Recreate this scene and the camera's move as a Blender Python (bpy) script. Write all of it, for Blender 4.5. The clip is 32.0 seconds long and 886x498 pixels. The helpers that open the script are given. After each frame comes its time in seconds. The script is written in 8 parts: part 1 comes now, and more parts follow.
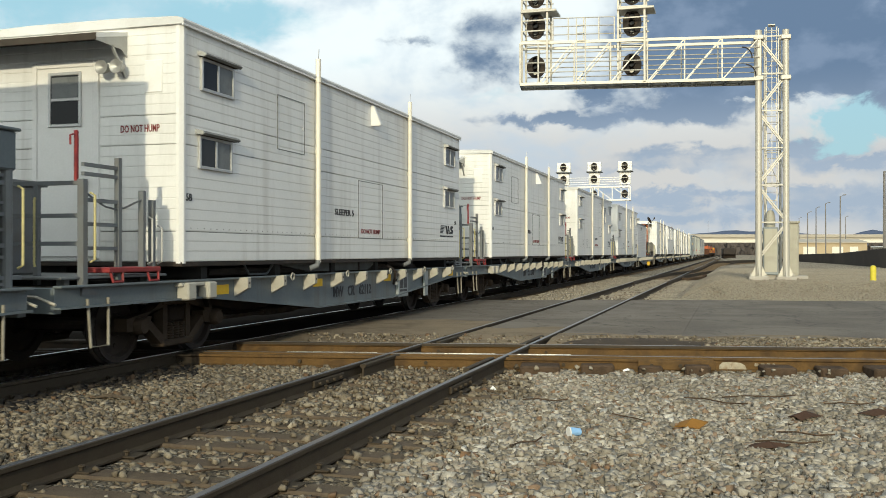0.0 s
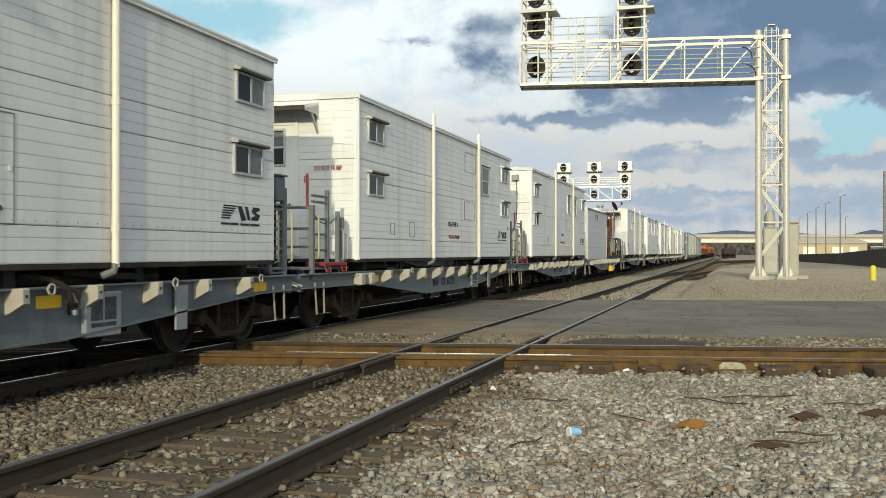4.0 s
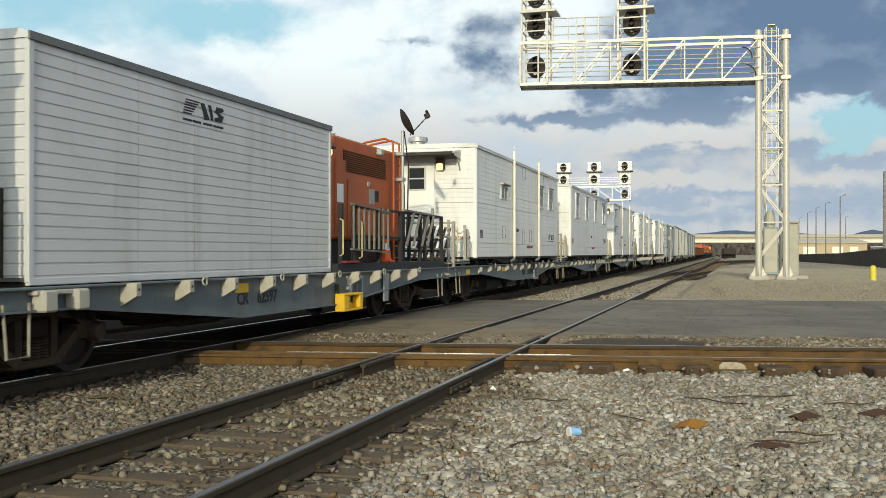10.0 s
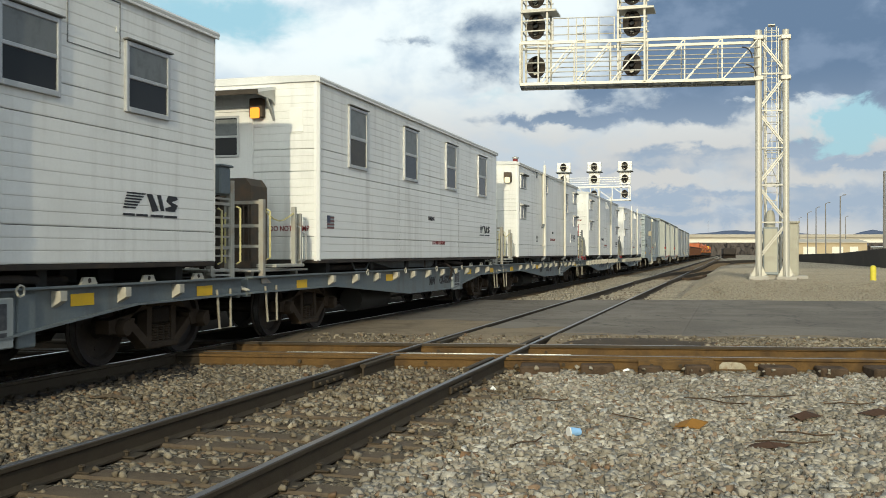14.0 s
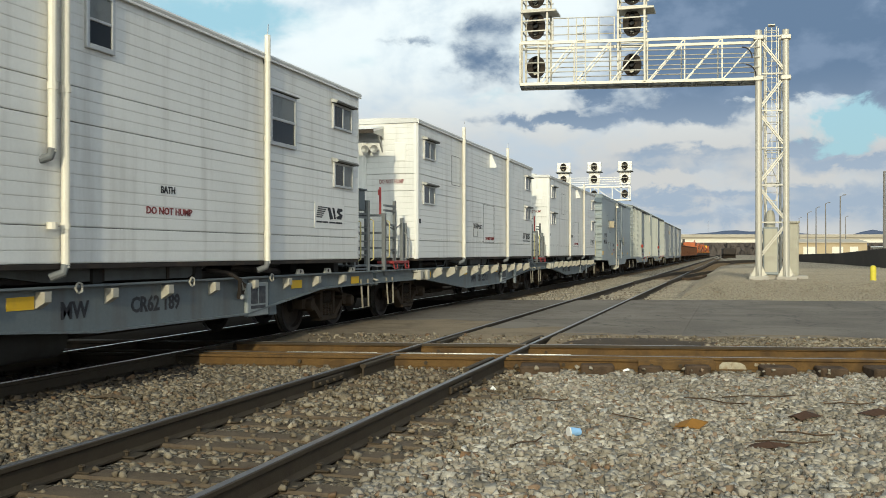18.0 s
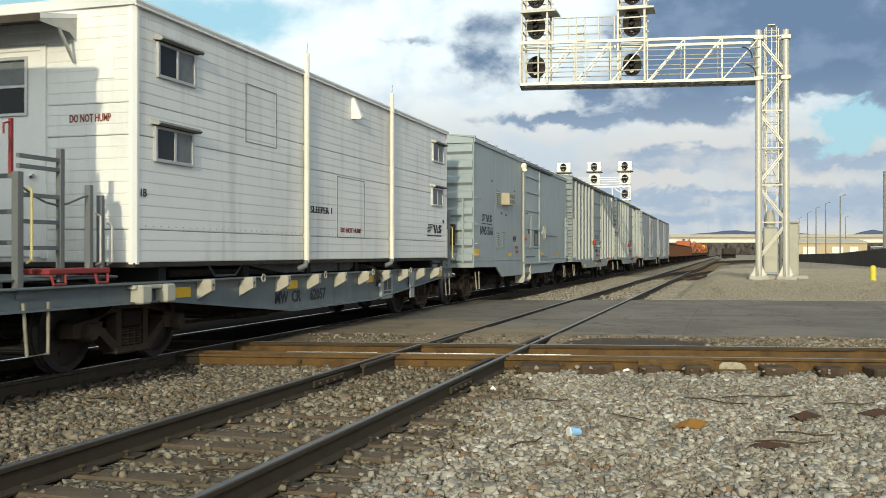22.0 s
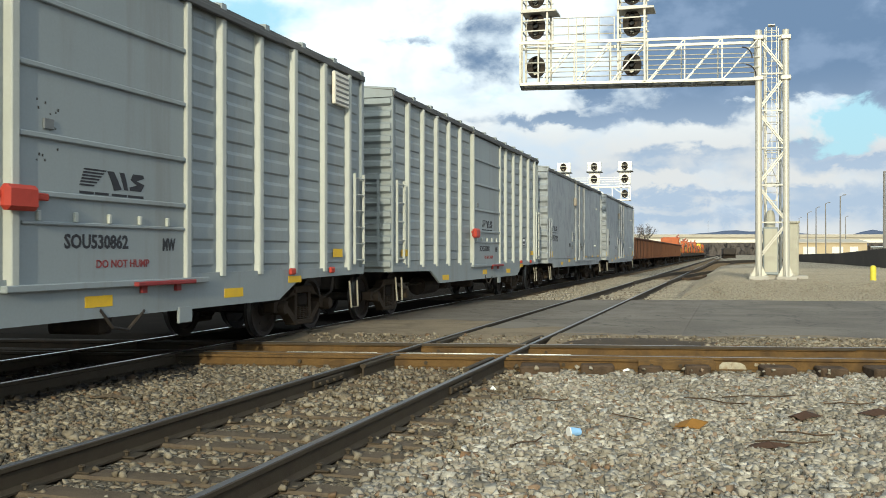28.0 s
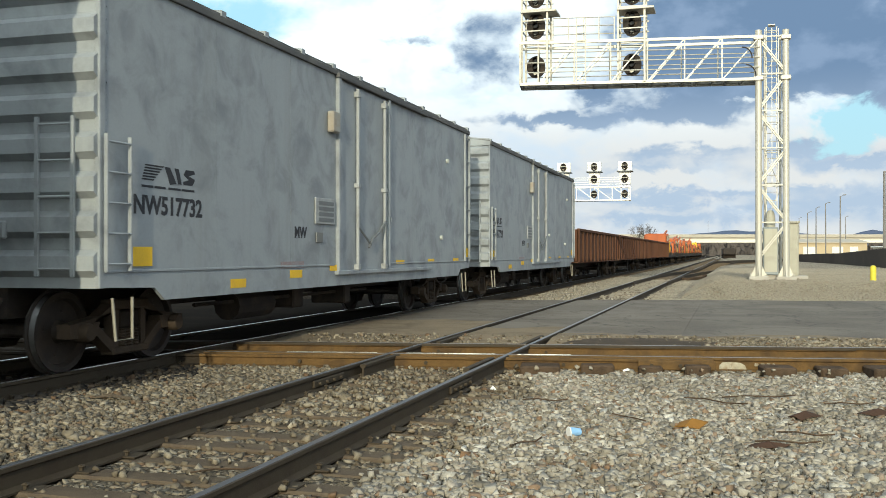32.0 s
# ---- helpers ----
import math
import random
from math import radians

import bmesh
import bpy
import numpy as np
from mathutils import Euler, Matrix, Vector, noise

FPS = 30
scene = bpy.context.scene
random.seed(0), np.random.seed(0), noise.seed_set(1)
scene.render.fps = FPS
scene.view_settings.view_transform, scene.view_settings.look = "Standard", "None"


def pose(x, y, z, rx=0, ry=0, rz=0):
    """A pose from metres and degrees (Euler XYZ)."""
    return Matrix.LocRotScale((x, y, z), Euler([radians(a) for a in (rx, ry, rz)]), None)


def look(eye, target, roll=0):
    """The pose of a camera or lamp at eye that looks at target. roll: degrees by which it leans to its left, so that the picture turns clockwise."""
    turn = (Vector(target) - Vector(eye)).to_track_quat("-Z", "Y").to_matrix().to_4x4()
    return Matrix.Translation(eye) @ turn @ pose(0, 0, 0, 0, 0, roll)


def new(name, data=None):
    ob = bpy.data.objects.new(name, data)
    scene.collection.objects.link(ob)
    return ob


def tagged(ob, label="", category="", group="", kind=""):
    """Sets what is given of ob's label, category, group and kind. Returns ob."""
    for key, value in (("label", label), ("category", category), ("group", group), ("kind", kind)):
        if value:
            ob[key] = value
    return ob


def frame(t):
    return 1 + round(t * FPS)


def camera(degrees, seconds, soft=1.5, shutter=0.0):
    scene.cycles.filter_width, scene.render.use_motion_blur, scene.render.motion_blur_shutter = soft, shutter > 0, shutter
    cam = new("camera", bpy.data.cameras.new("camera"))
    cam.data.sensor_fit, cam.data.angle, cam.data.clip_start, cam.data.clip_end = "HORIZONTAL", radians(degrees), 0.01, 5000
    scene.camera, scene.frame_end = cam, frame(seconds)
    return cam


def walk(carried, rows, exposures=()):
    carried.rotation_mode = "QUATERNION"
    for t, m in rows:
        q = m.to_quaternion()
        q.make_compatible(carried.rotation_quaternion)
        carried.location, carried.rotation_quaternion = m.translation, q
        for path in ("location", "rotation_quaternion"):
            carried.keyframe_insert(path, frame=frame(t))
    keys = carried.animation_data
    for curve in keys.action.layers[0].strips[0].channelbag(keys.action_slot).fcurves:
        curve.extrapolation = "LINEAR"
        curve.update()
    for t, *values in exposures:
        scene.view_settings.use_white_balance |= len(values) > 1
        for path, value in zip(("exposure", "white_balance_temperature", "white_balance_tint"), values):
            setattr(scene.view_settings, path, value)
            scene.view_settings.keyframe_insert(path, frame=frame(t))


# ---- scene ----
# the camera stands still beside the tracks; x right of the rails, y along them, rail heads at RAIL
SPEED, RAIL, TRACK_X = 6.5, 0.18, -8.0
TURN = 16.67
cam = camera(49.5, 32.0, soft=0.6, shutter=0.08)
CAM_POSE = pose(0, 0, 1.53, 90.236, 0, TURN)
walk(cam, [(0.0, CAM_POSE), (32.0, CAM_POSE)], exposures=[(0.0, -0.86, 6120, 3.0), (14.0, -0.88, 6070, 2.6), (19.0, -0.90, 6050, 2.2), (23.0, -0.70, 6020, 2.0), (28.0, -0.58, 5930, 1.2), (32.0, -0.54, 5930, 1.2)])

# ---------------------------------------------------------------- world and sun
SUN_EL, SUN_AZ = radians(13), radians(8.8)      # low sun behind the camera, a little to the right of the rails
sun = new("sun", bpy.data.lights.new("sun", "SUN"))
sun.data.energy, sun.data.angle, sun.data.color = 5.0, radians(0.6), (1.0, 0.84, 0.58)
sun_dir = Vector((math.sin(SUN_AZ) * math.cos(SUN_EL), -math.cos(SUN_AZ) * math.cos(SUN_EL), math.sin(SUN_EL)))
sun.matrix_world = look(sun_dir * 60, (0, 0, 0))


class Nodes:
    """A short way to write node trees."""
    def __init__(self, tree):
        self.tree = tree
        tree.nodes.clear()

    def add(self, kind, inputs=None, **attrs):
        n = self.tree.nodes.new(kind)
        for k, v in attrs.items():
            setattr(n, k, v)
        for k, v in (inputs or {}).items():
            if isinstance(v, bpy.types.NodeSocket):
                self.tree.links.new(v, n.inputs[k])
            else:
                n.inputs[k].default_value = v
        return n

    def math(self, op, a, b=0.0, clamp=False):
        return self.add("ShaderNodeMath", {0: a, 1: b}, operation=op, use_clamp=clamp).outputs[0]

    def mix(self, fac, a, b, mode="MIX"):
        n = self.add("ShaderNodeMix", data_type="RGBA", blend_type=mode)
        for k, v in ((0, fac), (6, a), (7, b)):
            if isinstance(v, bpy.types.NodeSocket):
                self.tree.links.new(v, n.inputs[k])
            else:
                n.inputs[k].default_value = (*v, 1) if isinstance(v, tuple) and len(v) == 3 else v
        return n.outputs[2]

    def ramp(self, fac, lo, hi):
        return self.add("ShaderNodeMapRange", {0: fac, 1: lo, 2: hi, 3: 0.0, 4: 1.0}, interpolation_type="SMOOTHSTEP").outputs[0]

    def noise(self, vec, scale, detail=4.0, rough=0.55, dist=0.0):
        return self.add("ShaderNodeTexNoise", {"Vector": vec, "Scale": scale, "Detail": detail, "Roughness": rough, "Distortion": dist}).outputs[0]


def build_world():
    world = bpy.data.worlds.new("world")
    scene.world = world
    world.use_nodes = True
    n = Nodes(world.node_tree)
    sky = n.add("ShaderNodeTexSky", sky_type="NISHITA", sun_disc=False, sun_elevation=SUN_EL,
                sun_rotation=math.pi - SUN_AZ, air_density=1.0, dust_density=1.0, ozone_density=1.0)
    pos = n.add("ShaderNodeTexCoord").outputs["Generated"]
    sep = n.add("ShaderNodeSeparateXYZ", {0: pos})
    az = n.math("ARCTAN2", sep.outputs[0], sep.outputs[1])
    el = n.math("ARCSINE", sep.outputs[2])
    flat = n.add("ShaderNodeCombineXYZ", {0: az, 1: n.math("MULTIPLY", el, 1.5), 2: 0.7}).outputs[0]
    big = n.noise(flat, 6.5, 7.0, 0.58, 0.15)
    fine = n.noise(flat, 17.0, 8.0, 0.6, 0.15)
    wisp = n.noise(flat, 48.0, 6.0, 0.6, 0.1)
    rag_a = n.math("MULTIPLY", n.math("SUBTRACT", n.noise(flat, 22.0, 7.0, 0.62, 0.3), 0.5), 0.10)
    rag_e = n.math("MULTIPLY", n.math("SUBTRACT", n.noise(flat, 24.0, 7.0, 0.62, 0.3), 0.5), 0.05)
    wa, we = n.math("ADD", az, rag_a), n.math("ADD", el, rag_e)

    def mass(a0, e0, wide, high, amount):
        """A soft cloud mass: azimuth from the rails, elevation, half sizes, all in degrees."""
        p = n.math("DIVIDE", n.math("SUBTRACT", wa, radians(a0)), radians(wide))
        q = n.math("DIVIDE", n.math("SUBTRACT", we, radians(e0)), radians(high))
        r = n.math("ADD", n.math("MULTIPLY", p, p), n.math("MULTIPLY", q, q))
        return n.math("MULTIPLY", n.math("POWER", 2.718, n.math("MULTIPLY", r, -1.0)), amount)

    def total(parts):
        t = parts[0]
        for m in parts[1:]:
            t = n.math("ADD", t, m)
        return t

    # billows: lit on top, grey below
    up = n.add("ShaderNodeVectorMath", {0: flat, 1: (0.012, 0.030, 0.0)}, operation="ADD").outputs[0]
    billow = n.math("SUBTRACT", n.noise(up, 13.0, 7.0, 0.55, 0.1), n.noise(flat, 13.0, 7.0, 0.55, 0.1))
    lumps = total([n.math("MULTIPLY", billow, 1.5), n.math("MULTIPLY", n.math("SUBTRACT", fine, 0.5), 0.7)])
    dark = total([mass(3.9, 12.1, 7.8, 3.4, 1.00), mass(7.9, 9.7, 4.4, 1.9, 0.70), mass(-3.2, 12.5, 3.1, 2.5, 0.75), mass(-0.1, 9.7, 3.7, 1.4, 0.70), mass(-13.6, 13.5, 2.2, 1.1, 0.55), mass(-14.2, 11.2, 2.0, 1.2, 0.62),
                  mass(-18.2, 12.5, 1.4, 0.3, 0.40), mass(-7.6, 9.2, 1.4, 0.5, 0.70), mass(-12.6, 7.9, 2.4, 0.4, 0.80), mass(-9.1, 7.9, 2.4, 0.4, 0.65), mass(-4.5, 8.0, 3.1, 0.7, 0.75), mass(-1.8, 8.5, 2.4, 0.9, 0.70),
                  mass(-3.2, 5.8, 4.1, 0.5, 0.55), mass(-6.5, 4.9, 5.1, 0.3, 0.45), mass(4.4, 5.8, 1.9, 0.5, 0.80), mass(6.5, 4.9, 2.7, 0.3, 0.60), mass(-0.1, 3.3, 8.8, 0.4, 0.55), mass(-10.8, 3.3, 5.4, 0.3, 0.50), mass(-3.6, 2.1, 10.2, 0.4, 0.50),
                  # the last three masses are unseen cloud, added to dim light from the right
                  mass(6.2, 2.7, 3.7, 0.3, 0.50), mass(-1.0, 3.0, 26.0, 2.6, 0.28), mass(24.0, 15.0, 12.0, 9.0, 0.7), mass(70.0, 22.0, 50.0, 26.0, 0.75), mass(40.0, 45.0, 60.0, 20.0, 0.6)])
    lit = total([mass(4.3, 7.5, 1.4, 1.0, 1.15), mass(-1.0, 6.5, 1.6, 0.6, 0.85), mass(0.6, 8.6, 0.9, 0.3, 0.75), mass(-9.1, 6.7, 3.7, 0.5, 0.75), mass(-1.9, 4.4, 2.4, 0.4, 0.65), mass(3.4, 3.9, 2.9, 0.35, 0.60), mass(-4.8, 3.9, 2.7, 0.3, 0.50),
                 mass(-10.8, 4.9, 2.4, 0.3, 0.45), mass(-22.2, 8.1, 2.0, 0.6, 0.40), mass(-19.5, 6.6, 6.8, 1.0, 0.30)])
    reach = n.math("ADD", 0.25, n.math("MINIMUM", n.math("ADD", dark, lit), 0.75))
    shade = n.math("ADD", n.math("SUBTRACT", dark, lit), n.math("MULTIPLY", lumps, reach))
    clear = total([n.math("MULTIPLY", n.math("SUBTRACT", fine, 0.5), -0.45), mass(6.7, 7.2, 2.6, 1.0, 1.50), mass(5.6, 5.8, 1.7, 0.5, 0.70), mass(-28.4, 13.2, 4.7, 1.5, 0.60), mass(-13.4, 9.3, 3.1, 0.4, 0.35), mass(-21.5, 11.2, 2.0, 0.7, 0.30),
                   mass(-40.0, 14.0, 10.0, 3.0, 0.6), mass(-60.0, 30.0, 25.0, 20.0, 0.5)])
    soft = n.noise(flat, 9.0, 6.0, 0.6, 0.2)
    white = n.mix(n.ramp(el, 0.09, 0.21), (12.6, 11.8, 11.3), (18.0, 18.2, 18.0))
    white = n.mix(n.math("MULTIPLY", n.ramp(soft, 0.42, 0.66), 0.55), white, (9.6, 11.4, 13.6))
    grey = n.mix(n.ramp(el, 0.07, 0.19), (7.7, 8.7, 10.4), (3.0, 4.2, 6.3))
    grey = n.mix(n.math("MULTIPLY", n.ramp(n.math("ADD", soft, n.math("MULTIPLY", billow, -1.2)), 0.45, 0.75), 0.45), grey, (6.0, 7.2, 9.6))
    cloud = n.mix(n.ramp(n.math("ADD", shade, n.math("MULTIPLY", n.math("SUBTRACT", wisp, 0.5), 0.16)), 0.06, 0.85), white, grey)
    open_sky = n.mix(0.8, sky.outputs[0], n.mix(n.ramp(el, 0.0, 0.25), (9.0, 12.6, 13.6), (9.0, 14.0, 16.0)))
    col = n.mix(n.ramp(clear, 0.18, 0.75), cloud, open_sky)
    # the cloud layer is brightest round the sun, behind the camera
    toward = n.add("ShaderNodeVectorMath", {0: pos, 1: tuple(sun_dir)}, operation="DOT_PRODUCT").outputs["Value"]
    glow = n.math("ADD", 1.0, n.math("MULTIPLY", n.math("POWER", n.math("MAXIMUM", toward, 0.0), 4.0), 1.5))
    col = n.mix(1.0, col, n.add("ShaderNodeCombineColor", {0: glow, 1: n.math("POWER", glow, 0.95), 2: n.math("POWER", glow, 0.80)}).outputs[0], "MULTIPLY")
    bg = n.add("ShaderNodeBackground", {"Color": col, "Strength": 0.1})
    out = n.add("ShaderNodeOutputWorld", {"Surface": bg.outputs[0]})


build_world()


# ---------------------------------------------------------------- materials
def paint(name, base, rough=0.6, metal=0.0, other=None, grain=(40.0, 0.12), stains=(1.5, 0.35), streak=None,
          bump=0.0, bump_scale=60.0, random_tint=0.0, coat=0.0, spec=None):
    """A surface with grain and stains at two scales; streak: (colour, amount) of dirt that runs down."""
    m = bpy.data.materials.new(name)
    m.use_nodes = True
    n = Nodes(m.node_tree)
    pos = n.add("ShaderNodeTexCoord").outputs["Object"]
    other = other or tuple(c * 0.6 for c in base)
    small = n.noise(pos, grain[0], 6.0, 0.65)
    large = n.noise(pos, stains[0], 5.0, 0.6, 0.5)
    col = n.mix(n.math("MULTIPLY", n.ramp(large, 0.42, 0.72), stains[1], True), base, other)
    col = n.mix(n.math("MULTIPLY", n.ramp(small, 0.3, 0.7), grain[1], True), col, tuple(c * 0.55 for c in base))
    if streak:
        stretch = n.add("ShaderNodeMapping", {"Vector": pos, "Scale": (1.3, 1.3, 0.12)}).outputs[0]
        run = n.ramp(n.noise(stretch, 2.6, 5.0, 0.6), 0.48, 0.74)
        col = n.mix(n.math("MULTIPLY", run, streak[1]), col, streak[0])
    if random_tint:
        rnd = n.add("ShaderNodeObjectInfo").outputs["Random"]
        col = n.mix(n.math("MULTIPLY", rnd, random_tint), col, other)
    bsdf = n.add("ShaderNodeBsdfPrincipled", {"Base Color": col, "Metallic": metal, "Coat Weight": coat,
                 "Specular IOR Level": spec if spec is not None else (0.5 if rough < 0.5 else 0.3 if rough < 0.7 else 0.15),
                 "Roughness": n.math("ADD", n.math("MULTIPLY", small, 0.16), rough - 0.08)})
    if bump:
        b = n.add("ShaderNodeBump", {"Height": n.noise(pos, bump_scale, 5.0, 0.7), "Strength": bump, "Distance": 0.02})
        m.node_tree.links.new(b.outputs[0], bsdf.inputs["Normal"])
    n.add("ShaderNodeOutputMaterial", {0: bsdf.outputs[0]})
    return m


def glowing(name, color, strength):
    m = bpy.data.materials.new(name)
    m.use_nodes = True
    n = Nodes(m.node_tree)
    e = n.add("ShaderNodeEmission", {0: (*color, 1), 1: strength})
    n.add("ShaderNodeOutputMaterial", {0: e.outputs[0]})
    return m


WHITE = paint("white_siding", (0.75, 0.745, 0.715), 0.36, grain=(25, 0.10), stains=(0.9, 0.26), other=(0.50, 0.49, 0.46), streak=((0.33, 0.30, 0.26), 0.34), spec=0.6)
WHITE_TRIM = paint("white_trim", (0.78, 0.77, 0.74), 0.45, stains=(2.0, 0.2), other=(0.6, 0.57, 0.5))
CREAM = paint("cream_pipe", (0.74, 0.70, 0.60), 0.45, stains=(2.0, 0.3), other=(0.5, 0.45, 0.36))
ALU = paint("bare_aluminium_siding", (0.62, 0.62, 0.62), 0.4, 0.15, grain=(30, 0.1), stains=(0.8, 0.3), other=(0.42, 0.42, 0.41), streak=((0.3, 0.28, 0.25), 0.3))
GREY_STEEL = paint("grey_blue_steel", (0.135, 0.158, 0.168), 0.55, grain=(30, 0.2), stains=(1.3, 0.5), other=(0.13, 0.14, 0.145), streak=((0.09, 0.07, 0.055), 0.5))
GREY_RAIL = paint("grey_rail_paint", (0.15, 0.16, 0.165), 0.5, stains=(3, 0.4), other=(0.12, 0.10, 0.08))
POCKET = paint("pale_bracket", (0.42, 0.40, 0.34), 0.55, stains=(4, 0.4), other=(0.3, 0.26, 0.2))
BOX_GREY = paint("boxcar_grey", (0.26, 0.285, 0.29), 0.5, grain=(30, 0.1), stains=(0.8, 0.35), other=(0.22, 0.24, 0.245), streak=((0.17, 0.155, 0.13), 0.35))
BOX_BLUE = paint("boxcar_blue_grey", (0.295, 0.335, 0.345), 0.45, grain=(30, 0.1), stains=(0.8, 0.3), other=(0.19, 0.22, 0.235), streak=((0.14, 0.14, 0.135), 0.25))
BOX_PATCH = paint("patched_grey", (0.295, 0.315, 0.328), 0.5, grain=(30, 0.1), stains=(1.7, 0.85), other=(0.175, 0.185, 0.20), streak=((0.2, 0.2, 0.19), 0.25))
BLACK = paint("grimy_black", (0.035, 0.03, 0.027), 0.75, stains=(3, 0.5), other=(0.09, 0.065, 0.045))
GRIME = paint("truck_grime", (0.026, 0.019, 0.014), 0.85, stains=(4, 0.6), other=(0.02, 0.016, 0.013), bump=0.3)
STEEL = paint("bright_steel", (0.55, 0.54, 0.52), 0.28, 1.0, stains=(6, 0.3))
RAIL_RUST = paint("rail_rust", (0.056, 0.044, 0.030), 0.75, stains=(5, 0.5), other=(0.04, 0.028, 0.02), bump=0.2)
RAIL_HEAD = paint("worn_rail_head", (0.16, 0.16, 0.17), 0.36, 0.7, stains=(2, 0.5), other=(0.17, 0.13, 0.1))
DIAMOND_RUST = paint("diamond_rust", (0.135, 0.08, 0.03), 0.8, grain=(30, 0.4), stains=(3.5, 0.85), other=(0.055, 0.036, 0.022), streak=((0.07, 0.042, 0.022), 0.5), bump=0.35)
TIE = paint("tie_timber", (0.115, 0.088, 0.059), 0.9, stains=(4, 0.6), other=(0.07, 0.05, 0.04), bump=0.6, bump_scale=35)
TIE_DARK = paint("creosoted_timber", (0.085, 0.058, 0.038), 0.95, stains=(6, 0.8), other=(0.035, 0.026, 0.018), bump=0.7, bump_scale=35)
CHALK = paint("chalk_marks", (0.42, 0.38, 0.29), 0.9, grain=(50, 0.6), stains=(14, 0.9), other=(0.2, 0.13, 0.07))
CABINET = paint("cabinet_beige", (0.40, 0.38, 0.31), 0.55, stains=(2, 0.4), other=(0.28, 0.26, 0.21), streak=((0.2, 0.17, 0.12), 0.3))
AC_BEIGE = paint("aged_beige_plastic", (0.42, 0.36, 0.25), 0.5, stains=(5, 0.4), other=(0.3, 0.25, 0.17))
TRUCK_BROWN = paint("dusty_cast_steel", (0.06, 0.044, 0.031), 0.85, stains=(4, 0.7), other=(0.035, 0.027, 0.02), bump=0.3)
ORANGE = paint("orange_paint", (0.40, 0.095, 0.022), 0.5, stains=(1.2, 0.4), other=(0.27, 0.07, 0.025), streak=((0.13, 0.05, 0.03), 0.35))
GON_BROWN = paint("gondola_brown", (0.105, 0.05, 0.028), 0.8, stains=(1.0, 0.5), other=(0.12, 0.05, 0.03), streak=((0.08, 0.04, 0.03), 0.4))
PALE_YELLOW = paint("pale_yellow_paint", (0.56, 0.49, 0.22), 0.5, stains=(5, 0.5), other=(0.33, 0.29, 0.17))
BOLLARD = paint("bollard_yellow", (0.62, 0.52, 0.04), 0.5, stains=(5, 0.3))
YELLOW = paint("yellow_paint", (0.74, 0.46, 0.02), 0.5, stains=(5, 0.3), other=(0.5, 0.28, 0.05))
RED = paint("red_paint", (0.26, 0.035, 0.035), 0.55, stains=(5, 0.5), other=(0.14, 0.04, 0.035))
SIGNAL_RED = paint("red_door_lock", (0.42, 0.05, 0.03), 0.5, stains=(8, 0.3))
INK = paint("black_lettering", (0.03, 0.03, 0.035), 0.6)
INK_RED = paint("red_lettering", (0.20, 0.035, 0.035), 0.6)
SEAM = paint("dark_seam", (0.20, 0.20, 0.19), 0.7)
SILVER = paint("aluminium_paint", (0.47, 0.445, 0.385), 0.45, 0.2, stains=(2, 0.25), other=(0.45, 0.43, 0.38))
FRAME_ALU = paint("window_aluminium", (0.5, 0.5, 0.49), 0.4, 0.5)
SCREEN = paint("insect_screen", (0.03, 0.032, 0.035), 0.7)
BLIND = paint("window_blind", (0.15, 0.16, 0.16), 0.4, stains=(5, 0.6), other=(0.06, 0.065, 0.065))
CONCRETE = paint("concrete", (0.42, 0.39, 0.34), 0.85, stains=(0.6, 0.5), other=(0.27, 0.24, 0.2), bump=0.3)


def glass_material(name, tint):
    m = bpy.data.materials.new(name)
    m.use_nodes = True
    n = Nodes(m.node_tree)
    pos = n.add("ShaderNodeTexCoord").outputs["Object"]
    b = n.add("ShaderNodeBsdfPrincipled", {"Base Color": (*tint, 1), "Roughness": 0.12, "Specular IOR Level": 0.18})
    bump = n.add("ShaderNodeBump", {"Height": n.noise(pos, 2.0, 2.0), "Strength": 0.08, "Distance": 0.02})
    m.node_tree.links.new(bump.outputs[0], b.inputs["Normal"])
    n.add("ShaderNodeOutputMaterial", {0: b.outputs[0]})
    return m


GLASS = glass_material("dark_window_glass", (0.02, 0.022, 0.024))
LAMP_WARM = glowing("lit_lamp_warm", (1.0, 0.62, 0.22), 5.0)
LAMP_PALE = glowing("lit_lamp_pale", (1.0, 0.82, 0.5), 2.6)
LAMP_AMBER = glowing("lit_lamp_amber", (1.0, 0.38, 0.04), 3.0)


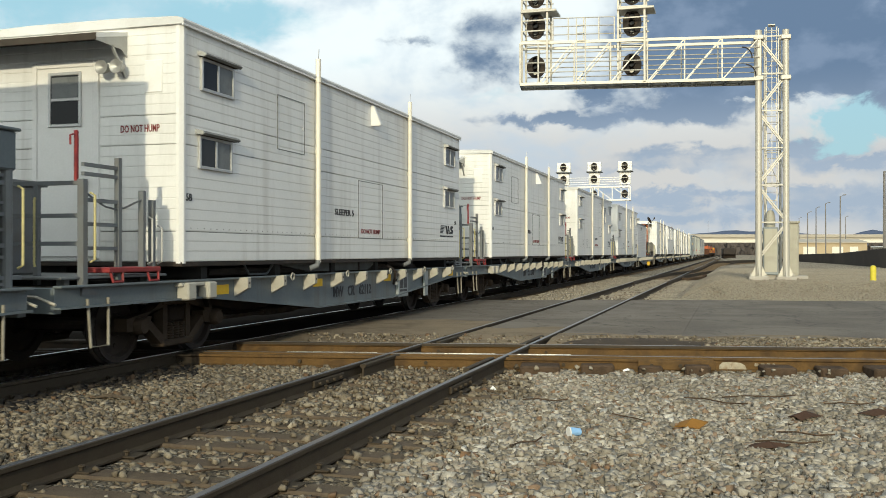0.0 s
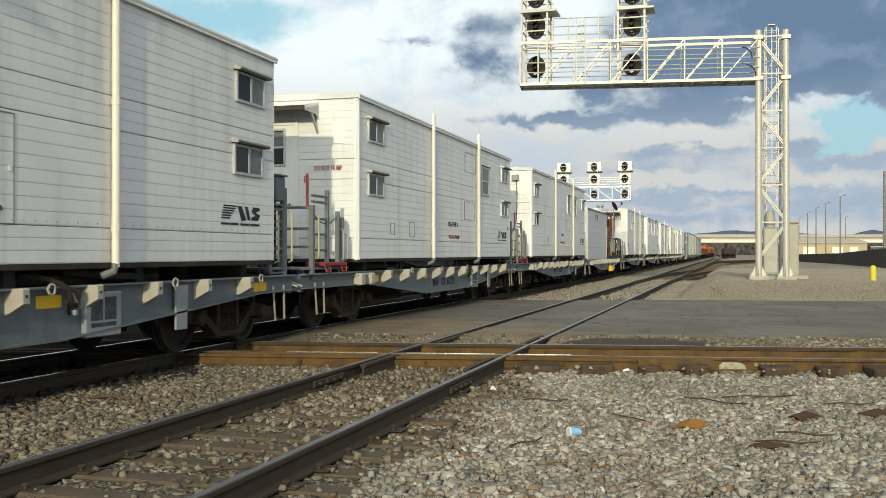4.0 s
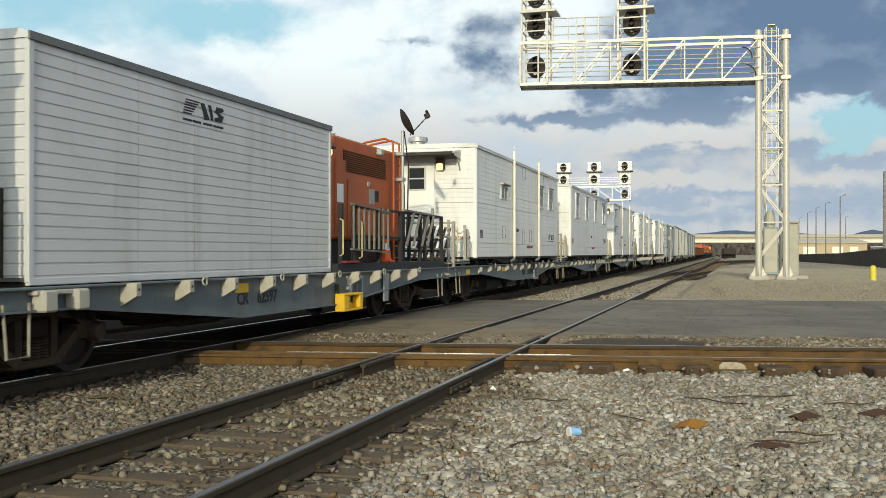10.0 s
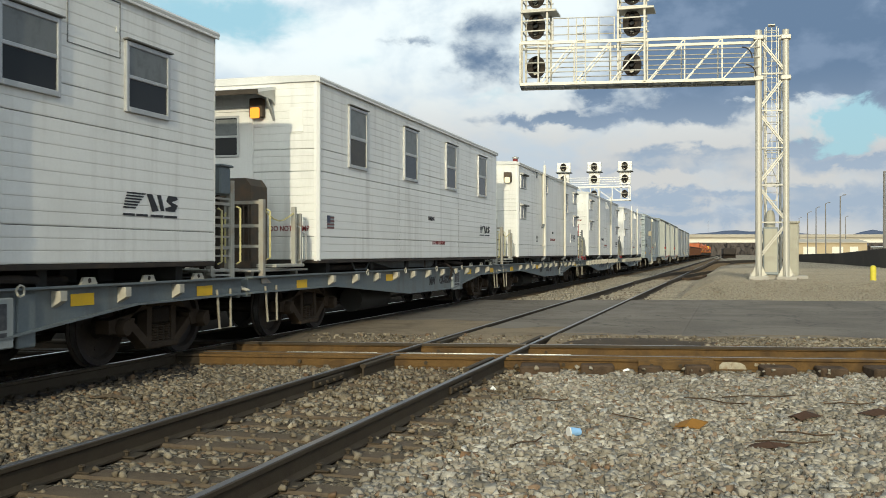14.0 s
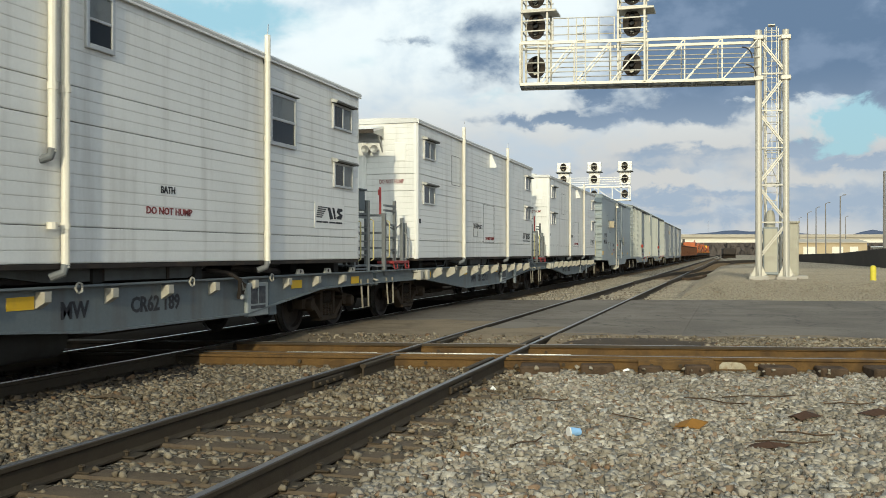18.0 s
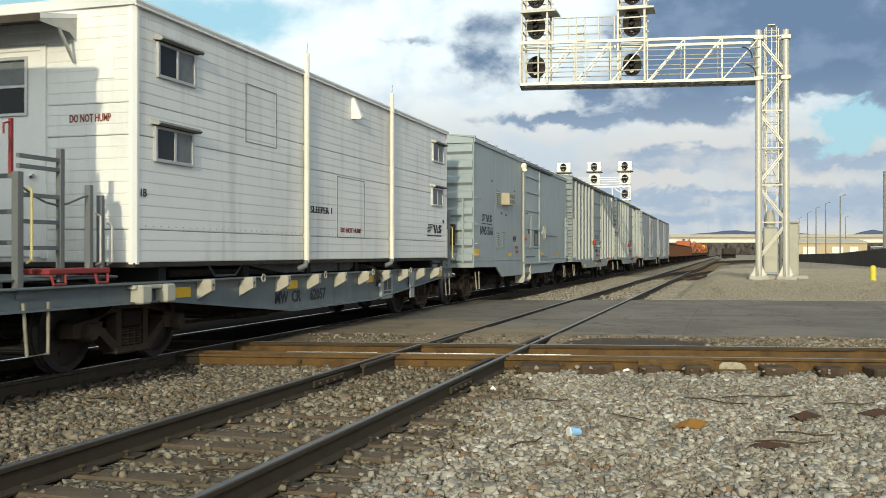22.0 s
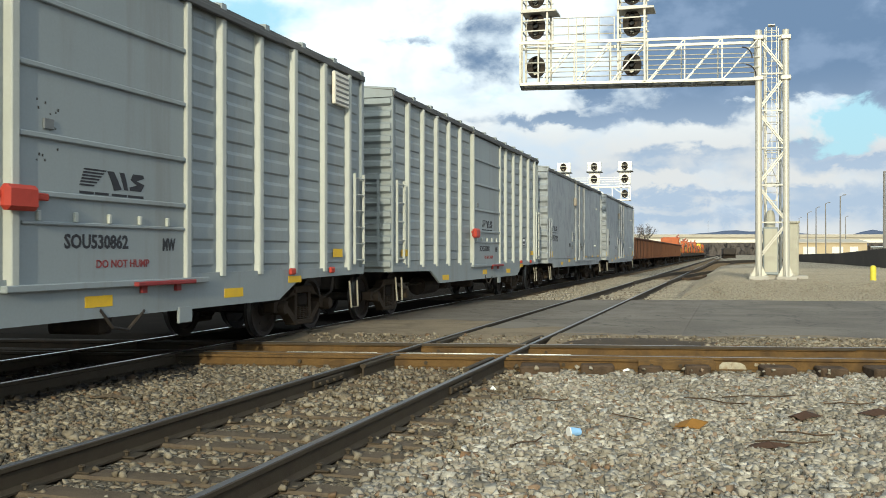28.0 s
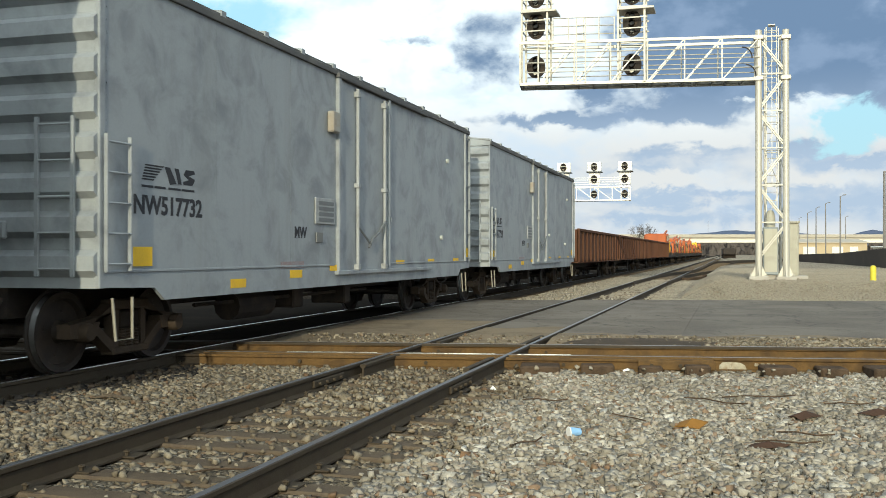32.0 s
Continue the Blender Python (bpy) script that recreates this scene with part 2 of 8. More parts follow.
def gravel_material(name, a, b, c, scale=26.0, bump=0.9):
    m = bpy.data.materials.new(name)
    m.use_nodes = True
    n = Nodes(m.node_tree)
    pos = n.add("ShaderNodeTexCoord").outputs["Object"]
    cells = n.add("ShaderNodeTexVoronoi", {"Vector": pos, "Scale": scale, "Randomness": 1.0})
    tone = n.add("ShaderNodeSeparateColor", {0: cells.outputs["Color"]})
    col = n.mix(tone.outputs[0], a, b)
    col = n.mix(n.math("MULTIPLY", n.ramp(tone.outputs[1], 0.75, 1.0), 0.8), col, c)
    gap = n.ramp(cells.outputs["Distance"], 0.35, 0.75)
    col = n.mix(n.math("MULTIPLY", gap, 0.7), col, tuple(v * 0.35 for v in a))
    col = n.mix(n.math("MULTIPLY", n.ramp(n.noise(pos, 0.35, 5.0), 0.45, 0.7), 0.45), col, tuple(v * 0.6 for v in a))
    bs = n.add("ShaderNodeBsdfPrincipled", {"Base Color": col, "Roughness": 1.0, "Specular IOR Level": 0.0})
    h = n.math("SUBTRACT", 1.0, cells.outputs["Distance"])
    bp = n.add("ShaderNodeBump", {"Height": h, "Strength": bump, "Distance": 0.03})
    m.node_tree.links.new(bp.outputs[0], bs.inputs["Normal"])
    n.add("ShaderNodeOutputMaterial", {0: bs.outputs[0]})
    return m


GRAVEL = gravel_material("ballast_bed", (0.27, 0.23, 0.17), (0.42, 0.37, 0.29), (0.58, 0.54, 0.46))
GAP_SHADE = gravel_material("gap_shade_bed", (0.10, 0.082, 0.06), (0.17, 0.145, 0.11), (0.30, 0.27, 0.22), 34.0)
# colour holds both dirt and the shade below the train
DARK_BED = gravel_material("dirty_shaded_ballast_bed", (0.028, 0.024, 0.02), (0.045, 0.038, 0.032), (0.08, 0.07, 0.06))


def asphalt_material(name, base, worn, dirt):
    m = bpy.data.materials.new(name)
    m.use_nodes = True
    n = Nodes(m.node_tree)
    pos = n.add("ShaderNodeTexCoord").outputs["Object"]
    col = n.mix(n.ramp(n.noise(pos, 0.45, 6.0, 0.62, 0.6), 0.38, 0.66), base, worn)
    col = n.mix(n.math("MULTIPLY", n.ramp(n.noise(pos, 0.9, 6.0, 0.65, 1.0), 0.55, 0.72), 0.75), col, dirt)
    grit = n.noise(pos, 70.0, 4.0, 0.75)
    col = n.mix(n.math("MULTIPLY", n.ramp(grit, 0.45, 0.75), 0.5), col, tuple(min(1, v * 1.9) for v in worn))
    cells = n.add("ShaderNodeTexVoronoi", {"Vector": n.add("ShaderNodeVectorMath", {0: pos, 1: n.add("ShaderNodeTexNoise", {"Vector": pos, "Scale": 1.4, "Detail": 5.0}).outputs[1]}, operation="ADD").outputs[0], "Scale": 0.42}, feature="DISTANCE_TO_EDGE")
    crack = n.math("SUBTRACT", 1.0, n.ramp(cells.outputs["Distance"], 0.0, 0.012))
    col = n.mix(n.math("MULTIPLY", crack, 0.7), col, tuple(v * 0.3 for v in base))
    b = n.add("ShaderNodeBsdfPrincipled", {"Base Color": col, "Specular IOR Level": 0.25, "Roughness": n.math("ADD", 0.66, n.math("MULTIPLY", grit, 0.3))})
    bump = n.add("ShaderNodeBump", {"Height": n.math("SUBTRACT", grit, crack), "Strength": 0.5, "Distance": 0.01})
    m.node_tree.links.new(bump.outputs[0], b.inputs["Normal"])
    n.add("ShaderNodeOutputMaterial", {0: b.outputs[0]})
    return m


ASPHALT = asphalt_material("worn_asphalt", (0.108, 0.09, 0.07), (0.165, 0.142, 0.112), (0.082, 0.06, 0.04))
ASPHALT_COOL = asphalt_material("greyer_asphalt", (0.10, 0.085, 0.067), (0.152, 0.131, 0.104), (0.076, 0.058, 0.041))


def stone_material(name, dark, mid, pale, odd):
    m = bpy.data.materials.new(name)
    m.use_nodes = True
    n = Nodes(m.node_tree)
    rnd = n.add("ShaderNodeNewGeometry").outputs["Random Per Island"]
    pos = n.add("ShaderNodeTexCoord").outputs["Object"]
    ramp = n.add("ShaderNodeValToRGB", {0: rnd})
    e = ramp.color_ramp.elements
    e[0].position, e[0].color = 0.0, (*dark, 1)
    e[1].position, e[1].color = 1.0, (*pale, 1)
    for at_, c in ((0.35, mid), (0.7, tuple((a + b) / 2 for a, b in zip(mid, pale))), (0.86, odd), (0.9, mid)):
        k = e.new(at_)
        k.color = (*c, 1)
    grain = n.noise(pos, 140.0, 5.0, 0.7)
    col = n.mix(n.math("MULTIPLY", n.ramp(grain, 0.35, 0.7), 0.35), ramp.outputs[0], tuple(v * 0.5 for v in dark))
    patch = n.ramp(n.noise(pos, 0.6, 4.0, 0.6), 0.42, 0.68)
    col = n.mix(n.math("MULTIPLY", patch, 0.4), col, tuple(v * 0.75 for v in dark))
    b = n.add("ShaderNodeBsdfPrincipled", {"Base Color": col, "Roughness": 0.9, "Specular IOR Level": 0.15})
    bump = n.add("ShaderNodeBump", {"Height": grain, "Strength": 0.4, "Distance": 0.004})
    m.node_tree.links.new(bump.outputs[0], b.inputs["Normal"])
    n.add("ShaderNodeOutputMaterial", {0: b.outputs[0]})
    return m


STONE = stone_material("crushed_stone", (0.17, 0.146, 0.11), (0.31, 0.275, 0.215), (0.62, 0.58, 0.50), (0.22, 0.13, 0.07))
STONE_DIRTY = stone_material("dirty_crushed_stone", (0.10, 0.08, 0.056), (0.21, 0.175, 0.124), (0.43, 0.38, 0.29), (0.15, 0.09, 0.05))
STONE_SAND = stone_material("sandy_crushed_stone", (0.27, 0.235, 0.18), (0.33, 0.29, 0.225), (0.41, 0.37, 0.295), (0.31, 0.25, 0.18))
# oily stones, coloured darker still for the shade under the train
STONE_DARK = stone_material("oily_shaded_stone", (0.022, 0.02, 0.018), (0.04, 0.035, 0.03), (0.10, 0.09, 0.08), (0.05, 0.035, 0.025))


# ---------------------------------------------------------------- mesh code
class Geo:
    """Gathers faces for one mesh."""
    def __init__(self):
        self.v, self.f = [], []

    def face(self, pts):
        i = len(self.v)
        self.v += [tuple(p) for p in pts]
        self.f.append(tuple(range(i, i + len(pts))))
        return self

    def raw(self, verts, faces):
        i = len(self.v)
        self.v += [tuple(p) for p in verts]
        self.f += [tuple(k + i for k in f) for f in faces]
        return self

    def box(self, x0, x1, y0, y1, z0, z1, c=0.0):
        """A box; c: the width of its chamfered edges."""
        if c <= 0:
            v = [(x, y, z) for x in (x0, x1) for y in (y0, y1) for z in (z0, z1)]
            return self.raw(v, [(0, 1, 3, 2), (4, 6, 7, 5), (0, 4, 5, 1), (2, 3, 7, 6), (0, 2, 6, 4), (1, 5, 7, 3)])
        c = min(c, (x1 - x0) * 0.45, (y1 - y0) * 0.45, (z1 - z0) * 0.45)
        lim, idx, v = ((x0, x1), (y0, y1), (z0, z1)), {}, []
        for s in [(a, b, d) for a in (0, 1) for b in (0, 1) for d in (0, 1)]:
            for axis in range(3):
                p = [lim[k][s[k]] + (0 if k == axis else (c if s[k] == 0 else -c)) for k in range(3)]
                idx[s, axis] = len(v)
                v.append(p)
        f = []
        for axis in range(3):
            o = [k for k in range(3) if k != axis]
            for side in (0, 1):
                loop = []
                for a, b in ((0, 0), (1, 0), (1, 1), (0, 1)):
                    s = [0, 0, 0]
                    s[axis], s[o[0]], s[o[1]] = side, a, b
                    loop.append(idx[tuple(s), axis])
                f.append(tuple(loop))
            for a in (0, 1):
                for b in (0, 1):
                    s, e = [0, 0, 0], [0, 0, 0]
                    s[o[0]] = e[o[0]] = a
                    s[o[1]] = e[o[1]] = b
                    s[axis], e[axis] = 0, 1
                    s, e = tuple(s), tuple(e)
                    f.append((idx[s, o[0]], idx[e, o[0]], idx[e, o[1]], idx[s, o[1]]))
        for s in [(a, b, d) for a in (0, 1) for b in (0, 1) for d in (0, 1)]:
            f.append(tuple(idx[s, k] for k in range(3)))
        return self.raw(v, f)

    def tube(self, p, q, r, n=8, r2=None):
        """A round bar from p to q."""
        p, q = Vector(p), Vector(q)
        d = (q - p).normalized()
        a = d.cross(Vector((0, 0, 1)) if abs(d.z) < 0.9 else Vector((1, 0, 0))).normalized()
        b = d.cross(a)
        r2 = r if r2 is None else r2
        ring = [(math.cos(2 * math.pi * k / n), math.sin(2 * math.pi * k / n)) for k in range(n)]
        v = [p + (a * x + b * y) * r for x, y in ring] + [q + (a * x + b * y) * r2 for x, y in ring]
        f = [(k, (k + 1) % n, n + (k + 1) % n, n + k) for k in range(n)]
        return self.raw(v, f + [tuple(range(n)), tuple(range(n, 2 * n))])

    def path(self, pts, r, n=8):
        """One bent round bar through the points."""
        pts = [Vector(p) for p in pts]
        side, v, m = None, [], len(pts)
        for k, p in enumerate(pts):
            d = (pts[min(k + 1, m - 1)] - pts[max(k - 1, 0)]).normalized()
            if side is None:
                side = d.cross(Vector((0, 0, 1)) if abs(d.z) < 0.9 else Vector((1, 0, 0)))
            side = (side - d * side.dot(d)).normalized()
            up = d.cross(side)
            v += [p + (side * math.cos(2 * math.pi * j / n) + up * math.sin(2 * math.pi * j / n)) * r for j in range(n)]
        f = [(k * n + j, k * n + (j + 1) % n, (k + 1) * n + (j + 1) % n, (k + 1) * n + j) for k in range(m - 1) for j in range(n)]
        return self.raw(v, f + [tuple(range(n)), tuple(range((m - 1) * n, m * n))])

    def bar(self, p, q, w, h=None):
        """A square bar from p to q."""
        p, q = Vector(p), Vector(q)
        d = (q - p).normalized()
        a = d.cross(Vector((0, 0, 1)) if abs(d.z) < 0.9 else Vector((0, 1, 0))).normalized()
        b = d.cross(a)
        h = w if h is None else h
        v = [e + a * x * w / 2 + b * y * h / 2 for e in (p, q) for x, y in ((-1, -1), (1, -1), (1, 1), (-1, 1))]
        return self.raw(v, [(0, 1, 5, 4), (1, 2, 6, 5), (2, 3, 7, 6), (3, 0, 4, 7), (0, 3, 2, 1), (4, 5, 6, 7)])

    def prism(self, poly, axis, a, b):
        """A polygon of (u, w) pairs, drawn out along the axis from a to b. Axis 0: (y, z), 1: (x, z), 2: (x, y)."""
        def put(u, w, t):
            return ((t, u, w), (u, t, w), (u, w, t))[axis]
        n = len(poly)
        v = [put(u, w, a) for u, w in poly] + [put(u, w, b) for u, w in poly]
        f = [(k, (k + 1) % n, n + (k + 1) % n, n + k) for k in range(n)]
        return self.raw(v, f + [tuple(range(n)), tuple(range(n, 2 * n))])

    def lathe(self, profile, centre, axis, n=16):
        """Pairs (radius, along) turned round an axis through centre."""
        c, m = Vector(centre), len(profile)
        o = [k for k in range(3) if k != axis]
        v = []
        for k in range(n):
            for r, t in profile:
                p = [0, 0, 0]
                p[axis], p[o[0]], p[o[1]] = t, r * math.cos(2 * math.pi * k / n), r * math.sin(2 * math.pi * k / n)
                v.append(c + Vector(p))
        f = [(k * m + j, k * m + j + 1, ((k + 1) % n) * m + j + 1, ((k + 1) % n) * m + j) for k in range(n) for j in range(m - 1)]
        return self.raw(v, f)

    def mesh(self, name, material, smooth=False):
        me = bpy.data.meshes.new(name)
        me.from_pydata(self.v, [], self.f)
        bm = bmesh.new()
        bm.from_mesh(me)
        bmesh.ops.recalc_face_normals(bm, faces=bm.faces)
        bm.to_mesh(me)
        bm.free()
        me.materials.append(material)
        if smooth:
            me.shade_smooth()
            me.set_sharp_from_angle(angle=radians(35))
        return me


def part(name, geo, material, parent, label="", smooth=False):
    """One mesh object under a thing or a part."""
    ob = new(name, geo.mesh(name, material, smooth))
    ob.parent = parent
    return tagged(ob, label)


def thing(name, label, category, m=None, group=""):
    ob = new(name)
    ob.matrix_basis = m or Matrix()
    return tagged(ob, label, category, group)


def structure(name, geo, material, label, category="", smooth=False):
    return tagged(new(name, geo.mesh(name, material, smooth)), label, category or name.replace("_", " "), kind="structure")


def lettering(name, text, size, m, material, parent, width=None):
    """Letters as a mesh in the plane of m (x along the line, y up)."""
    cu = bpy.data.curves.new(name, "FONT")
    cu.body, cu.size, cu.align_x, cu.align_y, cu.extrude, cu.resolution_u, cu.offset = text, size, "CENTER", "CENTER", 0.003, 2, size * (0.028 if size > 0.18 else 0.012)
    tmp = bpy.data.objects.new(name, cu)
    me = bpy.data.meshes.new_from_object(tmp)
    bpy.data.objects.remove(tmp)
    xs = [v.co.x for v in me.vertices]
    wide = max(max(xs) - min(xs), 0.01)
    me.materials.clear()
    me.materials.append(material)
    me.name = name
    me.transform(m @ Matrix.Diagonal(((width / wide if width else 1), 1, 1, 1)))
    ob = new(name, me)
    ob.parent = parent
    return ob


def near_side(x, y, z):
    """The plane of a car's side that faces the camera; letters run from the car's front to its rear."""
    return Matrix.Translation((x, y, z)) @ Euler((radians(90), 0, radians(90))).to_matrix().to_4x4()


# ---------------------------------------------------------------- ground, tracks and road
SKEW = math.atan2(1.32, 7.38)                   # the crossing line and the road lie this much off square


def ground_height(x, y):
    """Level by the tracks, a low gravel bank where the signal mast stands."""
    bank = min(max((y - 29.5 - 0.18 * x) / 4.5, 0), 1) * min(max((x + 1.9) / 1.6, 0), 1)
    bank = bank * bank * (3 - 2 * bank)
    return 0.59 * bank - 0.03


def build_ground():
    xs = [-4000, -1500, -500, -150, -60, -30, -20, -15] + [-12 + 0.75 * k for k in range(33)] + [14, 16, 20, 26, 35, 50, 90, 200, 600, 1500, 4000]
    ys = [-3000, -500, -60, -15, -5] + [0.8 * k for k in range(65)] + [55, 60, 70, 85, 100, 140, 200, 320, 600, 1200, 2500, 4500]
    g = Geo()
    v = [(x, y, ground_height(x, y)) for y in ys for x in xs]
    n = len(xs)
    g.raw(v, [(j * n + i, j * n + i + 1, (j + 1) * n + i + 1, (j + 1) * n + i) for j in range(len(ys) - 1) for i in range(n - 1)])
    structure("ground", g, GRAVEL, "pale crushed-stone railway yard ground", smooth=True)


def build_gap_sheet():
    """A dark sheet that stands for the shade between and below the loose stones."""
    rng = random.Random(58)
    xs, ys = [-6.7 + 0.5 * k for k in range(22)], [1.0 + 0.6 * k for k in range(20)] + [12.8]
    left, right, back = [[rng.uniform(-0.3, 0.3) for _ in range(30)] for _ in range(3)]
    g = Geo()
    n = len(xs)
    g.raw([(x + (left[j] if i == 0 else right[j] if i == n - 1 else 0), y + 0.18 * x * j / (len(ys) - 1) + back[i] * (j == 0), -0.021)
           for j, y in enumerate(ys) for i, x in enumerate(xs)],
           [(j * n + i, j * n + i + 1, (j + 1) * n + i + 1, (j + 1) * n + i) for j in range(len(ys) - 1) for i in range(n - 1)])
    structure("ballast_gap_sheet", g, GAP_SHADE, "dark sheet standing for shaded gaps in the loose ballast", "ballast")


def rail_profile(x0):
    return [(x0 - 0.07, 0.0), (x0 + 0.07, 0.0), (x0 + 0.07, 0.015), (x0 + 0.012, 0.035), (x0 + 0.012, 0.13),
            (x0 + 0.036, 0.145), (x0 + 0.036, 0.172), (x0 + 0.028, 0.178), (x0 - 0.028, 0.178), (x0 - 0.036, 0.172),
            (x0 - 0.036, 0.145), (x0 - 0.012, 0.13), (x0 - 0.012, 0.035), (x0 - 0.07, 0.015)]


def build_track(name, centre, gauge, label, bed, head, ties_to):
    track = tagged(new(name), label, "railway track", kind="structure")
    for x in (centre - gauge / 2, centre + gauge / 2):
        r = part("rail", Geo().prism(rail_profile(x), 1, -12, 700), RAIL_RUST, track)
        g = Geo().prism([(x - 0.027, 0.1782), (x + 0.027, 0.1782), (x + 0.024, 0.1815), (x - 0.024, 0.1815)], 1, -12, 700)
        part("rail_head", g, head, r, "polished running surface")
    rng = random.Random(len(name))
    tie = Geo().box(-1.3, 1.3, -0.115, 0.115, -0.16, 0.004, 0.015).mesh("tie", TIE)
    plate = Geo().box(-0.17, 0.17, -0.09, 0.09, 0.0, 0.014, 0.004).mesh("tie_plate", RAIL_RUST)
    spike = Geo().box(-0.012, 0.012, -0.012, 0.012, 0.0, 0.05).box(-0.025, 0.025, -0.02, 0.02, 0.03, 0.045, 0.006).mesh("spike", RAIL_RUST)
    y = 2.0 - 0.53 * 25
    while y < ties_to:
        if not 12.0 < y < 29.5:
            o = new("tie", tie)
            o.parent, o.location = track, (centre + rng.uniform(-0.08, 0.08), y + rng.uniform(-0.03, 0.03), rng.uniform(-0.012, 0.008))
            o.rotation_euler = (0, 0, rng.uniform(-0.02, 0.02))
            if y < 24:
                for x in (centre - gauge / 2, centre + gauge / 2):
                    p = new("tie_plate", plate)
                    p.parent, p.location = track, (x, o.location.y, 0.002)
                    for dx, dy in ((-0.085, 0.05), (0.085, -0.05)):
                        s = new("spike", spike)
                        s.parent, s.location = track, (x + dx, o.location.y + dy, 0.01)
        y += 0.53
    far = Geo()
    while y < 260:
        far.box(centre - 1.3, centre + 1.3, y - 0.11, y + 0.11, -0.1, 0.01)
        y += 0.53
    tagged(part("ties_beyond", far, TIE, track), kind="stuff")
    if not bed:
        return track
    half = 1.9
    g = Geo()
    ys = [-12 + 2 * k for k in range(60)] + [120, 160, 220, 400, 700]
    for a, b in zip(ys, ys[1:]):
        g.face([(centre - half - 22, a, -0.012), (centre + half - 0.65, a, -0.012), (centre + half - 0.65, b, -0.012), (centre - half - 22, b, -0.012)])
    part("ballast_bed", g, bed, track, "stained crushed stone with the train's shade in its colour")
    return track


def build_crossing():
    """The line that crosses both tracks: two rusty rails, guard rails and castings."""
    line = tagged(new("crossing_track"), "rust-brown railway line crossing the tracks", "railway track", kind="structure")
    line.matrix_basis = Matrix.Translation((0.74, 13.1, 0.0)) @ Matrix.Rotation(SKEW, 4, "Z")

    def long_rail(y0, x0, x1, name="rail", top=0.0):
        prof = [(y + y0, z + (top if z > 0.1 else 0)) for y, z in rail_profile(0)]
        part(name, Geo().prism(prof, 0, x0, -7.8), GREASE_SHADE, line, "rail coloured dark for grease and train shade")
        return part(name, Geo().prism(prof, 0, -7.8, x1), DIAMOND_RUST, line)

    for y0 in (0.0, 1.52):
        r = long_rail(y0, -40, 60)
        part("rail_head", Geo().box(-7.8, 60, y0 - 0.026, y0 + 0.026, 0.1785, 0.1812), RAIL_HEAD, r, "dull running surface")
    # guard rails inside the gauge, through both crossings
    for y0 in (0.15, 1.37):
        long_rail(y0, -12.0, 1.2, "guard_rail")
    for y0 in (-0.17, 1.69):
        long_rail(y0, -11.5, -1.0, "guard_rail", -0.012)
    shine = Geo()
    for a, b in ((-6.65, -5.4), (-5.0, -3.8), (-3.5, -2.8)):
        shine.box(a, b, 0.04, 0.085, 0.1825, 0.186)
    part("wear_strip", shine, STEEL, line, "bright worn steel")
    # splice bars with bolts along the near rail
    for x in (-5.8, -3.9, -2.4):
        bar = part("splice_bar", Geo().box(x - 0.42, x + 0.42, -0.045, -0.014, 0.045, 0.125, 0.01), DIAMOND_RUST, line)
        for k in range(4):
            part("bolt", Geo().tube((x - 0.3 + 0.2 * k, -0.045, 0.085), (x - 0.3 + 0.2 * k, -0.075, 0.085), 0.018, 6), DIAMOND_RUST, bar)
    for k in range(34):
        x = -12 + 0.62 * k
        part("tie", Geo().box(x - 0.13, x + 0.13, -0.3, 2.2, -0.15, -0.006 + 0.006 * ((k * 5) % 3), 0.015), TIE if x > -7.8 else GREASE_SHADE, line)
    # timber ends that stand out of the stones before the near rail
    for x, w, out, top in ((-3.2, 0.5, 0.62, 0.068), (-2.47, 0.42, 0.42, 0.07), (-1.8, 0.3, 0.36, 0.055), (-1.22, 0.32, 0.4, 0.075), (-0.22, 0.4, 0.42, 0.066), (0.44, 0.34, 0.38, 0.06), (1.12, 0.5, 0.5, 0.076), (1.9, 0.4, 0.42, 0.055)):
        part("tie", Geo().box(x - w / 2, x + w / 2, -out, -0.02, -0.1, top + 0.035, 0.02), TIE_DARK, line)
    arch = [(-0.90, 0.03), (-0.56, 0.03), (-0.58, 0.085), (-0.64, 0.115), (-0.74, 0.125), (-0.86, 0.118), (-0.90, 0.08)]
    part("painted_patch", Geo().raw([(x, y, z) for y in (-0.029, -0.0125) for x, z in arch], [tuple(range(6, -1, -1)), tuple(range(7, 14))] + [(k, (k + 1) % 7, 7 + (k + 1) % 7, 7 + k) for k in range(7)]), CHALK, line, "chalky white painted patch")
    for x, w in ((-0.46, 0.05), (-0.385, 0.05), (-0.31, 0.05), (-0.235, 0.03)):
        part("mark", Geo().box(x, x + w, -0.028, -0.0125, 0.07, 0.11, 0.006), CHALK, line)
    # dark caps on the rail heads along the far side
    part("head_cap", Geo().box(-7.8, 1.2, 1.328, 1.412, 0.15, 0.184, 0.006), RAIL_RUST, line)
    part("head_cap", Geo().box(1.2, 60, 1.478, 1.5, 0.15, 0.181, 0.004), RAIL_RUST, line)
    # guard rails beside the running rails of the near track, with joint bars and castings
    turn = Matrix.Rotation(-SKEW, 4, "Z") @ Matrix.Translation((-0.74, -13.1, 0.0))
    for x, inner in ((-4.41, 0.13), (-2.85, -0.13)):
        for y_a, y_b in ((10.9, 12.15), (14.05, 15.6)):
            flare = part("guard_rail", Geo().prism(rail_profile(x + inner), 1, y_a, y_b), RAIL_RUST, line)
            flare.matrix_basis = turn
        for y in (10.1, 15.9):
            bar = part("splice_bar", Geo().box(x + 0.014, x + 0.045, y - 0.42, y + 0.42, 0.045, 0.125, 0.01), RAIL_RUST, line)
            bar.matrix_basis = turn
